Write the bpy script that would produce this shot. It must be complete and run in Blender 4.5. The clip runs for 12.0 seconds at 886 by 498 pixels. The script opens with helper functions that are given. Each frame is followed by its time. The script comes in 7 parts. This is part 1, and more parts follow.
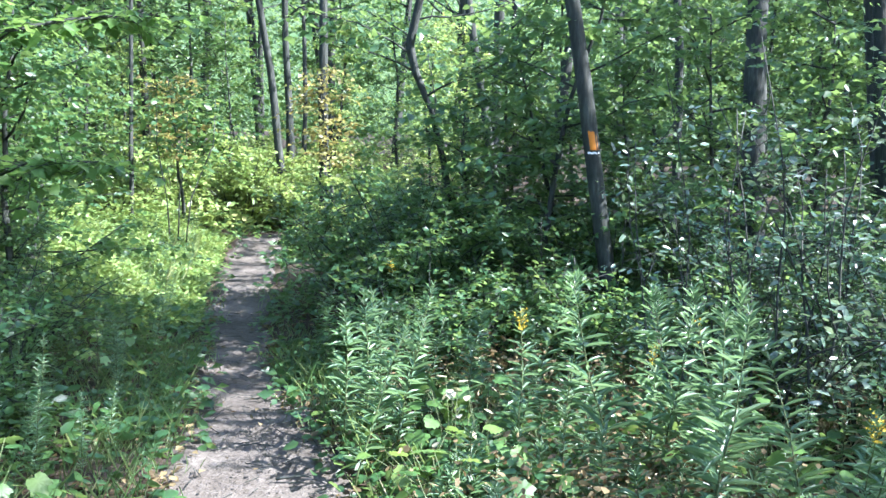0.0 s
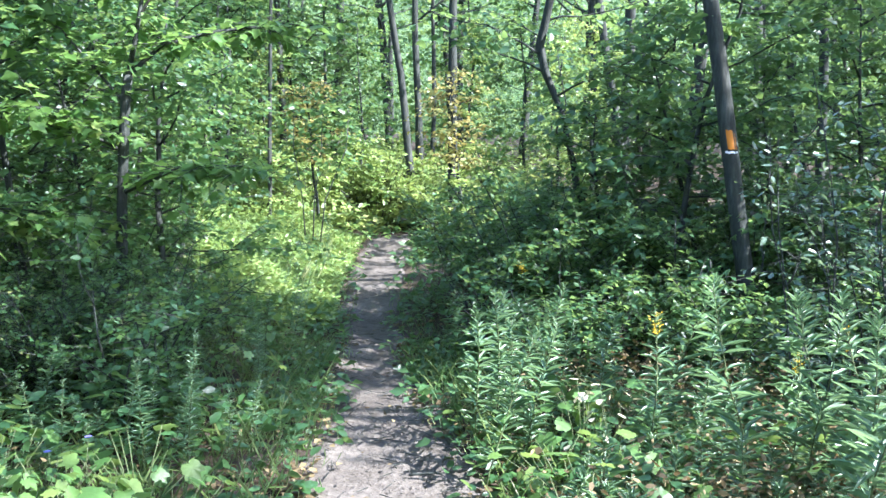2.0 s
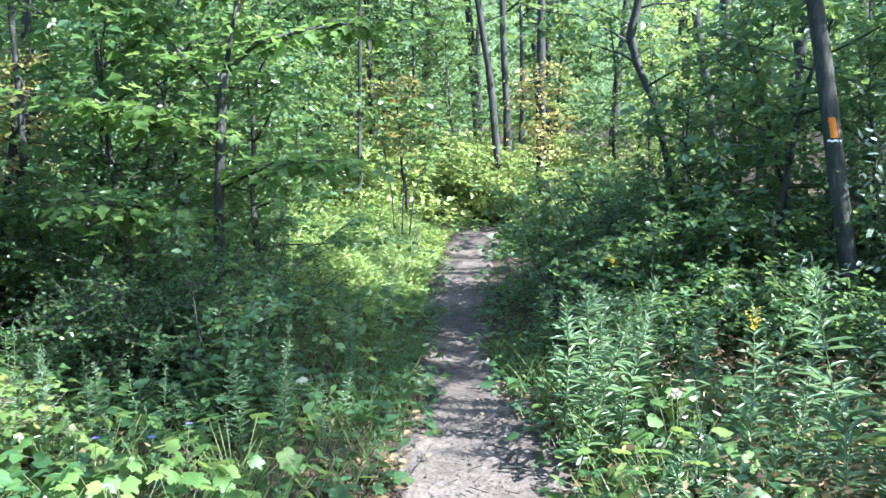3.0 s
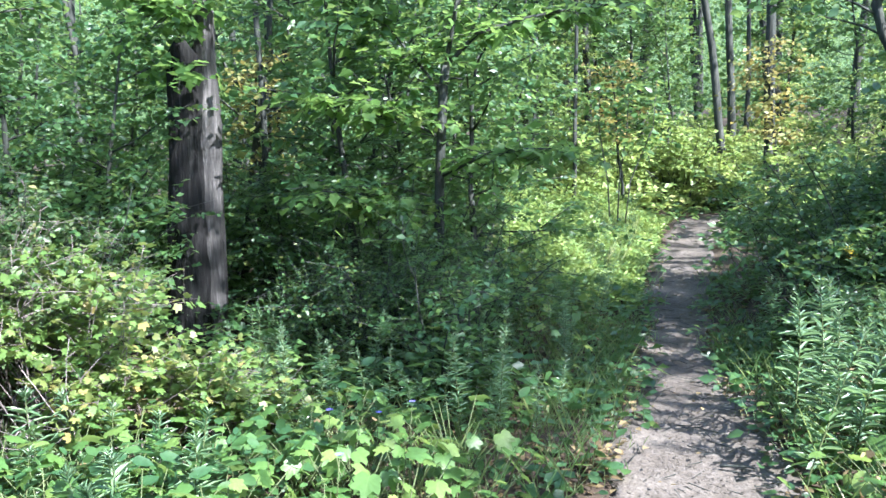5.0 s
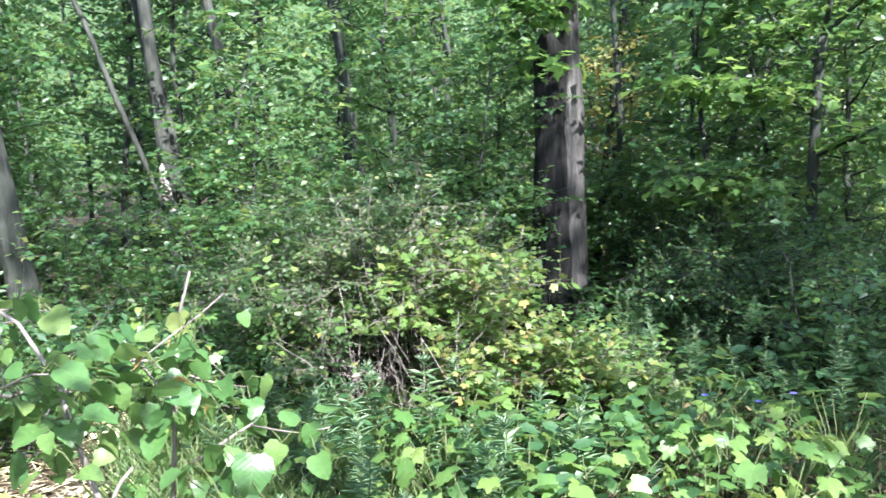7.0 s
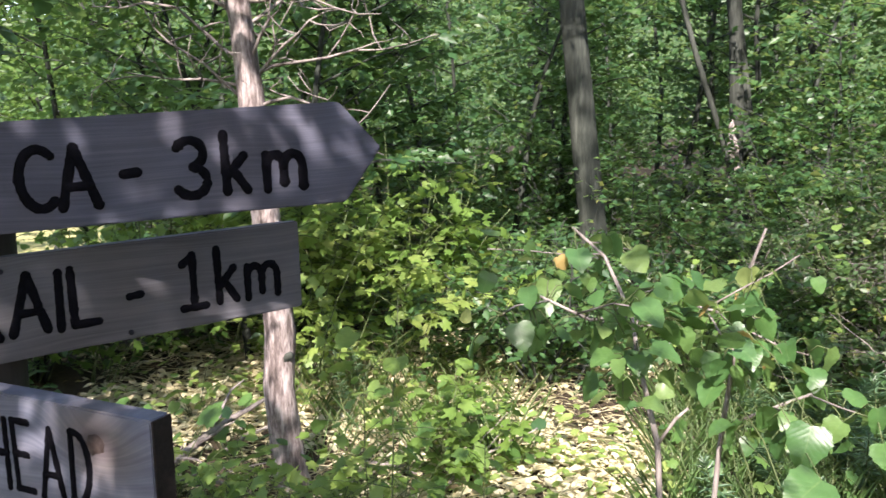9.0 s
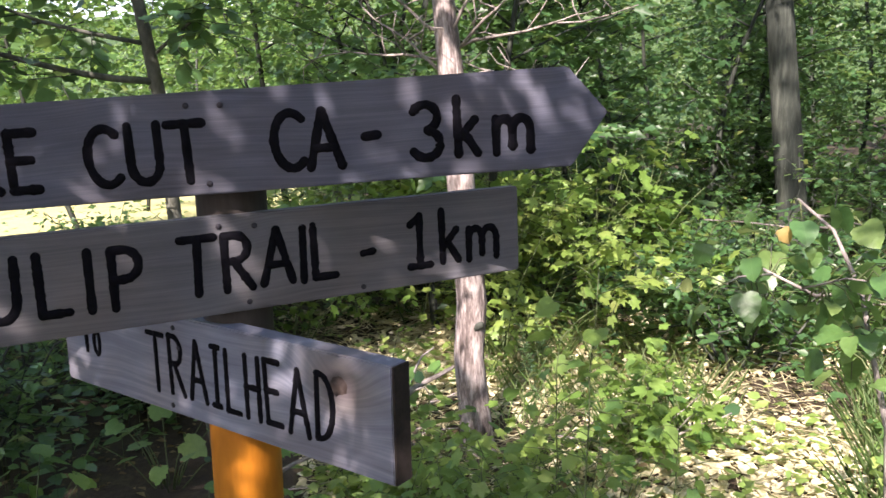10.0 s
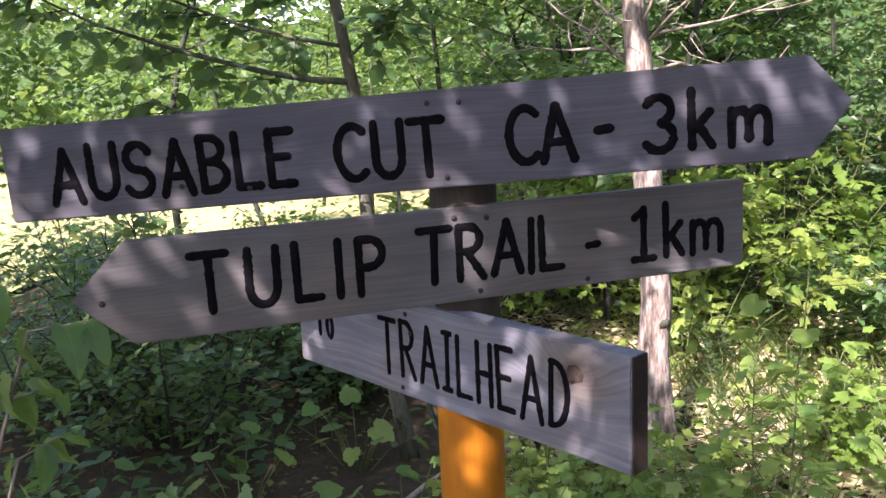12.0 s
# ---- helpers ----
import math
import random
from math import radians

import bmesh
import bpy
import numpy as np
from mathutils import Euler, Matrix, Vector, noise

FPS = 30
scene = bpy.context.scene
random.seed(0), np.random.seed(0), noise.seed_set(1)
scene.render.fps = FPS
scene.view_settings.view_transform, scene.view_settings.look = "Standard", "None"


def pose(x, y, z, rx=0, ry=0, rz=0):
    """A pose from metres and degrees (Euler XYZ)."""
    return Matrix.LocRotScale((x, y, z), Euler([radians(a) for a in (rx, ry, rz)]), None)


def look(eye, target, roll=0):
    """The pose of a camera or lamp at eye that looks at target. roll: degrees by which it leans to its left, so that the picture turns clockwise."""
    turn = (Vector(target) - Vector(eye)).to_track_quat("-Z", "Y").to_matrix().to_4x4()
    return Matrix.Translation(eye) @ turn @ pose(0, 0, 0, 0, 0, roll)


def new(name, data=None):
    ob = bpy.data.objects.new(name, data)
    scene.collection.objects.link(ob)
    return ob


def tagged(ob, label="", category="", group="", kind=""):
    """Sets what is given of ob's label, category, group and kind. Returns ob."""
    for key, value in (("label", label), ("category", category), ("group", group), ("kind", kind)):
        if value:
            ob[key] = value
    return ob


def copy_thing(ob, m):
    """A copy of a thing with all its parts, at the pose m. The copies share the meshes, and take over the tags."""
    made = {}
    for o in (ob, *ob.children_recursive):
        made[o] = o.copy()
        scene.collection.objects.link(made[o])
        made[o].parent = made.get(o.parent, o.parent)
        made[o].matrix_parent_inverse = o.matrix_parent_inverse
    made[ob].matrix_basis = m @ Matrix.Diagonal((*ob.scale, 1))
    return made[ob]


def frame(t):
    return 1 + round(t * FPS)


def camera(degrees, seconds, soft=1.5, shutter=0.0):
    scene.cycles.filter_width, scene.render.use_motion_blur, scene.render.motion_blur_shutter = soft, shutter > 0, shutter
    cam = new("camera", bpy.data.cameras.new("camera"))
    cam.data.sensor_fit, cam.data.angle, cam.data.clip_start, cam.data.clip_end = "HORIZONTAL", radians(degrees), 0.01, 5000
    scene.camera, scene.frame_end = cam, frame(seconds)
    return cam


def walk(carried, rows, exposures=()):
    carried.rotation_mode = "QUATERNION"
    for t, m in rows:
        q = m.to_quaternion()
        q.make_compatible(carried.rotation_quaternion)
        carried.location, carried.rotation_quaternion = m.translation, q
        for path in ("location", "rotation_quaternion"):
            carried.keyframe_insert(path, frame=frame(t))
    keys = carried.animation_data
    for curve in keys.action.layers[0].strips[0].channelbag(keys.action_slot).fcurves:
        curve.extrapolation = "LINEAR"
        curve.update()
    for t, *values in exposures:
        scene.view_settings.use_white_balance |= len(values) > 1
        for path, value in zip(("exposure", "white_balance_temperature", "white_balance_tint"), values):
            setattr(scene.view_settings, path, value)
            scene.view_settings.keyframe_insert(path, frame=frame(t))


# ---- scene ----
cam = camera(55.0, 12.0, soft=1.5, shutter=0.13)
PATH = [
    (0, (-0.488, -0.129, 1.471), (-0.514, 1.861, 1.271), 1.1),
    (0.5, (-0.498, -0.137, 1.472), (-0.585, 1.851, 1.271), 0.9),
    (1, (-0.504, -0.138, 1.471), (-0.649, 1.847, 1.273), 0.8),
    (1.5, (-0.508, -0.146, 1.475), (-0.725, 1.832, 1.279), 0.8),
    (2, (-0.52, -0.154, 1.478), (-0.838, 1.81, 1.275), 0.6),
    (2.5, (-0.524, -0.156, 1.479), (-0.946, 1.787, 1.266), 0.1),
    (3, (-0.526, -0.151, 1.478), (-1.045, 1.768, 1.258), -0.1),
    (3.2, (-0.526, -0.151, 1.478), (-1.092, 1.754, 1.253), 0.1),
    (4.8, (-0.535, -0.166, 1.485), (-1.473, 1.585, 1.245), -1.0),
    (5, (-0.54, -0.179, 1.483), (-1.516, 1.549, 1.238), -1.1),
    (5.5, (-0.591, -0.219, 1.494), (-1.675, 1.441, 1.231), -1.3),
    (6, (-0.632, -0.275, 1.495), (-1.835, 1.301, 1.231), -1.7),
    (6.5, (-0.632, -0.33, 1.502), (-1.968, 1.134, 1.236), -2.4),
    (7, (-0.605, -0.355, 1.506), (-2.168, 0.866, 1.25), -3.2),
    (7.5, (-0.562, -0.377, 1.514), (-2.306, 0.571, 1.271), -3.2),
    (7.7, (-0.548, -0.387, 1.518), (-2.348, 0.452, 1.278), -3.2),
    (9.3, (-0.611, -0.41, 1.495), (-2.582, -0.495, 1.166), -0.7),
    (9.5, (-0.602, -0.428, 1.491), (-2.566, -0.593, 1.152), -0.7),
    (10, (-0.578, -0.469, 1.483), (-2.516, -0.818, 1.135), -1.3),
    (10.5, (-0.567, -0.496, 1.483), (-2.476, -0.974, 1.131), -1.7),
    (11, (-0.55, -0.521, 1.483), (-2.434, -1.093, 1.137), -1.8),
    (11.5, (-0.539, -0.547, 1.483), (-2.4, -1.19, 1.135), -2.1),
    (12, (-0.524, -0.56, 1.485), (-2.363, -1.266, 1.14), -2.5),
]
walk(cam, [(t, look(eye, target, roll)) for t, eye, target, roll in PATH], [(0, 2.78, 5600, 23), (5, 2.64, 5700, 23), (6, 2.56, 5800, 23), (7, 2.5, 5950, 23), (7.7, 2.22, 6200, 23), (9.3, 1.76, 6750, 27), (10.5, 2.04, 6950, 31), (12, 2.12, 7000, 34)])
# ---- world, sun, exposure ----
SUN_TO = Vector((0.86, -0.12, 0.80)).normalized()
sun_data = bpy.data.lights.new("sun", "SUN")
sun_data.energy, sun_data.angle, sun_data.color = 4.9, radians(0.53), (1.0, 0.955, 0.88)
sun = new("sun", sun_data)
sun.matrix_world = look(SUN_TO * 60, (0, 0, 0))
world = bpy.data.worlds.new("sky_world")
world.use_nodes = True
scene.world = world
wn, wl = world.node_tree.nodes, world.node_tree.links
sky = wn.new("ShaderNodeTexSky")
sky.sky_type, sky.sun_disc = "NISHITA", False
sky.sun_elevation = math.asin(SUN_TO.z)
sky.sun_rotation = math.atan2(SUN_TO.x, SUN_TO.y)
wl.new(sky.outputs[0], wn["Background"].inputs[0])
wn["Background"].inputs[1].default_value = 0.148

# ---- materials ----


def nodes_of(name):
    mat = bpy.data.materials.new(name)
    mat.use_nodes = True
    nt = mat.node_tree
    return mat, nt.nodes, nt.links, nt.nodes["Principled BSDF"]


def ramp(n, stops):
    r = n.new("ShaderNodeValToRGB")
    els = r.color_ramp.elements
    while len(els) < len(stops):
        els.new(0.5)
    for el, (pos, col) in zip(els, stops):
        el.position, el.color = pos, (*col, 1)
    return r


def leaf_material(name, stops, rough=0.42, through_light=0.42, glow=(0.27, 0.40, 0.10), spec=0.5, by_plant=0.25):
    """Leaf blades: colour by leaf and by plant, gloss above, light passing through."""
    mat, n, l, p = nodes_of(name)
    geo, info = n.new("ShaderNodeNewGeometry"), n.new("ShaderNodeObjectInfo")
    mix = n.new("ShaderNodeMath")
    mix.operation = "MULTIPLY_ADD"
    mix.inputs[1].default_value = 1.0 - by_plant
    l.new(geo.outputs["Random Per Island"], mix.inputs[0])
    off = n.new("ShaderNodeMath")
    off.operation = "MULTIPLY"
    off.inputs[1].default_value = by_plant
    l.new(info.outputs["Random"], off.inputs[0])
    l.new(off.outputs[0], mix.inputs[2])
    r = ramp(n, stops)
    l.new(mix.outputs[0], r.inputs[0])
    tex = n.new("ShaderNodeTexNoise")
    tex.inputs["Scale"].default_value, tex.inputs["Detail"].default_value = 55.0, 3.0
    tc = n.new("ShaderNodeTexCoord")
    l.new(tc.outputs["Object"], tex.inputs["Vector"])
    var = n.new("ShaderNodeMix")
    var.data_type, var.blend_type = "RGBA", "MULTIPLY"
    var.inputs[0].default_value = 0.55
    vr = ramp(n, [(0.3, (0.62, 0.66, 0.58)), (0.7, (1.15, 1.12, 1.0))])
    l.new(tex.outputs[0], vr.inputs[0])
    l.new(r.outputs[0], var.inputs[6])
    l.new(vr.outputs[0], var.inputs[7])
    l.new(var.outputs[2], p.inputs["Base Color"])
    p.inputs["Roughness"].default_value = rough
    p.inputs["Specular IOR Level"].default_value = spec
    tr = n.new("ShaderNodeBsdfTranslucent")
    tcol = n.new("ShaderNodeMix")
    tcol.data_type = "RGBA"
    tcol.inputs[0].default_value = 0.6
    l.new(var.outputs[2], tcol.inputs[6])
    tcol.inputs[7].default_value = (*glow, 1)
    l.new(tcol.outputs[2], tr.inputs[0])
    ms = n.new("ShaderNodeMixShader")
    ms.inputs[0].default_value = through_light
    l.new(p.outputs[0], ms.inputs[1])
    l.new(tr.outputs[0], ms.inputs[2])
    l.new(ms.outputs[0], n["Material Output"].inputs[0])
    return mat


def veined(mat, scale=6.0):
    """Adds a pale midrib and slanting side veins to a leaf whose axes run along and across the blade."""
    n, l = mat.node_tree.nodes, mat.node_tree.links
    p = n["Principled BSDF"]
    tc, xyz = n.new("ShaderNodeTexCoord"), n.new("ShaderNodeSeparateXYZ")
    l.new(tc.outputs["Object"], xyz.inputs[0])

    def op(kind, a, b=0.0):
        m = n.new("ShaderNodeMath")
        m.operation = kind
        for k, q in enumerate((a, b)):
            if isinstance(q, float):
                m.inputs[k].default_value = q
            else:
                l.new(q, m.inputs[k])
        return m.outputs[0]

    across = op("ABSOLUTE", xyz.outputs[1])
    run = op("SUBTRACT", xyz.outputs[0], op("MULTIPLY", across, 0.9))
    wave = op("ABSOLUTE", op("SINE", op("MULTIPLY", run, 3.14159 * 7)))
    side = op("LESS_THAN", wave, 0.1)
    rib = op("LESS_THAN", across, 0.016)
    vein = op("MAXIMUM", op("MULTIPLY", side, 0.55), rib)
    mix = n.new("ShaderNodeMix")
    mix.data_type = "RGBA"
    old = p.inputs["Base Color"].links[0].from_socket
    l.new(op("MULTIPLY", vein, 0.16), mix.inputs[0])
    l.new(old, mix.inputs[6])
    mix.inputs[7].default_value = (0.26, 0.36, 0.13, 1)
    for link in list(old.links):
        if link.to_node != mix:
            l.new(mix.outputs[2], link.to_socket)
    bp = n.new("ShaderNodeBump")
    bp.inputs["Strength"].default_value, bp.inputs["Distance"].default_value = 0.07, 0.003
    l.new(wave, bp.inputs["Height"])
    l.new(bp.outputs[0], p.inputs["Normal"])
    for node in n:
        if node.bl_idname == "ShaderNodeTexNoise":
            node.inputs["Scale"].default_value = scale
    return mat


def rough_material(name, stops, scale=6.0, rough=0.85, bump=0.4, stretch=(1, 1, 1), fine=60.0, distance=0.02):
    """Bark, earth and wood: two scales of noise in the colour, relief from both."""
    mat, n, l, p = nodes_of(name)
    tc, mp = n.new("ShaderNodeTexCoord"), n.new("ShaderNodeMapping")
    mp.inputs["Scale"].default_value = stretch
    l.new(tc.outputs["Object"], mp.inputs[0])
    a, b = n.new("ShaderNodeTexNoise"), n.new("ShaderNodeTexNoise")
    for tex, s in ((a, scale), (b, fine)):
        tex.inputs["Scale"].default_value, tex.inputs["Detail"].default_value = s, 6.0
        tex.inputs["Roughness"].default_value = 0.65
        l.new(mp.outputs[0], tex.inputs["Vector"])
    mx = n.new("ShaderNodeMix")
    mx.inputs[0].default_value = 0.45
    l.new(a.outputs[0], mx.inputs[2])
    l.new(b.outputs[0], mx.inputs[3])
    r = ramp(n, stops)
    l.new(mx.outputs[0], r.inputs[0])
    l.new(r.outputs[0], p.inputs["Base Color"])
    p.inputs["Roughness"].default_value = rough
    p.inputs["Specular IOR Level"].default_value = 0.25
    bp = n.new("ShaderNodeBump")
    bp.inputs["Strength"].default_value, bp.inputs["Distance"].default_value = bump, distance
    l.new(mx.outputs[0], bp.inputs["Height"])
    l.new(bp.outputs[0], p.inputs["Normal"])
    return mat


M_CANOPY = leaf_material("canopy_leaf", [(0.0, (0.0333, 0.085, 0.0261)), (0.5, (0.0522, 0.13, 0.0319)), (0.85, (0.0855, 0.17, 0.0435)), (1.0, (0.152, 0.19, 0.0435))], 0.45, 0.45)
M_UNDER = leaf_material("understory_leaf", [(0.0, (0.0285, 0.085, 0.0362)), (0.5, (0.0475, 0.125, 0.0435)), (0.88, (0.0808, 0.17, 0.0508)), (1.0, (0.19, 0.2, 0.058))], 0.42, 0.44, (0.27, 0.41, 0.1))
M_GLOSSY = leaf_material("glossy_leaf", [(0.0, (0.03, 0.08, 0.045)), (0.5, (0.05, 0.11, 0.06)), (0.85, (0.1, 0.16, 0.1)), (1.0, (0.2, 0.25, 0.18))], 0.22, 0.3, (0.209, 0.36, 0.116), 0.8)
# the whitish stops paint the sun's glints into the leaf colour
M_GLINT = leaf_material("glint_painted_leaf", [(0.0, (0.045, 0.1, 0.055)), (0.5, (0.095, 0.16, 0.1)), (0.85, (0.2, 0.26, 0.19)), (1.0, (0.5, 0.55, 0.49))], 0.24, 0.25, (0.25, 0.36, 0.16), 0.7)
# lighter copy of the grass, sunlight put into its colour
M_SUNGRASS = leaf_material("sun_paled_grass_blade", [(0.0, (0.16, 0.25, 0.08)), (0.5, (0.28, 0.36, 0.14)), (1.0, (0.46, 0.46, 0.26))], 0.5, 0.4, (0.42, 0.5, 0.16))
M_CANE = rough_material("bleached_cane", [(0.3, (0.08, 0.068, 0.06)), (0.5, (0.2, 0.178, 0.16)), (0.75, (0.4, 0.37, 0.33))], 12, 0.8, 0.4, (1, 1, 0.3), 70)
M_GOLDENROD = leaf_material("goldenrod_leaf", [(0.0, (0.07, 0.15, 0.08)), (0.6, (0.12, 0.215, 0.11)), (1.0, (0.2, 0.29, 0.15))], 0.36, 0.36, (0.237, 0.4, 0.145), 0.6)
M_BROAD = leaf_material("broad_leaf", [(0.0, (0.055, 0.145, 0.036)), (0.5, (0.095, 0.2, 0.05)), (0.85, (0.16, 0.26, 0.065)), (1.0, (0.26, 0.29, 0.09))], 0.45, 0.42, (0.323, 0.46, 0.102), 0.5, 0.8)
M_BROAD = veined(M_BROAD)
# lighter copy of the broad leaf, sunlight put into the colour
M_SHOOT = veined(leaf_material("sunlit_shoot_leaf", [(0.0, (0.09, 0.19, 0.04)), (0.5, (0.15, 0.26, 0.055)), (0.9, (0.23, 0.31, 0.08)), (1.0, (0.34, 0.34, 0.12))], 0.42, 0.45, (0.36, 0.48, 0.1), 0.5, 0.6))
M_SAPLING = veined(leaf_material("sapling_leaf", [(0.0, (0.04, 0.12, 0.04)), (0.5, (0.075, 0.175, 0.05)), (0.85, (0.15, 0.24, 0.075)), (1.0, (0.34, 0.33, 0.13))], 0.38, 0.4, (0.3, 0.44, 0.1), 0.55, 0.85))
M_BROAD_FAR = leaf_material("maple_leaf", [(0.0, (0.05, 0.12, 0.03)), (0.6, (0.085, 0.18, 0.04)), (0.9, (0.12, 0.22, 0.055)), (1.0, (0.2, 0.26, 0.07))], 0.45, 0.48, (0.27, 0.45, 0.1))
M_VINE = leaf_material("vine_leaf", [(0.0, (0.06, 0.14, 0.03)), (0.6, (0.11, 0.2, 0.05)), (0.88, (0.22, 0.25, 0.08)), (1.0, (0.36, 0.24, 0.09))], 0.5, 0.42, (0.36, 0.44, 0.1))
M_THICKET = leaf_material("thicket_leaf", [(0.0, (0.035, 0.08, 0.032)), (0.6, (0.06, 0.115, 0.045)), (0.9, (0.11, 0.16, 0.065)), (1.0, (0.24, 0.21, 0.09))], 0.42, 0.36)
# leaf green lightened towards yellow to carry the sunlight
M_SUNLIT_LEAF = leaf_material("sun_painted_leaf", [(0.0, (0.11, 0.21, 0.05)), (0.5, (0.18, 0.29, 0.075)), (0.9, (0.28, 0.36, 0.11)), (1.0, (0.42, 0.4, 0.18))], 0.5, 0.42, (0.4, 0.48, 0.12))
M_TURNING = leaf_material("turning_leaf", [(0.0, (0.1, 0.15, 0.04)), (0.5, (0.2, 0.22, 0.06)), (0.8, (0.28, 0.25, 0.08)), (1.0, (0.34, 0.24, 0.09))], 0.5, 0.42, (0.45, 0.36, 0.1))
M_GRASS = leaf_material("grass_blade", [(0.0, (0.057, 0.13, 0.0435)), (0.6, (0.104, 0.2, 0.058)), (1.0, (0.247, 0.27, 0.131))], 0.5, 0.4, (0.361, 0.46, 0.145))
M_DRY = leaf_material("dry_leaf", [(0.0, (0.05, 0.036, 0.022)), (0.45, (0.115, 0.09, 0.045)), (0.8, (0.21, 0.17, 0.085)), (1.0, (0.36, 0.32, 0.18))], 0.7, 0.2, (0.4, 0.26, 0.1), 0.2)
# dry straw, raised paler so that sunlit ground looks bright
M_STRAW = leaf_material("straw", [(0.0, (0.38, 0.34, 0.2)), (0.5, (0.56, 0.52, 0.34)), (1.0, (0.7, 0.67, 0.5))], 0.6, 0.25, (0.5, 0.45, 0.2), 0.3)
M_FLOWER = leaf_material("yellow_flower", [(0.0, (0.55, 0.38, 0.02)), (1.0, (0.75, 0.55, 0.03))], 0.6, 0.3, (0.7, 0.5, 0.02))
M_BLUE = leaf_material("blue_petal", [(0.0, (0.16, 0.16, 0.55)), (1.0, (0.28, 0.25, 0.7))], 0.6, 0.3, (0.3, 0.3, 0.7))
M_AUTUMN = leaf_material("autumn_leaf", [(0.0, (0.28, 0.16, 0.06)), (1.0, (0.46, 0.36, 0.14))], 0.5, 0.35, (0.5, 0.32, 0.08))
M_BARK = rough_material("grey_brown_bark", [(0.34, (0.012, 0.015, 0.0115)), (0.5, (0.034, 0.04, 0.032)), (0.68, (0.09, 0.1, 0.083))], 7, 0.9, 0.9, (1, 1, 0.18), 45)
M_DARKBARK = rough_material("dark_bark", [(0.34, (0.011, 0.014, 0.011)), (0.5, (0.032, 0.039, 0.031)), (0.66, (0.085, 0.096, 0.078))], 7, 0.9, 1.0, (1, 1, 0.15), 40, 0.03)
# bark of the old trunk's shaded side, the shade painted in as near black
M_SHADEBARK = rough_material("shaded_bark", [(0.32, (0.003, 0.0032, 0.003)), (0.5, (0.008, 0.009, 0.0078)), (0.68, (0.032, 0.035, 0.03))], 12, 0.9, 1.0, (1, 1, 0.12), 48, 0.04)
M_GREYBARK = rough_material("grey_smooth_bark", [(0.32, (0.035, 0.038, 0.03)), (0.5, (0.085, 0.09, 0.072)), (0.7, (0.19, 0.19, 0.16))], 9, 0.85, 0.7, (1, 1, 0.4), 50)
# same trunk's sunlit side, its light painted in as paler grey
M_FISSURED = rough_material("fissured_lit_bark", [(0.36, (0.02, 0.021, 0.018)), (0.5, (0.055, 0.056, 0.05)), (0.66, (0.2, 0.197, 0.18))], 9, 0.85, 1.0, (1, 1, 0.16), 42, 0.04)
M_PALEBARK = rough_material("pale_bark", [(0.36, (0.03, 0.025, 0.022)), (0.47, (0.14, 0.115, 0.105)), (0.6, (0.46, 0.41, 0.38))], 11, 0.85, 1.0, (1, 1, 0.22), 60)
M_DEADWOOD = rough_material("dead_grey_wood", [(0.3, (0.06, 0.052, 0.045)), (0.55, (0.17, 0.15, 0.135)), (0.78, (0.34, 0.31, 0.285))], 12, 0.85, 0.5, (1, 1, 0.3), 70)
M_STEM = rough_material("green_stem", [(0.3, (0.05, 0.075, 0.028)), (0.7, (0.11, 0.14, 0.055))], 10, 0.6, 0.2)
M_SOIL = rough_material("forest_soil", [(0.25, (0.018, 0.014, 0.009)), (0.5, (0.045, 0.034, 0.022)), (0.62, (0.07, 0.058, 0.032)), (0.78, (0.13, 0.1, 0.062))], 3.5, 0.95, 0.8, (1, 1, 1), 38, 0.03)
M_TRAIL = rough_material("trodden_earth", [(0.3, (0.034, 0.03, 0.022)), (0.48, (0.078, 0.07, 0.054)), (0.7, (0.16, 0.148, 0.12))], 1.9, 0.95, 1.0, (1, 1, 1), 26, 0.04)
M_HILL = rough_material("far_wooded_slope", [(0.3, (0.02, 0.05, 0.018)), (0.5, (0.055, 0.105, 0.036)), (0.7, (0.12, 0.18, 0.06))], 0.9, 0.95, 1.0, (1, 1, 1), 3.2, 1.0)
M_FIELD = rough_material("dry_meadow", [(0.25, (0.27, 0.27, 0.1)), (0.5, (0.34, 0.33, 0.14)), (0.75, (0.42, 0.39, 0.19))], 0.8, 0.95, 0.6, (1, 1, 1), 25, 0.05)
M_ORANGE = rough_material("orange_paint", [(0.3, (0.24, 0.082, 0.006)), (0.55, (0.4, 0.145, 0.009)), (0.8, (0.5, 0.2, 0.014))], 7, 0.6, 0.35, (1, 1, 0.25), 50, 0.008)
M_WHITE = rough_material("white_paint", [(0.3, (0.55, 0.55, 0.52)), (0.7, (0.8, 0.8, 0.77))], 9, 0.7, 0.3)
M_POST = rough_material("brown_post_wood", [(0.3, (0.014, 0.0115, 0.01)), (0.55, (0.036, 0.03, 0.026)), (0.8, (0.08, 0.068, 0.058))], 8, 0.8, 0.6, (1, 1, 0.1), 60, 0.006)
M_KNOT = rough_material("wood_knot", [(0.3, (0.016, 0.011, 0.01)), (0.5, (0.042, 0.03, 0.026)), (0.75, (0.085, 0.066, 0.058))], 40, 0.8, 0.4, (1, 1, 1), 110, 0.003)
# end grain painted dark brown, which puts the end face in shade
M_SHADED_END = rough_material("shaded_end_grain", [(0.3, (0.008, 0.006, 0.005)), (0.7, (0.028, 0.021, 0.017))], 40, 0.9, 0.5, (1, 1, 1), 120, 0.004)
M_LETTER = rough_material("black_letter_paint", [(0.3, (0.002, 0.002, 0.003)), (0.7, (0.006, 0.006, 0.0085))], 30, 0.95, 0.4, (1, 1, 1), 150, 0.002)
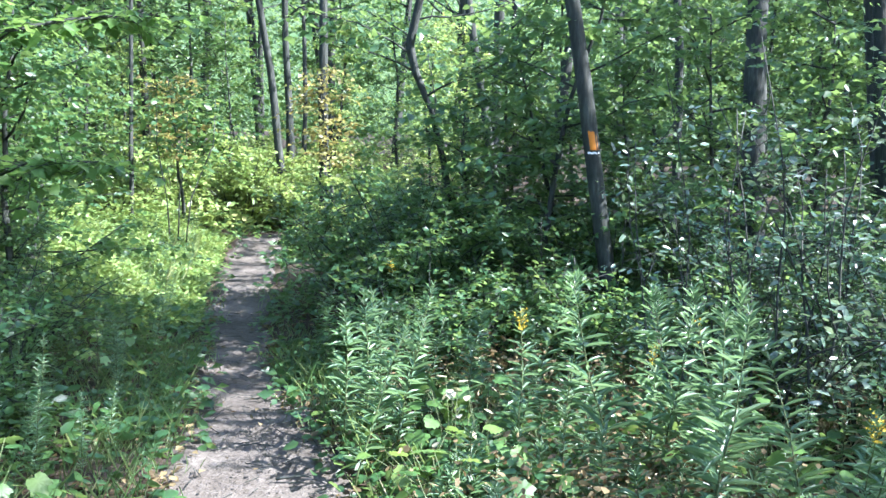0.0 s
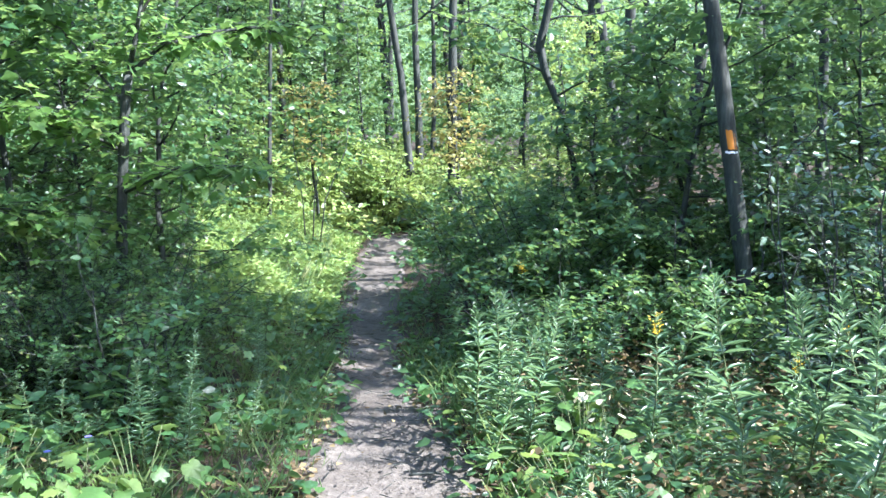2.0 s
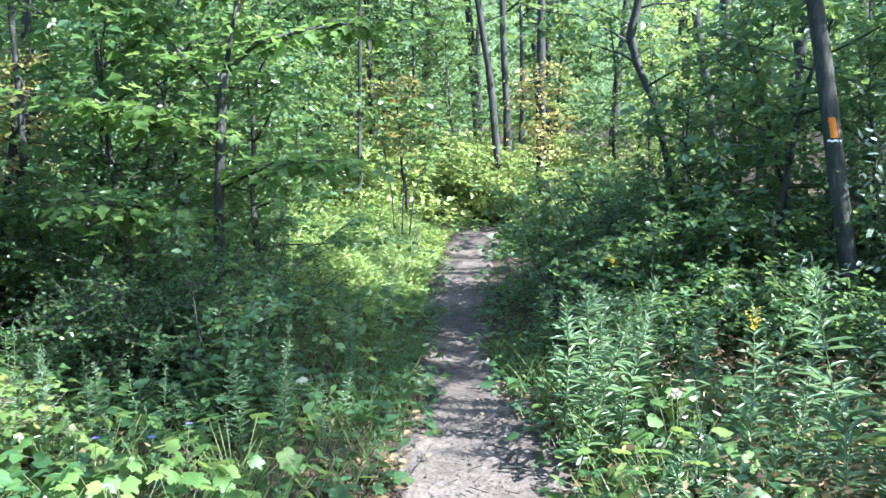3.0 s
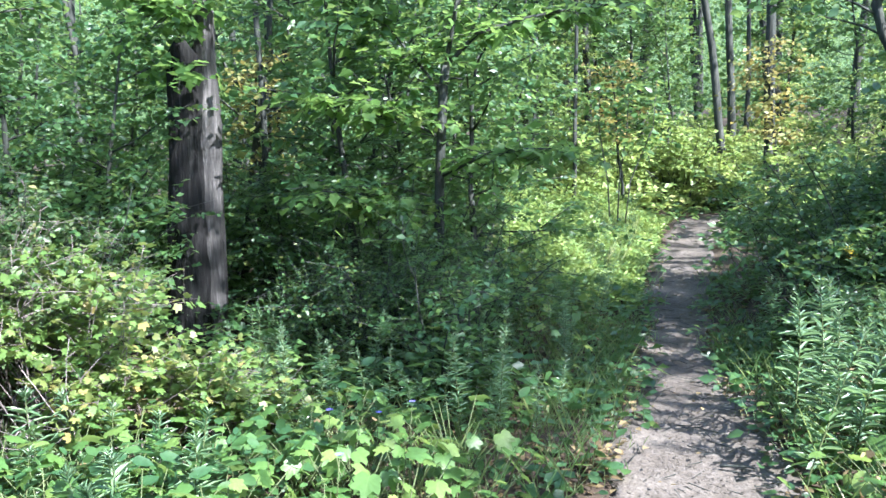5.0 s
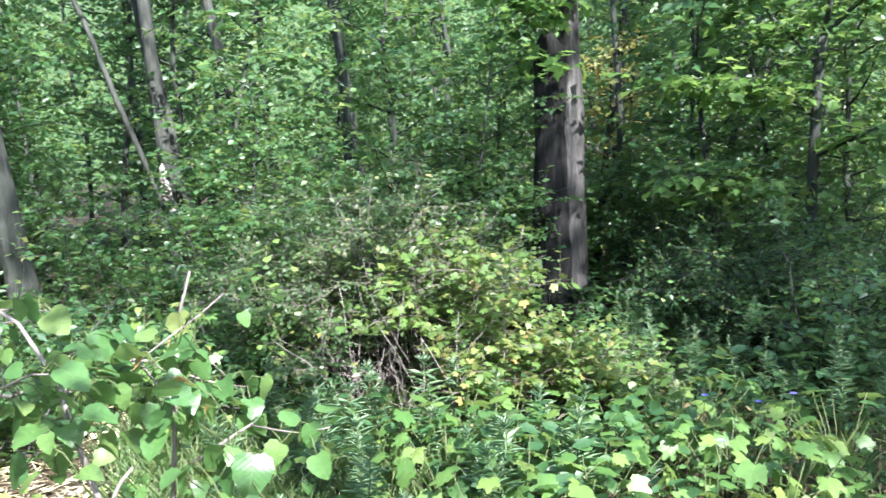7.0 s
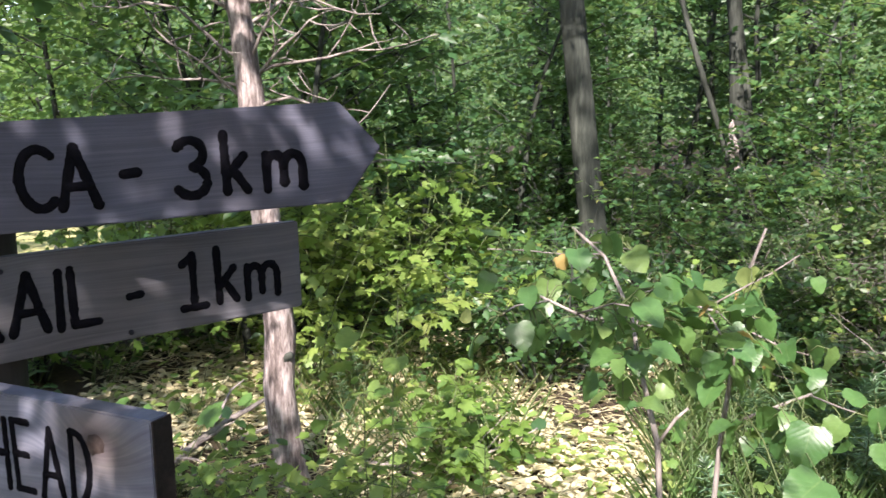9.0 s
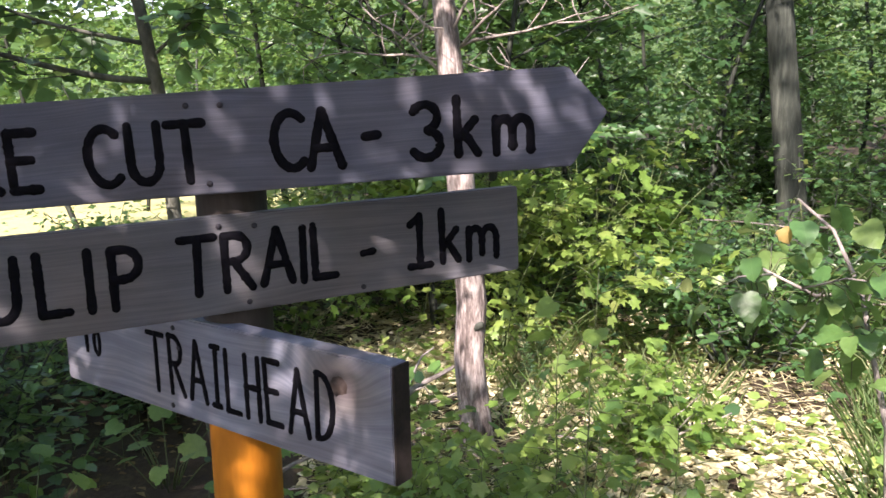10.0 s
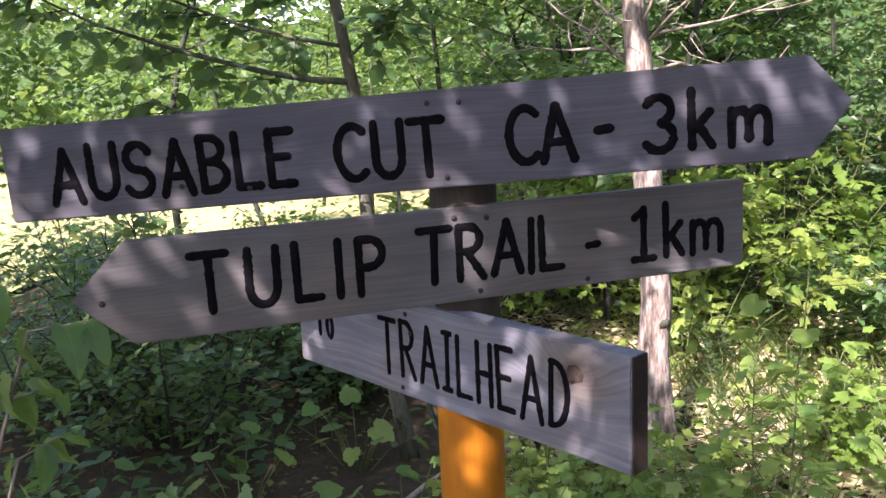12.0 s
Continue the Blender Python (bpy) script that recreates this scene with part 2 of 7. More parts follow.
M_LETTER.node_tree.nodes["Principled BSDF"].inputs["Specular IOR Level"].default_value = 0.05
M_NAIL = rough_material("rusty_nail", [(0.3, (0.008, 0.008, 0.012)), (0.7, (0.022, 0.021, 0.028))], 90, 0.6, 0.2)


def board_material(name, low, mid, high, knot=None):
    """Weathered planed wood: long grain streaks, blotches, knots."""
    mat, n, l, p = nodes_of(name)
    tc = n.new("ShaderNodeTexCoord")
    grain_map, blot_map = n.new("ShaderNodeMapping"), n.new("ShaderNodeMapping")
    grain_map.inputs["Scale"].default_value = (1.3, 80, 10)
    blot_map.inputs["Scale"].default_value = (3.0, 9.0, 3.0)
    wob = n.new("ShaderNodeTexNoise")
    wob.inputs["Scale"].default_value = 3.0
    add = n.new("ShaderNodeVectorMath")
    add.operation = "MULTIPLY_ADD"
    add.inputs[1].default_value = (0.0, 0.05, 0.0)
    l.new(tc.outputs["Object"], wob.inputs["Vector"])
    l.new(wob.outputs["Color"], add.inputs[0])
    l.new(tc.outputs["Object"], add.inputs[2])
    l.new(add.outputs[0], grain_map.inputs[0])
    l.new(tc.outputs["Object"], blot_map.inputs[0])
    g, b = n.new("ShaderNodeTexNoise"), n.new("ShaderNodeTexNoise")
    g.inputs["Scale"].default_value, g.inputs["Detail"].default_value, g.inputs["Roughness"].default_value = 3.0, 8.0, 0.7
    b.inputs["Scale"].default_value, b.inputs["Detail"].default_value = 2.0, 4.0
    l.new(grain_map.outputs[0], g.inputs["Vector"])
    l.new(blot_map.outputs[0], b.inputs["Vector"])
    mx = n.new("ShaderNodeMix")
    mx.inputs[0].default_value = 0.4
    l.new(g.outputs[0], mx.inputs[2])
    l.new(b.outputs[0], mx.inputs[3])
    r = ramp(n, [(0.28, low), (0.5, mid), (0.74, high)])
    l.new(mx.outputs[0], r.inputs[0])
    l.new(r.outputs[0], p.inputs["Base Color"])
    stain = n.new("ShaderNodeTexNoise")
    stain.inputs["Scale"].default_value, stain.inputs["Detail"].default_value = 5.5, 3.0
    l.new(tc.outputs["Object"], stain.inputs["Vector"])
    tan = n.new("ShaderNodeMix")
    tan.data_type, tan.blend_type = "RGBA", "MULTIPLY"
    tr = ramp(n, [(0.42, (1.0, 1.0, 1.0)), (0.68, (1.1, 1.0, 0.9))])
    l.new(stain.outputs[0], tr.inputs[0])
    tan.inputs[0].default_value = 1.0
    l.new(r.outputs[0], tan.inputs[6])
    l.new(tr.outputs[0], tan.inputs[7])
    l.new(tan.outputs[2], p.inputs["Base Color"])
    if knot:
        # grain that bows round the knot, and brown wood about it
        off, scl = n.new("ShaderNodeVectorMath"), n.new("ShaderNodeVectorMath")
        off.operation, scl.operation = "SUBTRACT", "MULTIPLY"
        off.inputs[1].default_value, scl.inputs[1].default_value = (*knot, 0.0), (1.0, 1.5, 0.0)
        size = n.new("ShaderNodeVectorMath")
        size.operation = "LENGTH"
        l.new(tc.outputs["Object"], off.inputs[0])
        l.new(off.outputs[0], scl.inputs[0])
        l.new(scl.outputs[0], size.inputs[0])
        bow = n.new("ShaderNodeMapRange")
        bow.interpolation_type = "SMOOTHSTEP"
        for key, value in zip((1, 2, 3, 4), (0.0, 0.13, 0.05, 0.0)):
            bow.inputs[key].default_value = value
        l.new(size.outputs["Value"], bow.inputs[0])
        up = n.new("ShaderNodeCombineXYZ")
        l.new(bow.outputs[0], up.inputs[1])
        warp = n.new("ShaderNodeVectorMath")
        warp.operation = "ADD"
        l.new(add.outputs[0], warp.inputs[0])
        l.new(up.outputs[0], warp.inputs[1])
        l.new(warp.outputs[0], grain_map.inputs[0])
        halo = ramp(n, [(0.0, (0.5, 0.36, 0.28)), (0.022, (0.62, 0.5, 0.42)), (0.04, (1.0, 0.86, 0.7)), (0.09, (1.0, 1.0, 1.0))])
        l.new(size.outputs["Value"], halo.inputs[0])
        dark = n.new("ShaderNodeMix")
        dark.data_type, dark.blend_type = "RGBA", "MULTIPLY"
        dark.inputs[0].default_value = 1.0
        l.new(tan.outputs[2], dark.inputs[6])
        l.new(halo.outputs[0], dark.inputs[7])
        l.new(dark.outputs[2], p.inputs["Base Color"])
        grain_map.inputs["Scale"].default_value = (1.0, 42, 6)
    p.inputs["Roughness"].default_value = 0.75
    p.inputs["Specular IOR Level"].default_value = 0.3
    bp = n.new("ShaderNodeBump")
    bp.inputs["Strength"].default_value, bp.inputs["Distance"].default_value = 0.3, 0.002
    l.new(g.outputs[0], bp.inputs["Height"])
    l.new(bp.outputs[0], p.inputs["Normal"])
    return mat


M_BOARD_A = board_material("weathered_grey_board", (0.03, 0.034, 0.048), (0.058, 0.064, 0.088), (0.1, 0.11, 0.142))
M_BOARD_B = board_material("weathered_tan_board", (0.044, 0.045, 0.053), (0.082, 0.084, 0.094), (0.13, 0.131, 0.141))
# paler, bluer stops carry the light that falls on this board's turned face
M_BOARD_C = board_material("weathered_skylit_board", (0.062, 0.069, 0.094), (0.128, 0.142, 0.184), (0.225, 0.246, 0.295), (0.642, 0.036))

# ---- mesh helpers ----


def mesh_of(name, v, t, mat, smooth=False):
    v, t = np.asarray(v, np.float32).reshape(-1, 3), np.asarray(t, np.int32).reshape(-1, 3)
    me = bpy.data.meshes.new(name)
    me.vertices.add(len(v))
    me.vertices.foreach_set("co", v.ravel())
    me.loops.add(t.size)
    me.loops.foreach_set("vertex_index", t.ravel())
    me.polygons.add(len(t))
    me.polygons.foreach_set("loop_start", np.arange(0, t.size, 3, dtype=np.int32))
    if smooth:
        me.polygons.foreach_set("use_smooth", np.ones(len(t), bool))
    me.update(calc_edges=True)
    me.materials.append(mat)
    return me


def piece(name, geo, mat, parent=None, label="", smooth=False):
    ob = new(name, mesh_of(name, geo[0], geo[1], mat, smooth))
    if parent:
        ob.parent = parent
    return tagged(ob, label)


def fine(name, geo, mat, parent, label="", smooth=False):
    """Small pieces past counting, as one joined part of its thing."""
    return tagged(piece(name, geo, mat, parent, label, smooth), kind="stuff")


def part(name, bm, material, parent, label=""):
    me = bpy.data.meshes.new(name)
    bm.to_mesh(me)
    bm.free()
    me.materials.append(material)
    ob = new(name, me)
    ob.parent = parent
    return tagged(ob, label)


def thing(name, at, label, category, group="", kind=""):
    ob = new(name)
    ob.empty_display_size = 0.05
    ob.matrix_world = Matrix.Translation(at) if not isinstance(at, Matrix) else at
    return tagged(ob, label, category, group, kind)


def join(geos):
    vs, ts, k = [], [], 0
    for v, t in geos:
        v, t = np.asarray(v, float).reshape(-1, 3), np.asarray(t, int).reshape(-1, 3)
        vs.append(v)
        ts.append(t + k)
        k += len(v)
    return np.concatenate(vs), np.concatenate(ts)


def unit(a):
    return a / np.maximum(np.linalg.norm(a, axis=-1, keepdims=True), 1e-9)


def tube(pts, radii, sides=7, seed=0, knobs=0.0):
    """A tapered, closed tube along a line of points."""
    p = np.asarray(pts, float)
    r = np.asarray(radii, float)
    rng = np.random.default_rng(seed)
    d = unit(np.gradient(p, axis=0))
    ref = np.array([1.0, 0.0, 0.0]) if abs(d[0][0]) < 0.8 else np.array([0.0, 1.0, 0.0])
    a = unit(np.cross(d, ref))
    b = np.cross(d, a)
    ang = np.linspace(0, 2 * np.pi, sides, endpoint=False)
    ring = a[:, None] * np.cos(ang)[None, :, None] + b[:, None] * np.sin(ang)[None, :, None]
    wob = 1 + knobs * rng.normal(size=(len(p), sides, 1))
    v = (p[:, None] + ring * r[:, None, None] * wob).reshape(-1, 3)
    t = []
    for i in range(len(p) - 1):
        for j in range(sides):
            q, w = i * sides + j, i * sides + (j + 1) % sides
            t += [(q, w, w + sides), (q, w + sides, q + sides)]
    v = np.vstack([v, p[:1], p[-1:]])
    for j in range(sides):
        t.append((len(v) - 2, (j + 1) % sides, j))
        t.append((len(v) - 1, len(v) - 2 - sides + j, len(v) - 2 - sides + (j + 1) % sides))
    return v, np.array(t)


def twigs(a, b, r0, r1):
    """Many thin three-sided twigs from a to b."""
    a, b = np.asarray(a, float), np.asarray(b, float)
    d = unit(b - a)
    s = unit(np.cross(d, [0.31, 0.22, 0.93]))
    u = np.cross(d, s)
    n = len(a)
    r0, r1 = np.broadcast_to(r0, n)[:, None], np.broadcast_to(r1, n)[:, None]
    rows = []
    for base, r in ((a, r0), (b, r1)):
        for k in range(3):
            g = 2 * np.pi * k / 3
            rows.append(base + r * (s * np.cos(g) + u * np.sin(g)))
    v = np.stack(rows, 1).reshape(-1, 3)
    tri = np.array([(0, 1, 4), (0, 4, 3), (1, 2, 5), (1, 5, 4), (2, 0, 3), (2, 3, 5)])
    return v, (np.arange(n)[:, None, None] * 6 + tri).reshape(-1, 3)


# leaf outlines: along, across, lift; and their triangles, folded at the midrib
DIAMOND = (np.array([(0, 0, 0), (0.45, 0.5, 0.1), (1, 0, -0.06), (0.45, -0.5, 0.1)]), np.array([(0, 2, 1), (0, 3, 2)]))
OVATE = (np.array([(0, 0, 0), (0.28, 0.47, 0.05), (0.7, 0.36, 0.0), (1, 0, -0.07), (0.7, -0.36, 0.0), (0.28, -0.47, 0.05)]),
         np.array([(0, 2, 1), (0, 3, 2), (0, 4, 3), (0, 5, 4)]))
LANCE = (np.array([(0, 0, 0), (0.3, 0.5, 0.0), (0.68, 0.34, -0.035), (1, 0, -0.09), (0.68, -0.34, -0.035), (0.3, -0.5, 0.0)]),
         np.array([(0, 2, 1), (0, 3, 2), (0, 4, 3), (0, 5, 4)]))

ARCHED = (np.array([(0, 0, 0), (0.28, 0.46, 0.05), (0.66, 0.36, 0.0), (1, 0, -0.15), (0.66, -0.36, 0.0), (0.28, -0.46, 0.05)]), LANCE[1])


def lobed(points, deep):
    """A palmate leaf with that many lobes, as a fan round its heart."""
    rim = [(0.0, 0.0, 0.0)]
    for i in range(points):
        g = math.pi * (-0.78 + 1.56 * i / (points - 1))
        size = 1.0 - 0.42 * abs(g) / math.pi * 1.6
        rim.append((0.36 + 0.64 * size * math.cos(g), 0.62 * size * math.sin(g), 0.10 * abs(math.sin(g)) - 0.06 * (math.cos(g) > 0.9)))
        if i < points - 1:
            g2 = g + math.pi * 0.78 / (points - 1)
            s2 = size * deep
            rim.append((0.36 + 0.64 * s2 * math.cos(g2), 0.62 * s2 * math.sin(g2), 0.03))
    v = np.array([(0.36, 0, -0.02)] + rim)
    m = len(rim)
    return v, np.array([(0, 1 + i, 1 + (i + 1) % m) for i in range(m)])


def heart(droop, fold):
    """A broad pointed leaf with a curved midrib."""
    v = [(0.0, 0.0, 0.0)]
    n = 9
    for i in range(n):
        u = (i + 0.35) / (n - 0.2)
        w = (0.53 if i % 2 else 0.485) * math.sin(math.pi * min(u, 1) ** 0.66) ** 0.62
        z = -droop * u * u
        v += [(u, 0, z), (u - 0.10 * (1 - u), w, z + fold * w + 0.03 * math.sin(5 * i)), (u - 0.10 * (1 - u), -w, z + fold * w - 0.03 * math.sin(4 * i))]
    v.append((1.03, 0, -droop * 1.1))
    t = [(0, 1, 2), (0, 3, 1)]
    for i in range(n - 1):
        a, b = 1 + 3 * i, 4 + 3 * i
        t += [(a, b, b + 1), (a, b + 1, a + 1), (a, b + 2, b), (a, a + 2, b + 2)]
    a = 1 + 3 * (n - 1)
    t += [(a, a + 3, a + 1), (a, a + 2, a + 3)]
    return np.array(v), np.array(t)


HEARTS = (heart(0.18, 0.12), heart(0.34, 0.25))
MAPLE = lobed(5, 0.62)
GRAPE = lobed(5, 0.84)
ROUND = lobed(7, 0.97)


def palmate(peaks, floor_r, width, tooth, droop, n=26):
    """A lobed leaf with a toothed rim: peaks are the angles and lengths of its lobes."""
    v = [(0.3, 0.0, 0.03)]
    for i in range(n):
        g = -math.pi + 2 * math.pi * (i + 0.5) / n
        r = max([floor_r] + [q * math.exp(-((g - a) / width) ** 2) for a, q in peaks])
        r *= 1 + tooth * (-1) ** i
        r *= 0.45 + 0.55 * min(1.0, (math.pi - abs(g)) / 0.7)
        x, y = 0.3 + 0.7 * r * math.cos(g), 0.66 * r * math.sin(g)
        v.append((x, y, -droop * r * r + 0.12 * abs(y) + 0.03 * math.sin(2.7 * i)))
    return np.array(v), np.array([(0, 1 + i, 1 + (i + 1) % n) for i in range(n)])


LOBES = ((0.0, 1.0), (0.95, 0.86), (-0.95, 0.86), (1.95, 0.6), (-1.95, 0.6))
SEEDLING = palmate(LOBES, 0.56, 0.46, 0.05, 0.14)
VINE_LEAF = palmate(LOBES, 0.62, 0.5, 0.05, 0.16)
TOOTHED = palmate(((0.0, 1.0), (0.8, 0.82), (-0.8, 0.82)), 0.72, 0.75, 0.05, 0.12)


def blades(pos, along, normal, length, width, shape):
    """Leaves as one geometry: each at pos, growing along, facing normal."""
    tv, tt = shape
    f = unit(along)
    s = unit(np.cross(normal, f))
    nn = np.cross(f, s)
    length, width = np.broadcast_to(length, len(pos)), np.broadcast_to(width, len(pos))
    v = (pos[:, None] + (tv[None, :, 0:1] * f[:, None] + tv[None, :, 2:3] * nn[:, None]) * length[:, None, None]
         + tv[None, :, 1:2] * s[:, None] * width[:, None, None])
    t = (np.arange(len(pos))[:, None, None] * len(tv) + tt).reshape(-1, 3)
    return v.reshape(-1, 3), t


def leaves_on(rng, a, b, per, size, ratio, shape, flat=0.45, droop=0.25, end=True):
    """Leaves left and right along each twig from a to b, held in sprays."""
    n = len(a)
    u = (np.arange(per) + 0.6 + rng.uniform(-0.3, 0.3, (n, per))) / per
    pos = a[:, None] + (b - a)[:, None] * u[..., None]
    d = unit(b - a)[:, None]
    side = unit(np.cross(d, [0, 0, 1.0])) * np.where(np.arange(per) % 2 == 0, 1, -1)[None, :, None]
    along = 0.55 * d + side + rng.normal(0, 0.35, (n, per, 3)) - np.array([0, 0, droop])
    normal = np.array([0, 0, 1.0]) + rng.normal(0, flat, (n, per, 3))
    length = size * rng.uniform(0.65, 1.2, (n, per))
    k = n * per
    return blades(pos.reshape(k, 3), along.reshape(k, 3), normal.reshape(k, 3), length.ravel(), length.ravel() * ratio, shape)


def bend(rng, a, d, length, steps, wander, lift=0.0):
    """A wandering line from a, setting out along d."""
    pts, d = [np.array(a, float)], unit(np.array(d, float))
    for _ in range(steps):
        d = unit(d + rng.normal(0, wander, 3) + np.array([0, 0, lift]))
        pts.append(pts[-1] + d * length / steps)
    return np.array(pts)


def along_line(pts, u):
    """Points at fractions u of a line."""
    x = u * (len(pts) - 1)
    i = np.minimum(x.astype(int), len(pts) - 2)
    f = (x - i)[:, None]
    return pts[i] * (1 - f) + pts[i + 1] * f


# ---- the ground and the trail ----
EYE_XY = (-0.55, -0.3)


def spot(bearing, d):
    """A place by bearing (degrees to the left of the trail's line) and distance from where one stands."""
    return EYE_XY[0] - d * math.sin(radians(bearing)), EYE_XY[1] + d * math.cos(radians(bearing))


def smooth(x):
    x = np.clip(x, 0, 1)
    return x * x * (3 - 2 * x)


def height(x, y):
    x, y = np.asarray(x, float), np.asarray(y, float)
    h = 0.3 * smooth((y - 6.5) / 7) + 2.4 * smooth((y - 12) / 26)
    h = h + 0.25 * smooth((x - 1.5) / 8) * smooth((y - 1) / 6)
    h = h + 0.035 * np.sin(1.3 * x + 0.7) * np.sin(1.1 * y + 0.4) + 0.02 * np.sin(2.9 * x - 1.7 * y)
    return h


TRAIL = np.array([(1.2, -9, 0.9), (0.5, -6, 0.9), (0.0, -3, 0.9), (-0.4, -1, 0.95), (-0.75, 0.4, 0.95), (-1.0, 1.6, 0.95), (-1.2, 2.6, 0.95),
                  (-1.33, 3.45, 0.9), (-1.47, 4.03, 0.76), (-1.66, 4.6, 0.7), (-1.88, 5.33, 0.6), (-2.25, 6.74, 0.58), (-2.57, 8.08, 0.6),
                  (-2.85, 9.28, 0.62), (-3.1, 10.8, 0.64), (-3.35, 12.3, 0.64), (-3.25, 13.3, 0.6), (-2.4, 14.8, 0.6), (-0.2, 16.8, 0.6)])


def trail_gap(x, y):
    """Distance from the trail's middle line, less half its width."""
    x, y = np.asarray(x, float), np.asarray(y, float)
    best = np.full(np.broadcast(x, y).shape, 99.0)
    for (x0, y0, w0), (x1, y1, w1) in zip(TRAIL[:-1], TRAIL[1:]):
        dx, dy = x1 - x0, y1 - y0
        u = np.clip(((x - x0) * dx + (y - y0) * dy) / (dx * dx + dy * dy), 0, 1)
        d = np.hypot(x - x0 - u * dx, y - y0 - u * dy) - 0.5 * (w0 + u * (w1 - w0))
        best = np.minimum(best, d)
    return best


def build_ground():
    near = np.arange(-24, 24.01, 0.4)
    far = np.array([-900, -400, -180, -90, -55, -36])
    xs = np.concatenate([far, near, -far[::-1]])
    gx, gy = np.meshgrid(xs, xs, indexing="ij")
    gz = height(gx, gy) - 0.05 * (1 - smooth((trail_gap(gx, gy) + 0.15) / 0.45))
    v = np.stack([gx, gy, gz], -1).reshape(-1, 3)
    n = len(xs)
    i, j = np.meshgrid(np.arange(n - 1), np.arange(n - 1), indexing="ij")
    q = (i * n + j).ravel()
    t = np.concatenate([np.stack([q, q + n, q + n + 1], 1), np.stack([q, q + n + 1, q + 1], 1)])
    tagged(piece("ground", (v, t), M_SOIL, smooth=True), "dark forest soil under leaf litter and plants", "ground", kind="structure")


def build_trail():
    rng = np.random.default_rng(5)
    steps = 260
    u = np.linspace(0, len(TRAIL) - 1, steps)
    i = np.minimum(u.astype(int), len(TRAIL) - 2)
    f = (u - i)[:, None]
    line = TRAIL[i] * (1 - f) + TRAIL[i + 1] * f
    for _ in range(6):
        line[1:-1] = (line[:-2] + 2 * line[1:-1] + line[2:]) / 4
    d = unit(np.gradient(line[:, :2], axis=0))
    side = np.stack([-d[:, 1], d[:, 0]], 1)
    cross = np.linspace(-1, 1, 15)
    rough = np.convolve(rng.normal(0, 1, steps + 8), np.ones(5) / 5, "valid")[:steps], np.convolve(rng.normal(0, 1, steps + 8), np.ones(5) / 5, "valid")[:steps]
    v = []
    for k, c in enumerate(cross):
        w = line[:, 2] * 0.5 * (1.08 + 0.34 * (rough[0] if c < 0 else rough[1]) * abs(c) ** 1.5)
        x, y = line[:, 0] + side[:, 0] * c * w, line[:, 1] + side[:, 1] * c * w
        z = height(x, y) - 0.012 - 0.02 * (1 - c * c) + 0.006 * rng.normal(size=steps) - (0.05 if abs(c) == 1 else 0)
        v.append(np.stack([x, y, z], 1))
    v = np.stack(v, 1).reshape(-1, 3)
    m = len(cross)
    i, j = np.meshgrid(np.arange(steps - 1), np.arange(m - 1), indexing="ij")
    q = (i * m + j).ravel()
    t = np.concatenate([np.stack([q, q + m + 1, q + m], 1), np.stack([q, q + 1, q + m + 1], 1)])
    tagged(piece("trail", (v, t), M_TRAIL, smooth=True), "narrow bare-earth footpath winding into the woods", "path", kind="structure")


build_ground()
build_trail()

# ---- trees ----
# sunny openings in the foliage overhead: middle x, y of the lit ground, half sizes
SUNNY = [(-4.3, 9.6, 2.2, 2.8), (-0.1, 3.7, 0.7, 0.6), (1.8, 4.5, 0.7, 0.45), (-2.75, 2.35, 1.3, 0.7), (-2.4, 0.35, 0.9, 0.5), (-5.0, 0.0, 1.9, 1.1), (-2.35, -0.95, 0.35, 0.5), (-7.5, -3.0, 2.2, 1.8),
         (-4.1, 3.1, 0.75, 0.55), (0.4, 4.05, 1.0, 0.35), (-4.6, 14.2, 1.6, 1.2), (0.3, 5.5, 1.2, 0.6), (-3.3, 12.5, 0.8, 0.9), (-4.4, 2.5, 0.6, 0.5), (-2.2, -0.1, 0.45, 0.4), (-4.9, -0.3, 2.2, 1.2), (-3.9, -0.9, 0.6, 0.4), (-9.2, -1.6, 1.6, 0.9), (-0.2, 3.1, 0.5, 0.4), (0.15, 3.9, 0.6, 0.6), (0.35, 3.25, 0.35, 0.3), (0.0, 4.9, 0.8, 0.6), (-0.1, 4.25, 0.7, 0.4), (0.0, 3.0, 0.6, 0.4), (-5.0, -1.6, 1.0, 0.7), (-0.5, 4.4, 0.9, 0.5), (0.2, 4.5, 0.9, 0.5), (-5.4, 5.4, 1.2, 0.7), (-6.6, -0.6, 0.9, 0.8), (-3.4, 12.8, 0.9, 0.5), (-9.5, 4.0, 0.8, 0.5), (-8.5, 5.6, 0.7, 0.5), (-7.6, 2.6, 0.7, 0.4), (-6.4, 7.4, 0.7, 0.5), (-10.6, 2.2, 0.8, 0.5), (-7.2, 10.5, 0.8, 0.6), (1.0, 4.2, 0.6, 0.6), (-3.2, 13.8, 1.7, 1.0), (-12, -8, 5, 5)]


# slits between the leaves that let bands of sun fall across the trail and the sign
SLITS = [(-3.45, 12.9, 0.7, 0.35), (-3.0, 10.1, 0.5, 0.16), (-3.05, 9.3, 0.5, 0.12), (-2.95, 9.0, 0.4, 0.08), (-2.75, 8.1, 0.4, 0.07), (-2.4, 6.65, 0.4, 0.07), (-2.3, 7.2, 0.35, 0.05), (-1.85, 5.12, 0.45, 0.1),
         (-1.7, 4.7, 0.4, 0.05), (-1.6, 3.95, 0.42, 0.1), (-1.5, 3.56, 0.5, 0.14), (-1.4, 3.2, 0.4, 0.1), (-3.3, 9.9, 0.8, 0.1), (-3.3, 8.7, 0.7, 0.12), (-2.05, 5.9, 0.3, 0.06)]


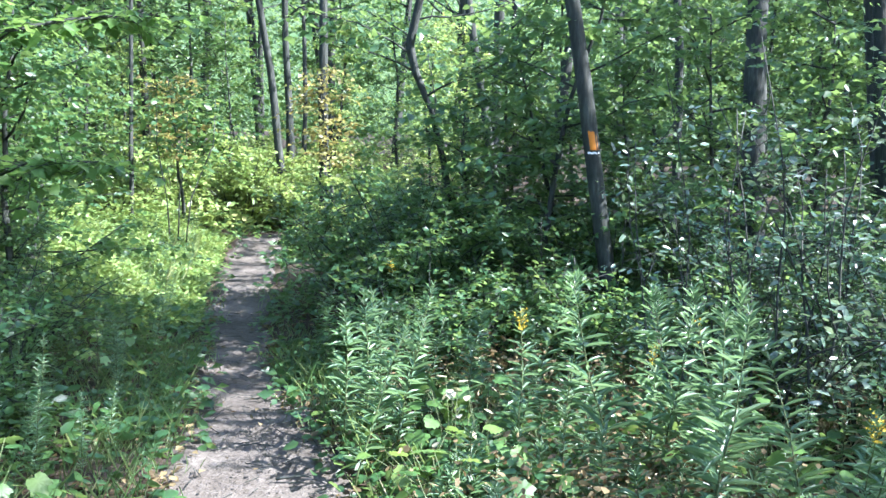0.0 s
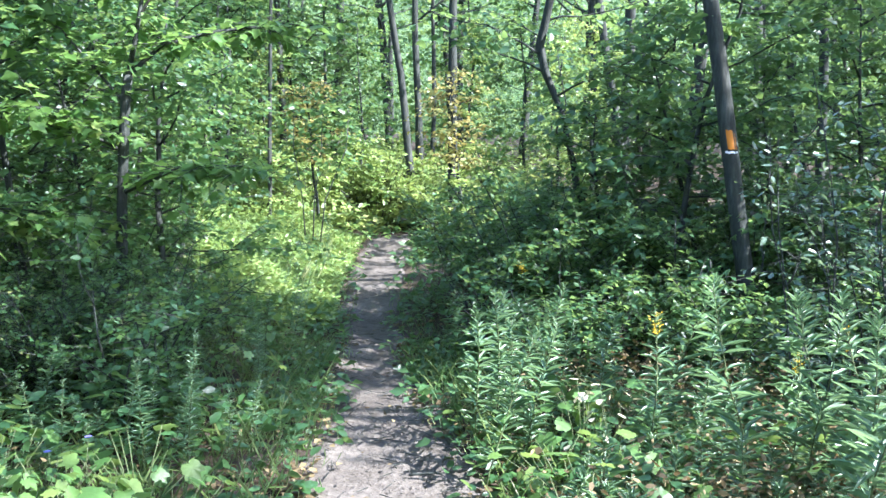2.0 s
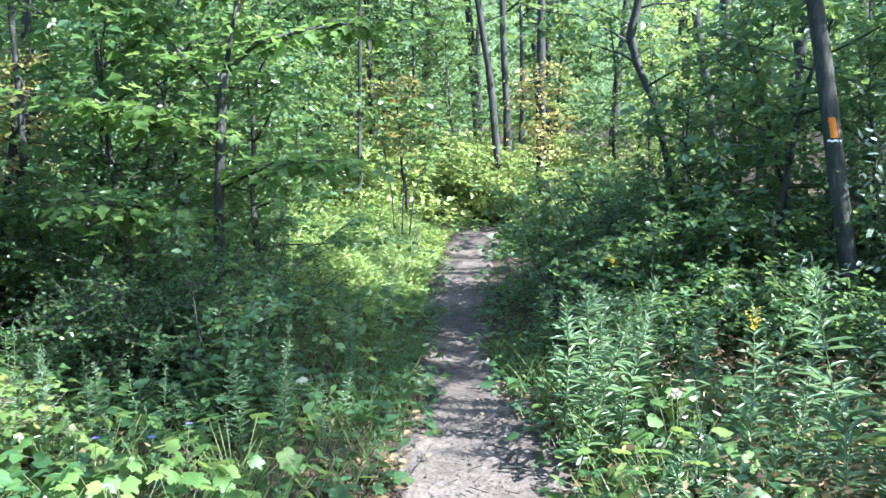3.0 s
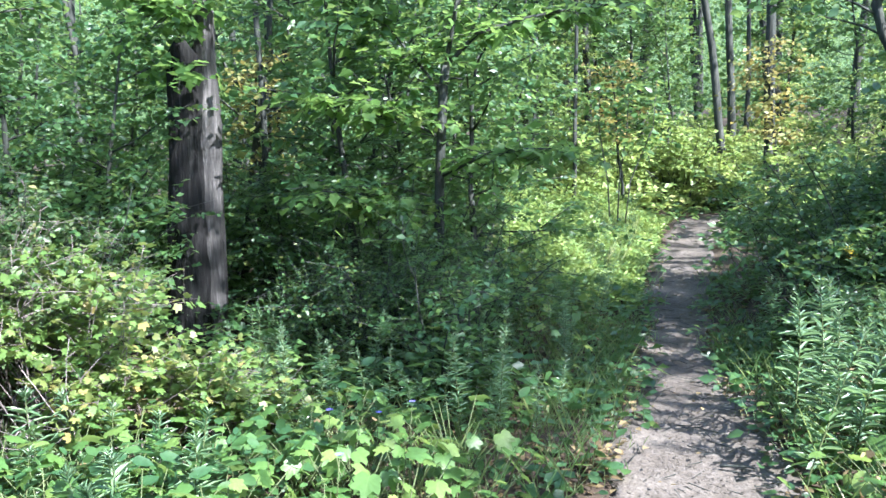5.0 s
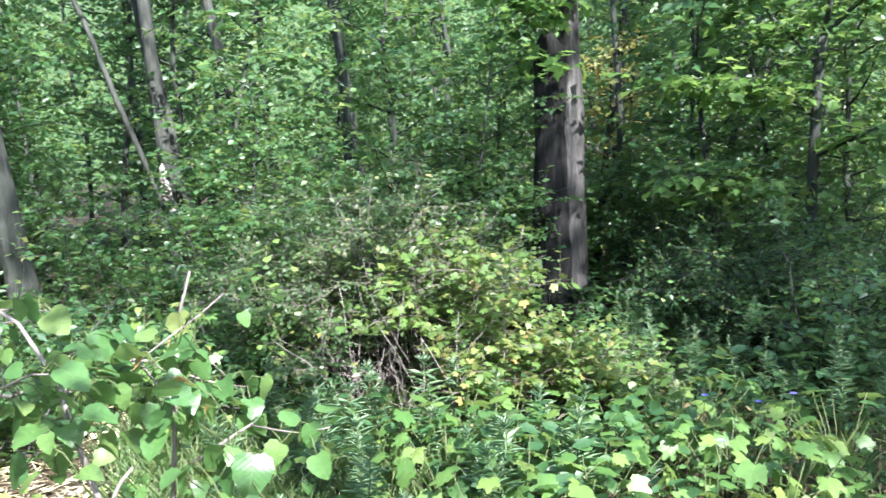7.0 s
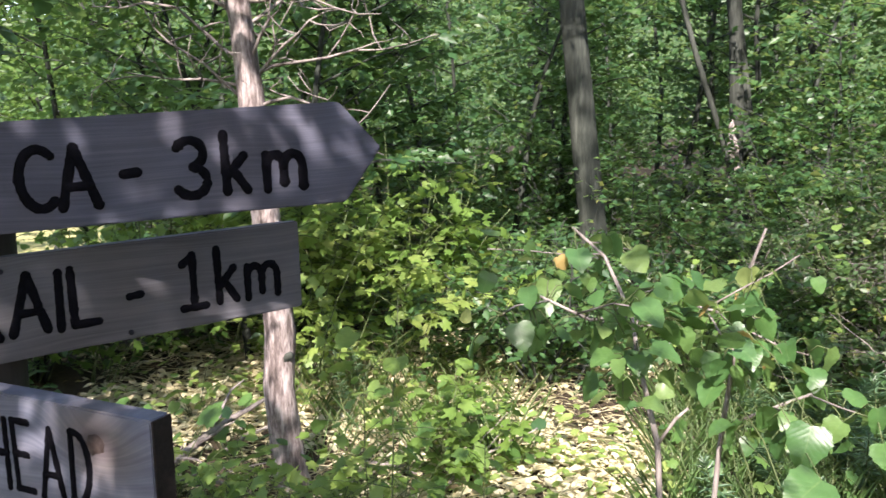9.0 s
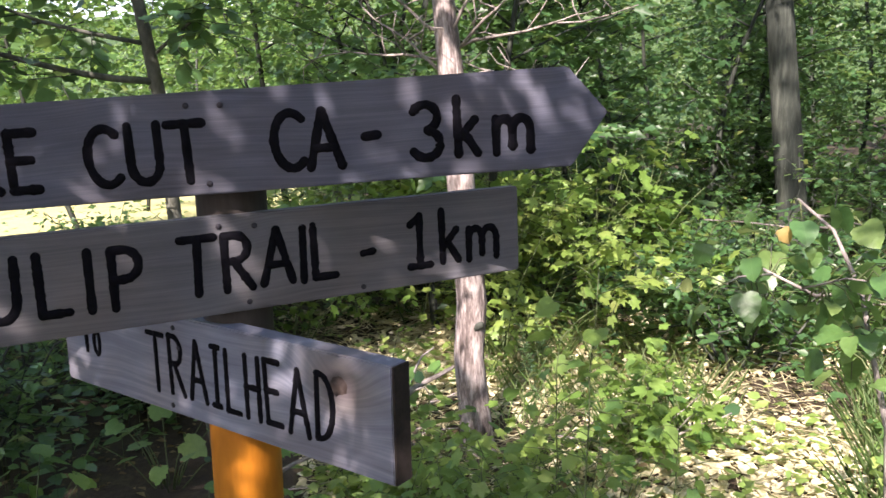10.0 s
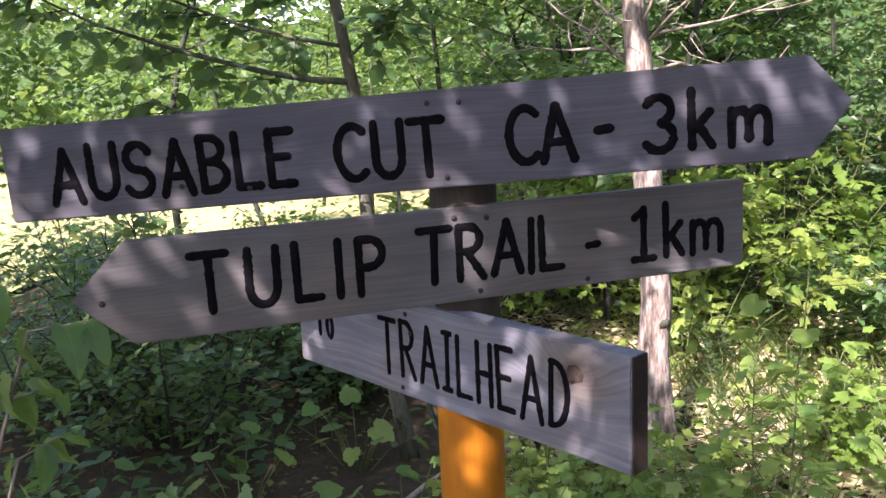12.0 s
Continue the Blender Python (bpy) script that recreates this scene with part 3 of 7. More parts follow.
def through_slits(p):
    s = np.array(SUN_TO)
    k = p[:, 2] / s[2]
    gx, gy = p[:, 0] - k * s[0], p[:, 1] - k * s[1]
    hit = np.zeros(len(p), bool)
    for x, y, a, b in SLITS:
        hit |= (np.abs(gx - x) < a + 0.05) & (np.abs(gy - y) < b + 0.05)
    return hit


def sunny(p):
    """Which of the points stand in the sun's way to one of the openings."""
    s = np.array(SUN_TO)
    k = (p[:, 2] - 0.7) / s[2]
    gx, gy = p[:, 0] - k * s[0], p[:, 1] - k * s[1]
    hit = np.zeros(len(p), bool)
    for x, y, a, b in SUNNY:
        hit |= ((gx - x) / (a + 0.3)) ** 2 + ((gy - y) / (b + 0.3)) ** 2 < 1
    return hit


def crown_geometry(rng, origin, centre, radius, tall, clumps, per, size, open_sky=True):
    """Limb tips filled with leafy twigs; clumps in the way of an opening are thinned."""
    c = rng.normal(0, 0.5, (clumps, 3)) * np.array([radius, radius, tall]) + centre
    hit = sunny(c + origin) & open_sky
    c = c[~hit | (rng.random(clumps) < 0.05)]
    d = rng.normal(0, 1, (len(c), 3)) * np.array([1, 1, 0.35])
    b = c + unit(d) * rng.uniform(0.35, 0.8, (len(c), 1))
    leaf = leaves_on(rng, c, b, per, size, 0.72, DIAMOND, 0.4, 0.3)
    m = len(DIAMOND[0])
    v = leaf[0].reshape(-1, m, 3)
    v = v[~through_slits(v.mean(1) + origin)]
    leaf = v.reshape(-1, 3), (np.arange(len(v))[:, None, None] * m + DIAMOND[1]).reshape(-1, 3)
    wood = twigs(c, b, 0.008, 0.003)
    return leaf, wood, c


def tall_tree(x, y, r, lean=(0, 0), label="", seed=1, bark=None, crown_at=7.0, radius=2.4, clumps=160, crooked=0.012, name="tree", leaf=None, size=0.15, group="woodland trees", twiggy=True, deep=1.7, open_sky=True):
    """A forest tree: rooted, tapered, leaning trunk, limbs and a leafy crown."""
    rng = np.random.default_rng(seed)
    z = float(height(x, y))
    t = thing(name, (x, y, z - 0.05), label or "slender grey-brown forest tree among undergrowth", "tree", group)
    top = crown_at + 1.5
    zz = np.concatenate([[0, 0.12, 0.35, 0.8], np.linspace(1.4, top, 12)])
    wander = np.cumsum(rng.normal(0, crooked, (len(zz), 2)), 0) * np.sqrt(np.maximum(zz, 0.2))[:, None]
    line = np.stack([lean[0] * zz + wander[:, 0], lean[1] * zz + wander[:, 1], zz], 1)
    rad = r * (1.0 - 0.62 * zz / top)
    rad[:3] = r * np.array([1.55, 1.22, 1.05])
    geo = [tube(line, rad, 12, seed, 0.05)]
    centre = np.array([lean[0] * crown_at, lean[1] * crown_at, crown_at])
    limbs = []
    for k in range(9):
        u = 0.5 + 0.05 * k
        a = along_line(line, np.array([u]))[0]
        g = rng.uniform(0, 6.28)
        ln = bend(rng, a, (math.cos(g), math.sin(g), 0.55), radius * rng.uniform(0.6, 1.0), 5, 0.16, 0.04)
        limbs.append(tube(ln, np.linspace(r * 0.3, r * 0.06, len(ln)), 5))
    piece("trunk", join(geo if twiggy else geo + limbs), bark or M_BARK, t, smooth=True)
    if twiggy:
        for g in limbs:
            piece("limb", g, bark or M_BARK, t, smooth=True)
    lf, wood, _ = crown_geometry(rng, np.array([x, y, z]), centre, radius, deep, clumps, 7, size, open_sky)
    fine("crown", lf, leaf or M_CANOPY, t)
    if twiggy:
        fine("twig_spray", wood, bark or M_BARK, t)
    return t


# trunks that stand in view: bearing, distance, radius, lean along x and y, crookedness
STANDING = [(10.7, 15.4, 0.08, -0.14, -0.03, 0.012), (10.6, 16.2, 0.08, -0.025, 0, 0.01), (9.7, 16.5, 0.05, -0.014, 0, 0.015), (8.4, 12.6, 0.08, 0.006, 0, 0.006),
            (-3.8, 12.0, 0.066, -0.2, 0, 0.012), (-2.5, 13.5, 0.105, 0.01, 0, 0.008), (-11.4, 10.5, 0.06, -0.07, 0.013, 0.012), (-14.9, 10.6, 0.06, -0.03, 0.008, 0.01),
            (-19.3, 9.4, 0.135, -0.03, 0.014, 0.006), (-27.2, 8.0, 0.07, -0.08, 0.04, 0.006), (-26.8, 10.0, 0.085, -0.1, 0.05, 0.008), (40.8, 9.5, 0.046, 0.035, 0.03, 0.01),
            (49.7, 8.0, 0.026, -0.07, -0.086, 0.012), (57.2, 10.0, 0.07, -0.053, -0.088, 0.01), (51.6, 9.5, 0.034, 0, 0, 0.012), (40.4, 8.6, 0.034, 0.009, 0.007, 0.01),
            (63.6, 9.5, 0.074, -0.061, -0.136, 0.012), (58.4, 10.0, 0.055, -0.007, -0.011, 0.01), (68.2, 8.5, 0.03, -0.094, -0.284, 0.012), (33.0, 12.0, 0.045, 0.02, 0, 0.015), (20.5, 13.0, 0.035, 0.02, 0.0, 0.02)]
for k, (b, d, r, lx, ly, cr) in enumerate(STANDING):
    x, y = spot(b, d)
    tall_tree(x, y, r, (lx, ly), "slender dark forest tree rising out of undergrowth", 100 + k, M_DARKBARK if k % 2 else M_BARK, crooked=cr, clumps=80 if d < 9.5 else 60)


def blazed_tree():
    x, y = spot(-11.6, 6.55)
    t = tall_tree(x, y, 0.066, (-0.165, 0.028), "leaning grey tree with an orange and white trail blaze", 31, M_BARK, 7.5, clumps=160, crooked=0.002)
    # the painted blaze: a thin curved plate hugging the bark, with a white band under it
    for name, z0, z1, mat, span, text in (("blaze", 1.63, 1.765, M_ORANGE, (-0.55, 0.6), "orange painted trail blaze"), ("blaze_band", 1.603, 1.617, M_WHITE, (-0.9, 0.8), "white painted line under the blaze")):
        v, tr = [], []
        rows, cols = 6, 9
        for i in range(rows):
            z = z0 + (z1 - z0) * i / (rows - 1)
            rr = 0.066 * (1 - 0.62 * z / 9.0) * 1.06 + 0.003
            for j in range(cols):
                g = math.pi * 1.5 + 0.35 + span[0] + (span[1] - span[0]) * j / (cols - 1)
                v.append((-0.165 * z + rr * math.cos(g), 0.028 * z + rr * math.sin(g), z + 0.004 * math.sin(j * 2.1)))
        for i in range(rows - 1):
            for j in range(cols - 1):
                q = i * cols + j
                tr += [(q, q + 1, q + cols + 1), (q, q + cols + 1, q + cols)]
        piece(name, (np.array(v), np.array(tr)), mat, t, text, smooth=True)


def broken_trunk():
    """A thick, fissured trunk whose shade-painted half is broken off above head height."""
    x, y = spot(44.8, 6.3)
    z = float(height(x, y))
    t = thing("old_tree", (x, y, z - 0.05), "thick dark fissured trunk with one half snapped off", "tree")
    rng = np.random.default_rng(8)
    rx, ry = math.cos(radians(44.4)), math.sin(radians(44.4))
    zz = np.linspace(0, 9.0, 22)
    wob = 0.015 * np.sin(zz * 1.9 + 0.5)
    right = np.stack([rx * (0.066 + 0.03 * zz + wob), ry * (0.066 + 0.03 * zz + wob), zz], 1)
    rad = np.interp(zz, [0, 0.4, 2.2, 2.6, 9], [0.14, 0.095, 0.082, 0.055, 0.02]) + 0.009 * np.sin(zz * 5)
    piece("trunk", tube(right, rad, 20, 4, 0.1), M_FISSURED, t, smooth=True)
    zz = np.concatenate([np.linspace(0, 1.95, 13), [2.12, 2.22]])
    left = np.stack([rx * (-0.075 + 0.03 * zz), ry * (-0.075 + 0.03 * zz), zz], 1)
    rad = 0.135 * (1 - 0.04 * zz) + 0.07 * np.exp(-zz * 2.2)
    stub = tube(left, rad, 22, 9, 0.08)
    crack = np.interp(np.arange(22), [0, 3, 5, 8, 11, 13, 16, 19, 21], [0.05, -0.06, 0.08, -0.1, 0.02, 0.1, -0.04, -0.13, 0.05])
    stub[0][-24:-2, 2] += 1.0 * crack
    stub[0][-1, 2] -= 0.03
    piece("broken_stub", stub, M_SHADEBARK, t, "snapped-off half of the trunk, shade painted into its bark", smooth=True)
    spl = []
    for k in range(7):
        g, q = rng.uniform(0, 6.28), rng.uniform(0.3, 1)
        c = left[-2] + np.array([0.1 * q * math.cos(g), 0.1 * q * math.sin(g), -0.05])
        spl.append(tube([c, c + np.array([0.01, 0.01, 0.1 + 0.12 * rng.random()])], [0.022, 0.004], 5, k, 0.2))
    fine("splintered_rim", join(spl), M_SHADEBARK, t)
    q = np.array([left[-1] + np.array([0.03, 0.03, 0.25]), right[5], right[6], right[6], right[7], right[5]])
    q = np.concatenate([q, [left[-1] + np.array([0.0, 0.0, 0.3]), left[-1] + np.array([0.05, 0.0, 0.35]), right[6], right[6], left[-1] + np.array([0.0, 0.05, 0.4])]])
    for k in range(11):
        g = 2.2 + k * 0.55 if k < 6 else 3.6 + (k - 6) * 0.5
        ln = bend(rng, q[k], (math.cos(g), math.sin(g), -0.05), 0.6, 4, 0.12, -0.06)
        piece("twig", tube(ln, np.linspace(0.008, 0.003, 5), 5), M_FISSURED, t, smooth=True)
        a = along_line(ln, rng.uniform(0.1, 1, 14))
        b = a + unit(rng.normal(0, 1, (14, 3)) * np.array([1, 1, 0.3])) * 0.24
        fine("leaves", leaves_on(rng, a, b, 4, 0.1, 0.95, MAPLE, 0.4, 0.4), M_BROAD_FAR, t)
    limbs = []
    for k in range(6):
        g = k * 1.1
        ln = bend(rng, right[14 + k], (math.cos(g), math.sin(g), 0.5), 1.8, 5, 0.15, 0.03)
        limbs.append(tube(ln, np.linspace(0.045, 0.01, 6), 6))
    for g in limbs:
        piece("limb", g, M_SHADEBARK, t, smooth=True)
    lf, wood, _ = crown_geometry(rng, np.array([x, y, z]), np.array([0.3, 0.3, 7.4]), 2.5, 1.6, 150, 7, 0.15)
    fine("crown", lf, M_CANOPY, t)
    fine("twig_spray", wood, M_SHADEBARK, t)


def pale_tree():
    x, y = spot(100.5, 3.45)
    z = float(height(x, y))
    t = thing("young_tree", (x, y, z - 0.05), "young pale-barked tree with dead bare side branches", "tree")
    rng = np.random.default_rng(12)
    rx, ry = math.cos(radians(100)), math.sin(radians(100))
    zz = np.array([0, 0.12, 0.3, 0.5, 0.72, 1.05, 1.35, 1.65, 1.9, 2.4, 3.0, 3.8, 4.8, 6.0])
    off = np.interp(zz, [0, 0.3, 0.5, 0.72, 1.05, 1.65, 1.9, 6.0], [0.0, -0.03, -0.045, -0.03, -0.055, -0.10, -0.12, -0.5])
    line = np.stack([rx * off, ry * off, zz], 1)
    rad = np.interp(zz, [0, 0.12, 0.4, 0.9, 2.0, 6.0], [0.085, 0.07, 0.063, 0.06, 0.046, 0.012])
    piece("trunk", tube(line, rad, 14, 3, 0.05), M_PALEBARK, t, smooth=True)
    knot = tube([(rx * -0.03 + 0.03, ry * -0.03, 0.62), (rx * 0.02 + 0.055, ry * 0.02, 0.64)], [0.03, 0.012], 7)
    piece("branch_stub", knot, M_BARK, t)
    dead = []
    for k, (u, g, up, ln) in enumerate([(1.72, 1.2, 0.35, 0.75), (1.78, -1.75, 0.5, 0.8), (1.9, 1.9, 0.6, 0.6), (1.95, -1.2, 0.55, 0.7), (2.1, 0.9, 0.7, 0.6), (2.2, -2.2, 0.5, 0.6), (1.68, -2.0, 0.22, 0.5), (1.6, 1.5, 0.5, 0.6), (1.62, -1.5, 0.75, 0.55), (1.7, 1.7, 0.9, 0.5), (1.85, -1.6, 0.9, 0.6), (2.0, 1.4, 0.35, 0.6), (1.75, 0.4, 0.6, 0.5)]):
        a = np.array([np.interp(u, zz, line[:, 0]), np.interp(u, zz, line[:, 1]), u])
        p = bend(rng, a, (math.sin(g + 1.57) * 0.5, math.sin(g), up), ln, 7, 0.22)
        dead.append(tube(p, np.linspace(0.0085, 0.002, 8), 5))
        for q in range(5):
            c = p[2 + q]
            s = bend(rng, c, rng.normal(0, 1, 3) * np.array([1, 1, 0.5]) + np.array([0, 0, 0.35]), rng.uniform(0.12, 0.32), 4, 0.3)
            dead.append(tube(s, np.linspace(0.004, 0.0014, 5), 4))
            s2 = bend(rng, s[2], rng.normal(0, 1, 3) * np.array([1, 1, 0.5]) + np.array([0, 0, 0.3]), rng.uniform(0.08, 0.2), 3, 0.3)
            dead.append(tube(s2, np.linspace(0.0026, 0.0012, 4), 4))
    for k in range(0, len(dead), 11):
        piece("dead_branch", join(dead[k:k + 11]), M_CANE, t, "bare grey dead branch", smooth=True)
    lf, wood, _ = crown_geometry(rng, np.array([x, y, z]), np.array([0.05, -0.4, 4.6]), 1.5, 1.2, 150, 6, 0.11)
    fine("crown", lf, M_CANOPY, t)
    fine("twig_spray", wood, M_PALEBARK, t)


def arching_tree():
    """The small tree behind the sign, with a long branch held out sideways."""
    x, y = spot(120.3, 3.6)
    z = float(height(x, y))
    t = thing("small_tree", (x, y, z - 0.05), "small tree with a long arching leafy side branch", "tree")
    rng = np.random.default_rng(14)
    rx, ry = math.cos(radians(119)), math.sin(radians(119))
    zz = np.linspace(0, 4.2, 14)
    off = np.interp(zz, [0, 0.6, 1.1, 1.65, 1.95, 4.2], [0.16, 0.06, 0.02, 0.0, -0.05, -0.45])
    line = np.stack([rx * off, ry * off, zz], 1)
    piece("trunk", tube(line, np.interp(zz, [0, 0.4, 2, 4.2], [0.045, 0.03, 0.024, 0.008]), 10, 2, 0.05), M_GREYBARK, t, smooth=True)
    arms, leafy_a, leafy_b = [], [], []
    specs = [(1.66, -1.0, 0.10, 1.3, 0.014), (1.80, -0.95, 0.1, 1.0, 0.009), (1.5, -0.95, -0.18, 0.8, 0.008), (1.75, 0.6, 0.35, 0.5, 0.008), (1.42, -0.7, -0.05, 0.6, 0.007), (2.0, -0.9, 0.25, 0.7, 0.009)]
    for u, s, up, ln, r in specs:
        a = np.array([np.interp(u, zz, line[:, 0]), np.interp(u, zz, line[:, 1]), u])
        p = bend(rng, a, (rx * s + 0.25, ry * s, up + 0.1), ln, 8, 0.06, 0.015)
        arms.append(tube(p, np.linspace(r, 0.003, 9), 6))
        for c in along_line(p, np.linspace(0.2, 1, 11)):
            for _ in range(2):
                d = rng.normal(0, 1, 3) * np.array([1, 1, 0.3]) + np.array([rx * s * 0.5, ry * s * 0.5, -0.25])
                leafy_a.append(c)
                leafy_b.append(c + unit(d) * rng.uniform(0.12, 0.3))
    a, b = np.array(leafy_a), np.array(leafy_b)
    for g in arms:
        piece("side_branch", g, M_GREYBARK, t, "long arching side branch", smooth=True)
    fine("twig_spray", twigs(a, b, 0.0028, 0.0014), M_BARK, t)
    fine("leaves", leaves_on(rng, a, b, 4, 0.085, 0.8, ROUND, 0.45, 0.35), M_UNDER, t)
    lf, wood, _ = crown_geometry(rng, np.array([x, y, z]), np.array([-0.1, 0.4, 3.7]), 1.1, 0.8, 110, 6, 0.1)
    fine("crown", lf, M_CANOPY, t)


def crooked_tree():
    """A thin dark tree that bends over the undergrowth beside the trail."""
    x, y = spot(-0.6, 8.3)
    z = float(height(x, y))
    t = thing("crooked_tree", (x, y, z - 0.05), "thin dark crooked tree bending over shrubs", "tree")
    rng = np.random.default_rng(21)
    zz = np.array([0, 0.5, 1.0, 1.5, 2.0, 2.35, 2.6, 2.85, 3.2, 3.7, 4.4, 5.4])
    off = np.array([0.0, -0.02, -0.06, -0.14, -0.27, -0.42, -0.48, -0.43, -0.36, -0.36, -0.3, -0.2])
    line = np.stack([off, 0.05 * np.sin(zz), zz], 1)
    piece("trunk", tube(line, np.interp(zz, [0, 2, 2.6, 5.4], [0.045, 0.028, 0.042, 0.012]), 9, 2, 0.06), M_DARKBARK, t, smooth=True)
    arms, a, b = [], [], []
    for k in range(8):
        u = 0.28 + 0.058 * k
        c = along_line(line, np.array([u]))[0]
        g = rng.uniform(0, 6.28)
        p = bend(rng, c, (math.cos(g), math.sin(g), 0.4), rng.uniform(0.7, 1.3), 6, 0.15)
        arms.append(tube(p, np.linspace(0.012, 0.003, 7), 5))
        for q in along_line(p, np.linspace(0.3, 1, 9)):
            a.append(q)
            b.append(q + unit(rng.normal(0, 1, 3) * np.array([1, 1, 0.3])) * 0.35)
    a, b = np.array(a), np.array(b)
    for g in arms:
        piece("limb", g, M_DARKBARK, t, smooth=True)
    fine("twig_spray", twigs(a, b, 0.003, 0.001), M_DARKBARK, t)
    fine("crown", leaves_on(rng, a, b, 7, 0.1, 0.7, OVATE), M_UNDER, t)


def forked_maple():
    """A young maple that forks above head height, with layered drooping sprays."""
    b0 = 28.6
    x, y = spot(b0, 6.3)
    z = float(height(x, y))
    t = thing("young_maple", (x, y, z - 0.05), "young maple forking above dense bushes, broad layered leaves", "tree")
    rng = np.random.default_rng(41)
    rx, ry = math.cos(radians(b0)), math.sin(radians(b0))

    def at(side, up, deep=0.0):
        return np.array([rx * side - ry * deep, ry * side + rx * deep, up])

    main = np.array([at(-0.05, 0), at(-0.06, 0.6), at(-0.04, 1.3), at(0, 1.95), at(0.02, 2.1)])
    piece("trunk", tube(main, [0.05, 0.042, 0.036, 0.032, 0.03], 9, 1, 0.05), M_DARKBARK, t, smooth=True)
    arms = [np.array([main[-1], at(0.08, 2.4), at(0.15, 2.8), at(0.18, 3.4), at(0.2, 4.2)]), np.array([main[-1], at(0.25, 2.32), at(0.6, 2.42), at(1.05, 2.5), at(1.3, 2.5)]),
            np.array([at(0.1, 2.5), at(0.2, 2.66), at(0.32, 2.72)]), np.array([at(-0.05, 1.6), at(-0.5, 1.85, -0.2), at(-1.0, 1.9, -0.4)]), np.array([at(-0.04, 1.3), at(0.35, 1.5, -0.3), at(0.85, 1.5, -0.5)]),
            np.array([at(0, 1.9), at(-0.4, 2.4, 0.2), at(-0.8, 2.7, 0.2)]), np.array([at(0.15, 2.8), at(-0.3, 3.0, -0.3), at(-0.8, 3.1, -0.5)]), np.array([at(0.16, 3.0), at(0.6, 3.2, 0), at(1.1, 3.2, -0.2)]), np.array([at(-0.05, 1.0), at(-0.45, 1.2, -0.3), at(-0.8, 1.25, -0.6)])]
    a, b = [], []
    for k, ln in enumerate(arms):
        piece("limb", tube(ln, np.linspace(0.019 if k < 2 else 0.011, 0.004, len(ln)), 6, k), M_DARKBARK if k != 2 else M_DEADWOOD, t, smooth=True)
        if k == 2:
            continue
        n = 48
        q = along_line(ln, rng.uniform(0.2, 1, n))
        d = rng.normal(0, 1, (n, 3)) * np.array([1, 1, 0.2]) + np.array([0, 0, -0.12])
        a.append(q)
        b.append(q + unit(d) * rng.uniform(0.25, 0.5, (n, 1)))
    a, b = np.concatenate(a), np.concatenate(b)
    fine("twig_spray", twigs(a, b, 0.003, 0.0015), M_DARKBARK, t)
    fine("crown", leaves_on(rng, a, b, 5, 0.115, 0.95, MAPLE, 0.35, 0.35), M_BROAD_FAR, t)


def pale_stems():
    """A clump of thin pale stems at the edge of the glade."""
    x, y = spot(17.6, 11.6)
    z = float(height(x, y))
    t = thing("pale_stemmed_sapling", (x, y, z - 0.05), "clump of thin pale stems at the glade's edge", "sapling")
    rng = np.random.default_rng(43)
    a, b = [], []
    for k, (dx, lean) in enumerate([(-0.08, -0.1), (0.0, 0.06), (0.08, 0.2)]):
        ln = np.array([(dx, 0, 0), (dx + lean * 0.5, 0, 0.8), (dx + lean * 1.9, 0.05, 1.5), (dx + lean * 2.0, 0.1, 2.1)])
        piece("stem", tube(ln, [0.011, 0.009, 0.007, 0.003], 7, k, 0.08), M_GREYBARK, t, smooth=True)
        q = along_line(ln, rng.uniform(0.5, 1, 26))
        a.append(q)
        b.append(q + unit(rng.normal(0, 1, (26, 3)) * np.array([1, 1, 0.3])) * 0.4)
    a, b = np.concatenate(a), np.concatenate(b)
    fine("leaves", leaves_on(rng, a, b, 6, 0.1, 0.7, OVATE), M_UNDER, t)


blazed_tree()
broken_trunk()
pale_tree()
arching_tree()
crooked_tree()
forked_maple()
pale_stems()
for b, d, r, lx, ly, text, bark, s in [(78.5, 6.6, 0.112, -0.018, -0.102, "straight dark grey tree rising behind the undergrowth", M_DARKBARK, 61),
                                       (68.3, 9.3, 0.088, -0.042, -0.113, "dark tree crossing behind a pale one", M_DARKBARK, 62),
                                       (69.8, 9.0, 0.078, -0.012, -0.04, "slim grey tree, a sunlit strip painted pale on its trunk", M_BARK, 63)]:
    x, y = spot(b, d)
    made = tall_tree(x, y, r, (lx, ly), text, s, bark, crooked=0.002)
    if s == 63:
        # pale sleeve low on the trunk, painted in for the sun falling there
        zz = np.linspace(0.55, 1.5, 10)
        wide = r * (1 - 0.62 * zz / 8.5) * np.interp(zz, [0.55, 0.8, 1.25, 1.5], [0.5, 0.95, 0.9, 0.45])
        piece("bare_wood", tube(np.stack([lx * zz + 0.025, ly * zz - 0.02, zz], 1), wide, 12, 5, 0.05), M_PALEBARK, made, "sunlit strip of the trunk, painted pale", smooth=True)

# unseen low-crowned trees added for shade; the first, behind the walker, shades the sign
tall_tree(0.9, -1.95, 0.035, (-0.3, 0.24), "unseen small leafy tree added to shade the signpost", 78, M_BARK, crown_at=2.95, radius=0.85, clumps=640, size=0.06, twiggy=False, deep=0.6, open_sky=False)
for k, (x, y, lx, ly) in enumerate([(-1.9, -4.4, -0.3, 0.3), (-0.9, -3.7, -0.36, 0.3)]):
    tall_tree(x, y, 0.05, (lx, ly), "unseen leaning tree, dense low crown added for shade", 84 + k, M_BARK, crown_at=3.9, radius=1.6, clumps=520, size=0.1, twiggy=False, deep=0.6, open_sky=False)
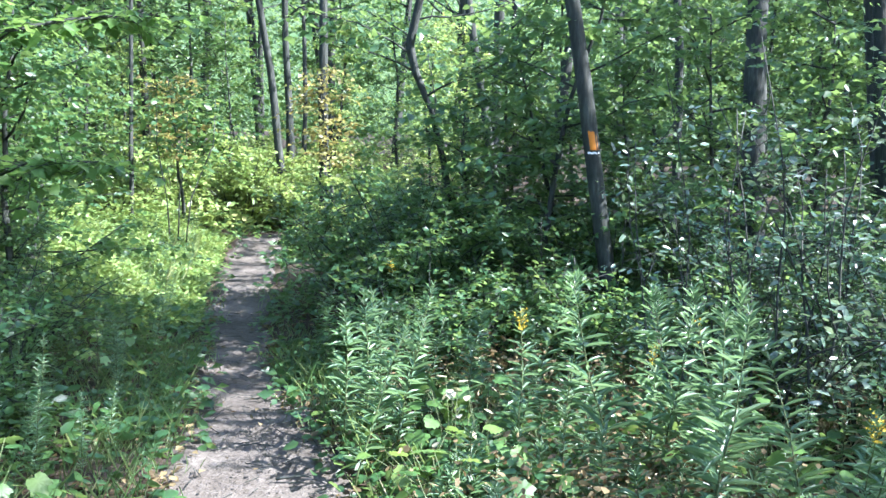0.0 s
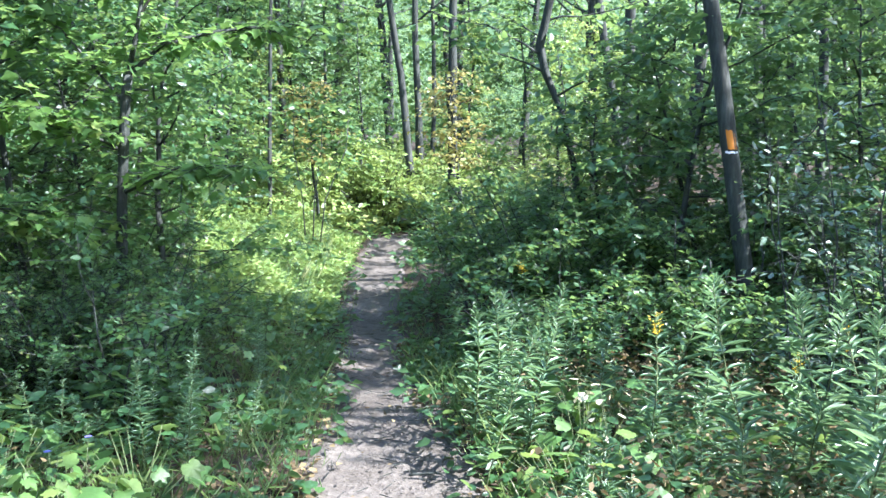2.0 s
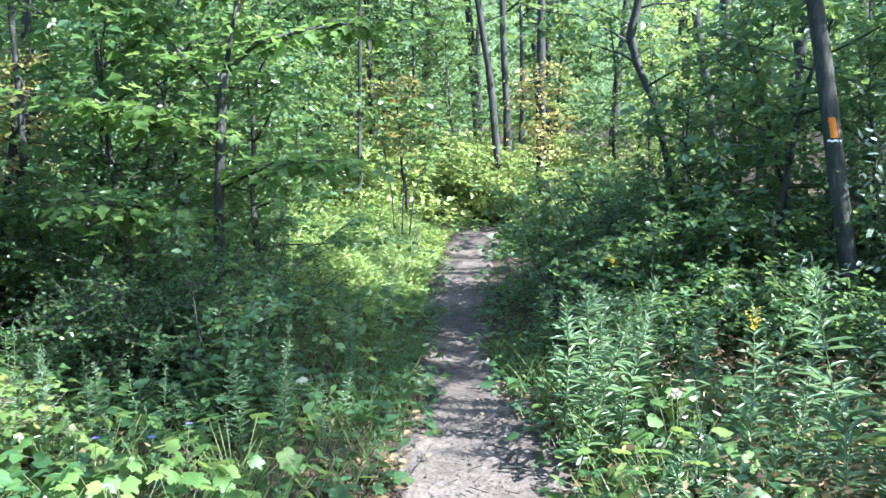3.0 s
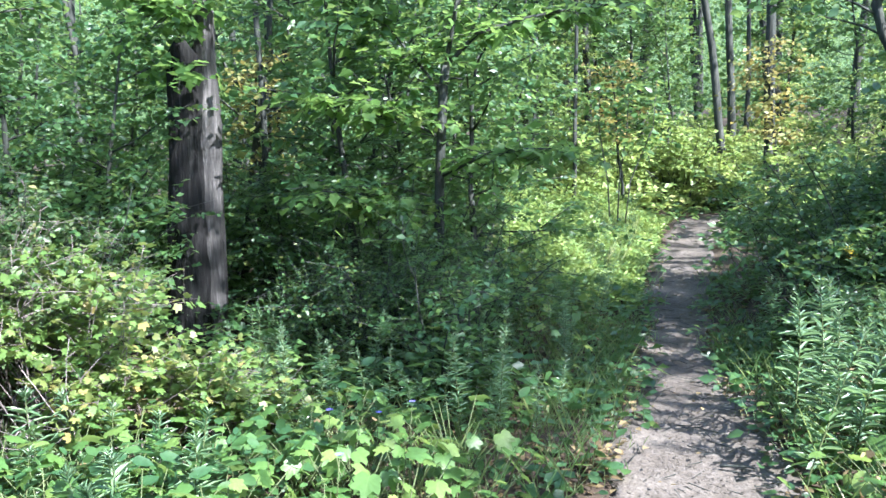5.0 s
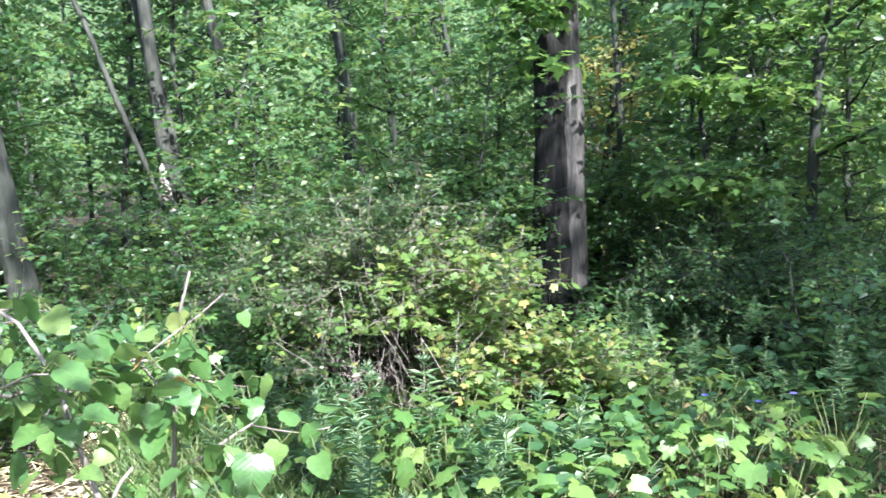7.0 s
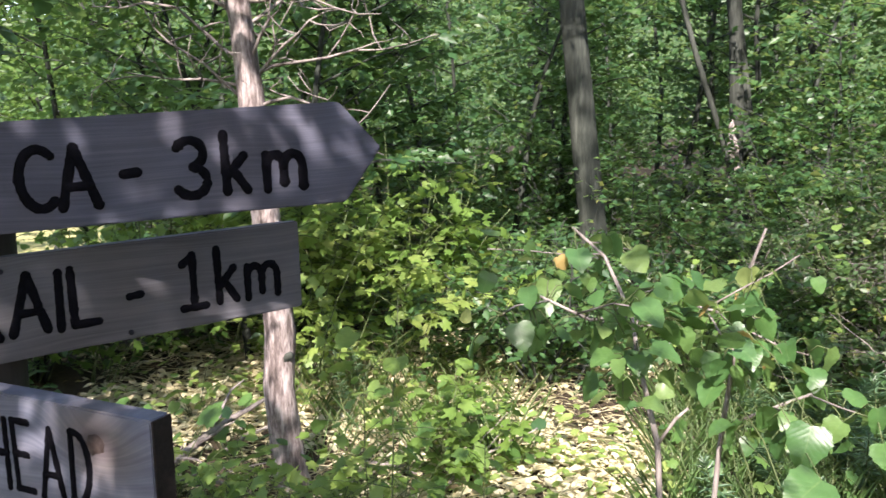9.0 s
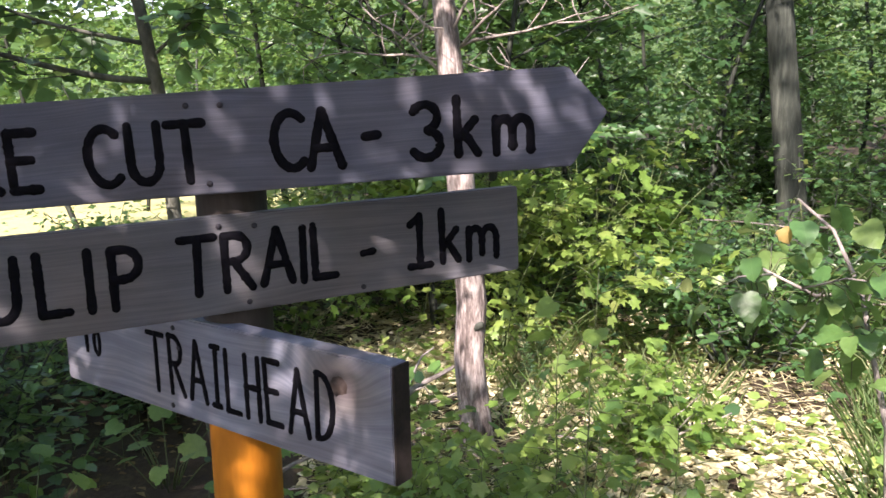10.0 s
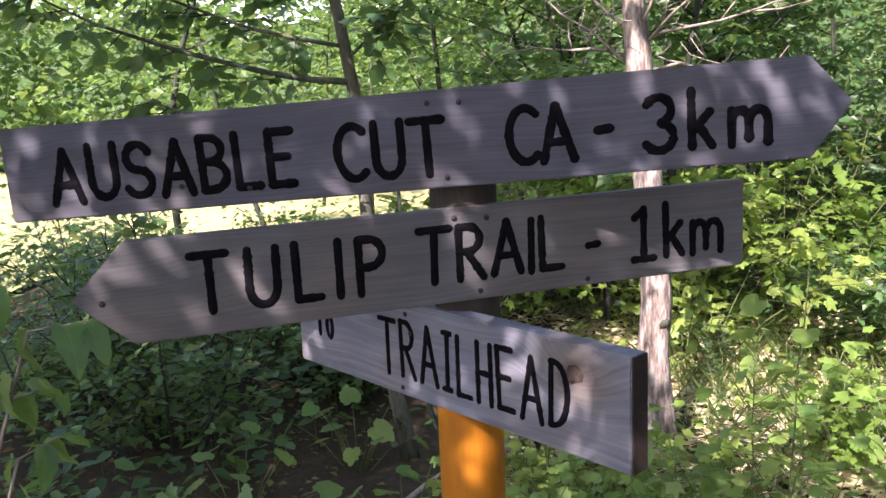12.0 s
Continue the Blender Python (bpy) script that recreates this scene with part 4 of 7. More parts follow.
tall_tree(2.3, -3.7, 0.08, (-0.05, 0.05), "unseen low-crowned tree added to shade the wood floor", 72, M_BARK, crown_at=4.6, radius=2.0, clumps=680, size=0.12, twiggy=False)

# more trees out of view, added up-sun of the spots that need shade
tall_tree(1.3, -4.7, 0.06, (-0.1, 0.15), "unseen small tree behind the trail, dense crown added for shade", 86, M_BARK, crown_at=4.2, radius=1.6, clumps=520, size=0.1, twiggy=False, deep=0.7, open_sky=False)
tall_tree(-0.2, -6.2, 0.07, (0.0, 0.0), "unseen small tree behind the trail, dense crown added for shade", 88, M_BARK, crown_at=4.5, radius=1.9, clumps=520, size=0.1, twiggy=False, deep=0.8, open_sky=False)
tall_tree(5.8, 2.3, 0.07, (0.0, 0.0), "unseen tall thin tree, dense crown added for shade", 89, M_BARK, crown_at=5.2, radius=1.3, clumps=320, size=0.11, twiggy=False)
tall_tree(0.9, -3.3, 0.04, (-0.25, 0.25), "unseen small leafy tree behind the trail, added for shade", 90, M_BARK, crown_at=3.1, radius=1.0, clumps=560, size=0.07, twiggy=False, deep=0.6, open_sky=False)
tall_tree(6.8, 6.0, 0.1, (-0.03, 0.0), "unseen tall tree, spreading crown added for shade", 87, M_BARK, crown_at=7.2, radius=2.3, clumps=420, twiggy=False)
tall_tree(4.9, 3.7, 0.09, (-0.05, 0.0), "unseen tall tree, spreading crown added for shade", 79, M_BARK, crown_at=8.0, radius=2.1, clumps=300, twiggy=False)
tall_tree(0.9, 0.5, 0.1, (0.0, 0.0), "unseen tall tree beside the trail, high crown added for shade", 81, M_BARK, crown_at=9.5, radius=2.2, clumps=280, size=0.13, twiggy=False)
tall_tree(1.0, 2.0, 0.06, (0.0, 0.02), "unseen tall thin tree added to shade the brambles", 80, M_BARK, crown_at=7.0, radius=1.3, clumps=150, size=0.11, twiggy=False)
tall_tree(3.4, 4.1, 0.08, (-0.05, 0.0), "unseen tall tree added to shade the trailside bushes", 73, M_BARK, crown_at=7.0, radius=2.2, clumps=330, twiggy=False)

# the rest of the wood: round and behind where one walks, and far off between the trunks
rng = np.random.default_rng(77)
SIGN_AT = np.array((-1.744, -0.993))
count = 0
for gx in np.arange(-20, 20, 3.4):
    for gy in np.arange(-12, 26, 3.4):
        x, y = gx + rng.uniform(-1.2, 1.2), gy + rng.uniform(-1.2, 1.2)
        b = math.degrees(math.atan2(-(x - EYE_XY[0]), y - EYE_XY[1]))
        d = math.hypot(x - EYE_XY[0], y - EYE_XY[1])
        seen = -33 < b < 142
        if (seen and d < 15) or d < 2.2 or trail_gap(x, y) < 0.8 or (x < -5.5 and y < -2.5) or (0 < x < 8 and -1.8 < y < 0.8):
            continue
        # trees out of view are added with denser crowns to dapple the sunlight
        tall_tree(x, y, rng.uniform(0.06, 0.13), (rng.normal(0, 0.04), rng.normal(0, 0.04)), "tall forest tree with a leafy crown", 300 + count, M_DARKBARK if count % 3 == 0 else M_BARK,
                  crown_at=rng.uniform(5.8, 8.0), radius=2.5, clumps=80 if seen else 200, twiggy=bool(seen and d < 20))
        count += 1

# ---- undergrowth ----


def sapling_tree(seed, tall=4.6, spread=1.25, leaf=0.095, shape=DIAMOND, mat=None, limbs=26, per=8, low=0.12):
    """An understory tree, leafy nearly to the ground, in flat sprays."""
    rng = np.random.default_rng(seed)
    t = thing("understory_tree", (0, 0, 0), "leafy green understory sapling in the woods", "sapling", "understory saplings")
    line = bend(rng, (0, 0, -0.05), (0, 0, 1), tall, 10, 0.07, 0.05)
    wood = [tube(line, np.linspace(0.034, 0.006, 11), 6)]
    a, b = [], []
    for k in range(limbs):
        u = low + (1 - low) * (k + rng.random()) / limbs
        c = along_line(line, np.array([min(u, 0.99)]))[0]
        g = k * 2.4 + rng.uniform(-0.5, 0.5)
        p = bend(rng, c, (math.cos(g), math.sin(g), 0.35), spread * rng.uniform(0.6, 1.1) * (1.15 - 0.7 * u), 4, 0.14, -0.02)
        wood.append(tube(p, np.linspace(0.011, 0.003, 5), 3))
        n = 14
        q = along_line(p, rng.uniform(0.15, 1, n))
        dd = rng.normal(0, 1, (n, 3)) * np.array([1, 1, 0.25]) + (p[-1] - p[0]) * 0.5
        a.append(q)
        b.append(q + unit(dd) * rng.uniform(0.2, 0.45, (n, 1)))
    a, b = np.concatenate(a), np.concatenate(b)
    piece("trunk", join(wood), M_DARKBARK, t, smooth=True)
    fine("twig_spray", twigs(a[::5], b[::5], 0.003, 0.0015), M_DARKBARK, t)
    fine("crown", leaves_on(rng, a, b, per, leaf, 0.7, shape, 0.7), mat or M_UNDER, t)
    return t


def shrub(seed, tall=1.5, spread=0.8, stems=12, leaf=0.07, shape=OVATE, mat=None, name="shrub", label="", low=0.3, per=6, twig_n=9, group="woodland shrubs", bark=None, ratio=0.62, stem_r=0.009, out_most=0.75):
    rng = np.random.default_rng(seed)
    t = thing(name, (0, 0, 0), label or "dense green woodland shrub", "shrub", group)
    a, b = [], []
    for k in range(stems):
        wood = []
        g = k * 2.4 + rng.uniform(-0.4, 0.4)
        r0 = spread * 0.25 * rng.random()
        out = rng.uniform(0.1, out_most)
        p = bend(rng, (r0 * math.cos(g), r0 * math.sin(g), -0.04), (out * math.cos(g), out * math.sin(g), 1), tall * rng.uniform(0.7, 1.1), 7, 0.11, -0.03)
        wood.append(tube(p, np.linspace(stem_r, stem_r * 0.3, 8), 4))
        for _ in range(4):
            c = along_line(p, np.array([rng.uniform(low, 0.95)]))[0]
            s = bend(rng, c, rng.normal(0, 1, 3) * np.array([1, 1, 0.4]) + np.array([0, 0, 0.3]), spread * rng.uniform(0.35, 0.7), 4, 0.16)
            wood.append(tube(s, np.linspace(stem_r * 0.5, 0.002, 5), 3))
            q = along_line(s, rng.uniform(0.1, 1, twig_n))
            a.append(q)
            b.append(q + unit(rng.normal(0, 1, (twig_n, 3)) * np.array([1, 1, 0.5]) + np.array([0, 0, 0.15])) * rng.uniform(0.12, 0.3, (twig_n, 1)))
        piece("stem", join(wood), bark or M_BARK, t, smooth=True)
    a, b = np.concatenate(a), np.concatenate(b)
    fine("twig_spray", twigs(a[::2], b[::2], 0.0025, 0.0012), bark or M_BARK, t)
    fine("leaves", leaves_on(rng, a, b, per, leaf, ratio, shape, 0.5), mat or M_UNDER, t)
    return t


def goldenrod(seed, tall=1.0, flower=False, leaf=0.092):
    """A tall leafy herb: one stem, narrow leaves in a spiral, thickest at the tip."""
    rng = np.random.default_rng(seed)
    t = thing("goldenrod", (0, 0, 0), "tall goldenrod in yellow flower beside the trail" if flower else "tall narrow-leaved goldenrod stalk not yet in flower", "plant", "goldenrods by the trail")
    line = bend(rng, (0, 0, -0.03), (rng.normal(0, 0.1), rng.normal(0, 0.1), 1), tall, 8, 0.05, 0.03)
    piece("stem", tube(line, np.linspace(0.0045, 0.0016, 9), 5), M_STEM, t, smooth=True)
    n = 84
    u = np.sort(np.concatenate([rng.uniform(0.16, 0.97, n - 9), np.linspace(0.93, 1, 9)]))
    g = np.arange(n) * 2.4 + rng.normal(0, 0.3, n)
    pos = along_line(line, np.minimum(u, 0.999))
    up = 0.45 + 0.9 * smooth((u - 0.82) / 0.18)
    d = np.stack([np.cos(g), np.sin(g), up + rng.normal(0, 0.2, n)], 1)
    nrm = np.stack([-np.cos(g) * up, -np.sin(g) * up, np.ones(n)], 1)
    ln = leaf * np.interp(u, [0.18, 0.45, 0.8, 1.0], [0.75, 1.1, 0.85, 0.36]) * rng.uniform(0.8, 1.2, n)
    fine("leaves", blades(pos, d, nrm, ln, ln * 0.17, ARCHED), M_GOLDENROD, t)
    if flower:
        a = along_line(line, rng.uniform(0.86, 0.999, 18))
        g = rng.uniform(0, 6.28, 18)
        b = a + np.stack([np.cos(g) * 0.05, np.sin(g) * 0.05, np.full(18, 0.03)], 1) * rng.uniform(0.4, 1, (18, 1))
        fine("flower_plume", leaves_on(rng, a, b, 6, 0.009, 0.9, DIAMOND, 1.0), M_FLOWER, t, "yellow flower plume")
    return t


def broad_plant(seed, n=15, leaf=0.092, shape=VINE_LEAF, mat=None, tall=0.34, spread=0.30, label="low plant with broad bright green lobed leaves", group="broad-leaved ground plants"):
    """A ground plant whose broad leaves each stand on a stalk of their own."""
    rng = np.random.default_rng(seed)
    t = thing("broadleaf_plant", (0, 0, 0), label, "plant", group)
    stalks = []
    me = [mesh_of("leaf", shape[0] * np.array([1, 1, k]) + np.array([0, 0, 0]), shape[1], mat or M_BROAD) for k in (0.6, 1.3)]
    for k in range(n):
        g = k * 2.4 + rng.uniform(-0.4, 0.4)
        r = spread * math.sqrt((k + 0.5) / n)
        tip = np.array([r * math.cos(g), r * math.sin(g), tall * rng.uniform(0.5, 1.1) * (1.1 - 0.4 * r / spread)])
        p = np.array([(0.1 * tip[0], 0.1 * tip[1], -0.03), (0.55 * tip[0], 0.55 * tip[1], tip[2] * 0.6), tip])
        stalks.append(tube(p, [0.003, 0.0022, 0.0016], 4))
        ob = new("leaf", me[k % 2])
        size = leaf * rng.uniform(0.65, 1.15)
        ob.matrix_world = pose(*tip, 0, 0, math.degrees(g) + rng.uniform(-50, 50)) @ pose(0, 0, 0, rng.normal(0, 20), 22 + rng.normal(0, 20), 0) @ Matrix.Diagonal((size, size, size, 1))
        ob.parent = t
    fine("stalk", join(stalks), M_STEM, t, smooth=True)
    return t


def scatter(protos, places, rng, lo=0.85, hi=1.15, sink=0.0, tilt=4):
    """Stand copies of the kinds at the places; the first ones are the originals."""
    used = set()
    for k, (x, y) in enumerate(places):
        j = int(rng.integers(len(protos)))
        s = rng.uniform(lo, hi)
        m = pose(x, y, float(height(x, y)) - sink, rng.normal(0, tilt), rng.normal(0, tilt), rng.uniform(0, 360)) @ Matrix.Diagonal((s, s, s, 1))
        if j not in used:
            used.add(j)
            protos[j].matrix_world = m
            protos[j].matrix_basis = m
        else:
            keep = protos[j].matrix_basis.copy()
            protos[j].matrix_basis = Matrix()
            copy_thing(protos[j], m)
            protos[j].matrix_basis = keep
    for j, p in enumerate(protos):
        if j not in used:
            for o in (*p.children_recursive, p):
                bpy.data.objects.remove(o)


def sector(rng, n, b0, b1, d0, d1, gap=0.25, apart=0.2, avoid=()):
    """Places spread over a stretch of bearings and distances, off the trail."""
    out, tries = [], 0
    while len(out) < n and tries < n * 30:
        tries += 1
        d = math.sqrt(rng.uniform(d0 * d0, d1 * d1))
        x, y = spot(rng.uniform(b0, b1), d)
        if trail_gap(x, y) < gap or math.hypot(x - SIGN_AT[0], y - SIGN_AT[1]) < 0.3:
            continue
        if any((x - ax) ** 2 + (y - ay) ** 2 < ar * ar for ax, ay, ar in avoid) or any((x - px) ** 2 + (y - py) ** 2 < apart * apart for px, py in out):
            continue
        out.append((x, y))
    return out


R = np.random.default_rng(2024)
GLADE = [(-4.3, 9.6, 2.3)]
GLADE_SUN = GLADE + [(-3.3, 9.0, 2.2), (-1.5, 9.3, 2.2), (0.5, 9.1, 2.2), (2.5, 8.8, 2.1), (4.5, 8.5, 2.0), (-1.5, 11.0, 1.6), (0.5, 11.0, 1.6), (-3.3, 7.2, 1.2), (6.2, 8.3, 1.8), (2.5, 10.8, 1.6), (-3.3, 14.0, 2.0), (-1.2, 13.6, 1.8), (0.8, 13.3, 1.6), (-4.0, 15.9, 2.4), (-1.6, 15.6, 1.7), (0.4, 15.4, 1.7), (2.4, 15.1, 1.6)]

# leafy understory between and behind the trunks
under = [sapling_tree(500 + k, tall=3.6 + 0.45 * k, spread=1.1 + 0.1 * k, leaf=0.068 + 0.004 * k) for k in range(5)]
places = sector(R, 26, -34, 13, 9.0, 19, 0.9, 1.0, GLADE_SUN) + sector(R, 48, 16, 98, 8.0, 17, 0.9, 1.0, GLADE_SUN + [(*spot(44, 6.5), 1.2), (*spot(71, 8.3), 1.0)]) + sector(R, 4, 100, 108, 8, 12, 0.9, 1.2)
places += sector(R, 14, -32, 100, 18, 23, 0.9, 1.6) + sector(R, 9, 13, 31, 15.5, 19, 0.9, 1.2)
scatter(under, places, R, 0.8, 1.45)
back = [sapling_tree(570 + k, 3.6, 1.2, 0.085, MAPLE, M_BROAD_FAR, 20, 5, 0.2) for k in range(2)]
scatter(back, [spot(103, 6.2), spot(107, 8.0), spot(111, 6.8), spot(113.5, 9.0), spot(117, 10.5), spot(124, 9.5), spot(130, 8.0), spot(98, 7.5), spot(120, 12.5)], R, 0.8, 1.15)
turning = [sapling_tree(590, 2.4, 0.8, 0.07, DIAMOND, M_TURNING, 12, 5, 0.45)]
scatter(turning, [spot(7.4, 12.4), spot(17.2, 13.4), spot(41, 9.0)], R, 0.8, 1.1)
maples = [sapling_tree(540 + k, tall=3.2, spread=1.25, leaf=0.105, shape=MAPLE, limbs=18, per=5, low=0.3) for k in range(2)]
scatter(maples, [spot(34, 6.8), spot(-5, 7.2), spot(85, 7.6), spot(93, 7.0), spot(-8.5, 7.9), spot(99, 5.6), spot(66, 8.0), spot(89.5, 6.6), spot(96, 6.4), spot(102.5, 5.4), spot(105.5, 6.2)], R, 0.85, 1.1)

mid = [sapling_tree(580 + k, 2.5 + 0.3 * k, 1.0, 0.066, DIAMOND, M_UNDER, 22, 8, 0.08) for k in range(2)]
CLEAR = [(*spot(-19.3, 8.4), 1.1), (*spot(78.5, 6.2), 1.5), (*spot(78, 5.9), 0.9), (*spot(71, 7.8), 1.1), (*spot(-11.6, 6.0), 1.0)]
places = sector(R, 7, -30, 0, 7.0, 9.0, 0.9, 0.9, CLEAR) + sector(R, 5, 48, 82, 6.2, 8.0, 0.8, 1.2, CLEAR) + [spot(-4.5, 8.0), spot(-16.5, 7.4), spot(36, 7.4), spot(31, 7.7), spot(51, 7.6), spot(57, 6.7), spot(27.0, 7.4), spot(28.5, 8.4), spot(26.5, 9.6)]
scatter(mid, places, R, 0.75, 1.2)

# shrubs
BIG_TRUNK = (*spot(44.5, 5.6), 1.6)
dark = [shrub(600 + k, 1.5, 0.85, 11, 0.06, DIAMOND, M_UNDER, per=9) for k in range(3)]
places = sector(R, 12, -30, 6, 6.9, 9.0, 0.75, 0.75, CLEAR) + sector(R, 12, 30, 54, 6.4, 9.0, 0.9, 0.8, GLADE + [BIG_TRUNK]) + sector(R, 9, 52, 82, 6.0, 8.4, 0.5, 0.9, CLEAR) + sector(R, 5, 84, 106, 7.4, 9.5, 0.5, 1.2)
scatter(dark, places, R, 0.8, 1.15)
edge = [shrub(606 + k, 0.85, 0.7, 10, 0.055, DIAMOND, M_UNDER, "trailside_shrub", "low green shrub crowding the trail's edge", 0.12, 8, 8, "trailside shrubs") for k in range(2)]
scatter(edge, [(-0.55, 6.5), (-0.5, 7.4), (-0.85, 8.4), (-1.2, 9.6), (-1.2, 11.2), (-0.2, 8.8), (-0.5, 10.2)], R, 0.8, 1.1)
# sunlight on these shrubs and saplings is put into their leaf colour
bright = [shrub(620 + k, 1.15, 0.8, 10, 0.08, DIAMOND, M_SUNLIT_LEAF, "sunny_shrub", "shrub at the bend of the trail, sunlight in its colour", 0.15, 7, 9, "sunny shrubs") for k in range(2)]
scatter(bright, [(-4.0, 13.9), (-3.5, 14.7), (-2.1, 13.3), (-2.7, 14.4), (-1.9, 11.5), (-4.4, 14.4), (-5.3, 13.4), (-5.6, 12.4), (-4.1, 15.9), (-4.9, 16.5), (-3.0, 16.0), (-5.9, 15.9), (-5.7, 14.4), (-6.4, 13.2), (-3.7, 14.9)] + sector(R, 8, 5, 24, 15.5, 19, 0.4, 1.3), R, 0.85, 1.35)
sunlit = [sapling_tree(560, 3.4, 1.0, 0.075, DIAMOND, M_SUNLIT_LEAF, 20, 7, 0.3)]
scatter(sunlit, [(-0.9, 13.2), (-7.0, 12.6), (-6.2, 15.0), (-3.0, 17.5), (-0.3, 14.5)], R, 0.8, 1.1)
low = [shrub(610 + k, 0.75, 0.55, 9, 0.055, DIAMOND, M_UNDER, "low_shrub", "low leafy green woodland shrub", 0.2, 6, 8, "low shrubs") for k in range(2)]
places = sector(R, 10, -20, 6, 5.7, 6.9, 0.5, 0.5) + sector(R, 8, 28, 40, 4.8, 6.2, 0.5, 0.5, [BIG_TRUNK]) + sector(R, 8, 66, 84, 4.6, 6.2, 0.5, 0.6) + sector(R, 3, 112, 138, 3.6, 5.0, 0.5, 0.9) + sector(R, 9, 115, 140, 4.6, 7.6, 0.5, 0.7)
scatter(low, places, R, 0.75, 1.2)
glossy = [shrub(630 + k, 1.75, 0.6, 8, 0.058, OVATE, M_GLOSSY, "glossy_shrub", "glossy-leaved shrub glinting in the sun", 0.25, 6, 7, "glossy shrubs", None, 0.5, 0.009, 0.4) for k in range(2)]
scatter(glossy, sector(R, 8, -30, -19, 5.0, 6.6, 0.5, 0.6) + [spot(-18.5, 5.4), spot(-27.5, 5.0)], R, 0.6, 0.95)
# tall shrubs whose white sun glints are painted into the leaves
glinting = [shrub(640 + k, 2.15, 0.6, 7, 0.058, OVATE, M_GLINT, "silvery_shrub", "tall shrub, sun glints painted white into its leaf colour", 0.25, 4, 5, "silvery shrubs", None, 0.5, 0.009, 0.28) for k in range(2)]
scatter(glinting, [spot(-15.9, 4.7), spot(-21.8, 4.9), spot(-25.5, 5.0)], R, 0.86, 1.02)
thick = [shrub(650 + k, 1.55, 0.6, 26, 0.045, DIAMOND, M_THICKET, "bramble_thicket", "tangled bramble thicket with bare grey stems below", 0.55, 7, 7, "bramble thickets", M_DEADWOOD, 0.7, 0.0065) for k in range(2)]
scatter(thick, [spot(54, 5.0), spot(57.5, 4.9), spot(61, 5.1), spot(66, 5.8)], R, 0.62, 0.88)
dim = [shrub(670, 0.95, 0.7, 24, 0.036, DIAMOND, M_UNDER, "dense_bush", "dense dark bush with many thin bare stems", 0.4, 6, 7, "dense bushes", M_BARK, 0.7, 0.006)]
scatter(dim, [spot(29.0, 5.7), spot(32, 5.4), spot(34.8, 5.7), spot(31, 6.5), spot(36.0, 6.6)], R, 0.95, 1.1)
vine = [shrub(680 + k, 1.5, 0.7, 9, 0.072, VINE_LEAF, M_VINE, "vine_bush", "sunlit yellow-green vine with turning leaves", 0.62, 4, 6, "sunlit vines", M_DEADWOOD, 0.95, 0.006) for k in range(2)]
scatter(vine, [spot(51.0, 4.5), spot(54.0, 4.5)], R, 0.6, 0.7)
low_vine = [shrub(690, 1.0, 0.65, 9, 0.072, VINE_LEAF, M_VINE, "vine_bush", "low sunlit vine with yellow and orange leaves", 0.55, 4, 6, "sunlit vines", M_DEADWOOD, 0.95, 0.005)]
scatter(low_vine, [spot(46.8, 4.4), spot(43.6, 4.5), spot(48.5, 4.2)], R, 0.56, 0.66)

# tall herbs along the trail
rods = [goldenrod(700 + k, 0.82 + 0.07 * k) for k in range(5)]
places = sector(R, 34, -27, 6, 3.0, 5.0, 0.35, 0.2) + sector(R, 44, -12, 10, 4.6, 7.5, 0.22, 0.2) + sector(R, 50, 25, 42, 3.9, 5.4, 0.4, 0.16)
places += sector(R, 4, 84, 98, 3.8, 5.0, 0.2, 0.3) + sector(R, 60, 15, 30, 7.2, 12.0, 0.25, 0.25)
places += sector(R, 34, 16.5, 28, 3.9, 7.4, 0.3, 0.2)
scatter(rods, places, R, 0.38, 0.7, tilt=6)
stately = [goldenrod(710 + k, 0.98, False, 0.125) for k in range(3)]
places = [spot(b, d) for b, d in ((-4.6, 4.2), (-12.6, 3.6), (-13.4, 3.75), (-15.6, 3.6), (-16.4, 3.5), (-17.2, 3.7), (-14.6, 3.9), (-18.5, 3.4), (-19.5, 3.8), (-17.8, 3.2), (-23.5, 3.3))]
scatter(stately, places, R, 0.98, 1.12, tilt=4)
slim = [goldenrod(716 + k, 0.76, False, 0.11) for k in range(2)]
scatter(slim, [spot(b, d) for b, d in ((4.8, 4.5), (4.2, 4.7), (3.4, 4.4), (5.6, 4.8), (2.4, 5.0), (6.3, 4.4), (1.2, 4.9), (-1.4, 4.6), (3.0, 4.1), (-8.4, 4.3), (5.4, 3.9))], R, 0.85, 1.08, tilt=5)
short = [goldenrod(730 + k, 0.5, False, 0.1) for k in range(2)]
scatter(short, sector(R, 30, 50, 70, 2.5, 4.1, 0.2, 0.2) + sector(R, 6, 44, 50, 2.8, 3.7, 0.2, 0.25) + sector(R, 26, -24, 2, 2.7, 3.6, 0.15, 0.18) + sector(R, 10, 60, 68, 3.4, 4.2, 0.2, 0.16), R, 0.6, 1.05, tilt=9)
bloom = [goldenrod(720, 0.85, True), goldenrod(721, 0.75, True)]
scatter(bloom, [spot(-12.5, 4.4), spot(-15.2, 4.5), spot(-24.8, 3.0), spot(-26.5, 3.1), spot(-5, 3.9), spot(2.6, 6.0)], R, 0.9, 1.05)

# broad-leaved plants close to the trail
broad = [broad_plant(740 + k) for k in range(3)]
places = sector(R, 16, 24, 34, 2.6, 3.7, 0.2, 0.24) + sector(R, 42, 33, 54, 2.5, 4.0, 0.3, 0.24) + sector(R, 8, 54, 72, 2.4, 3.6, 0.3, 0.4)
scatter(broad, places, R, 0.8, 1.15)
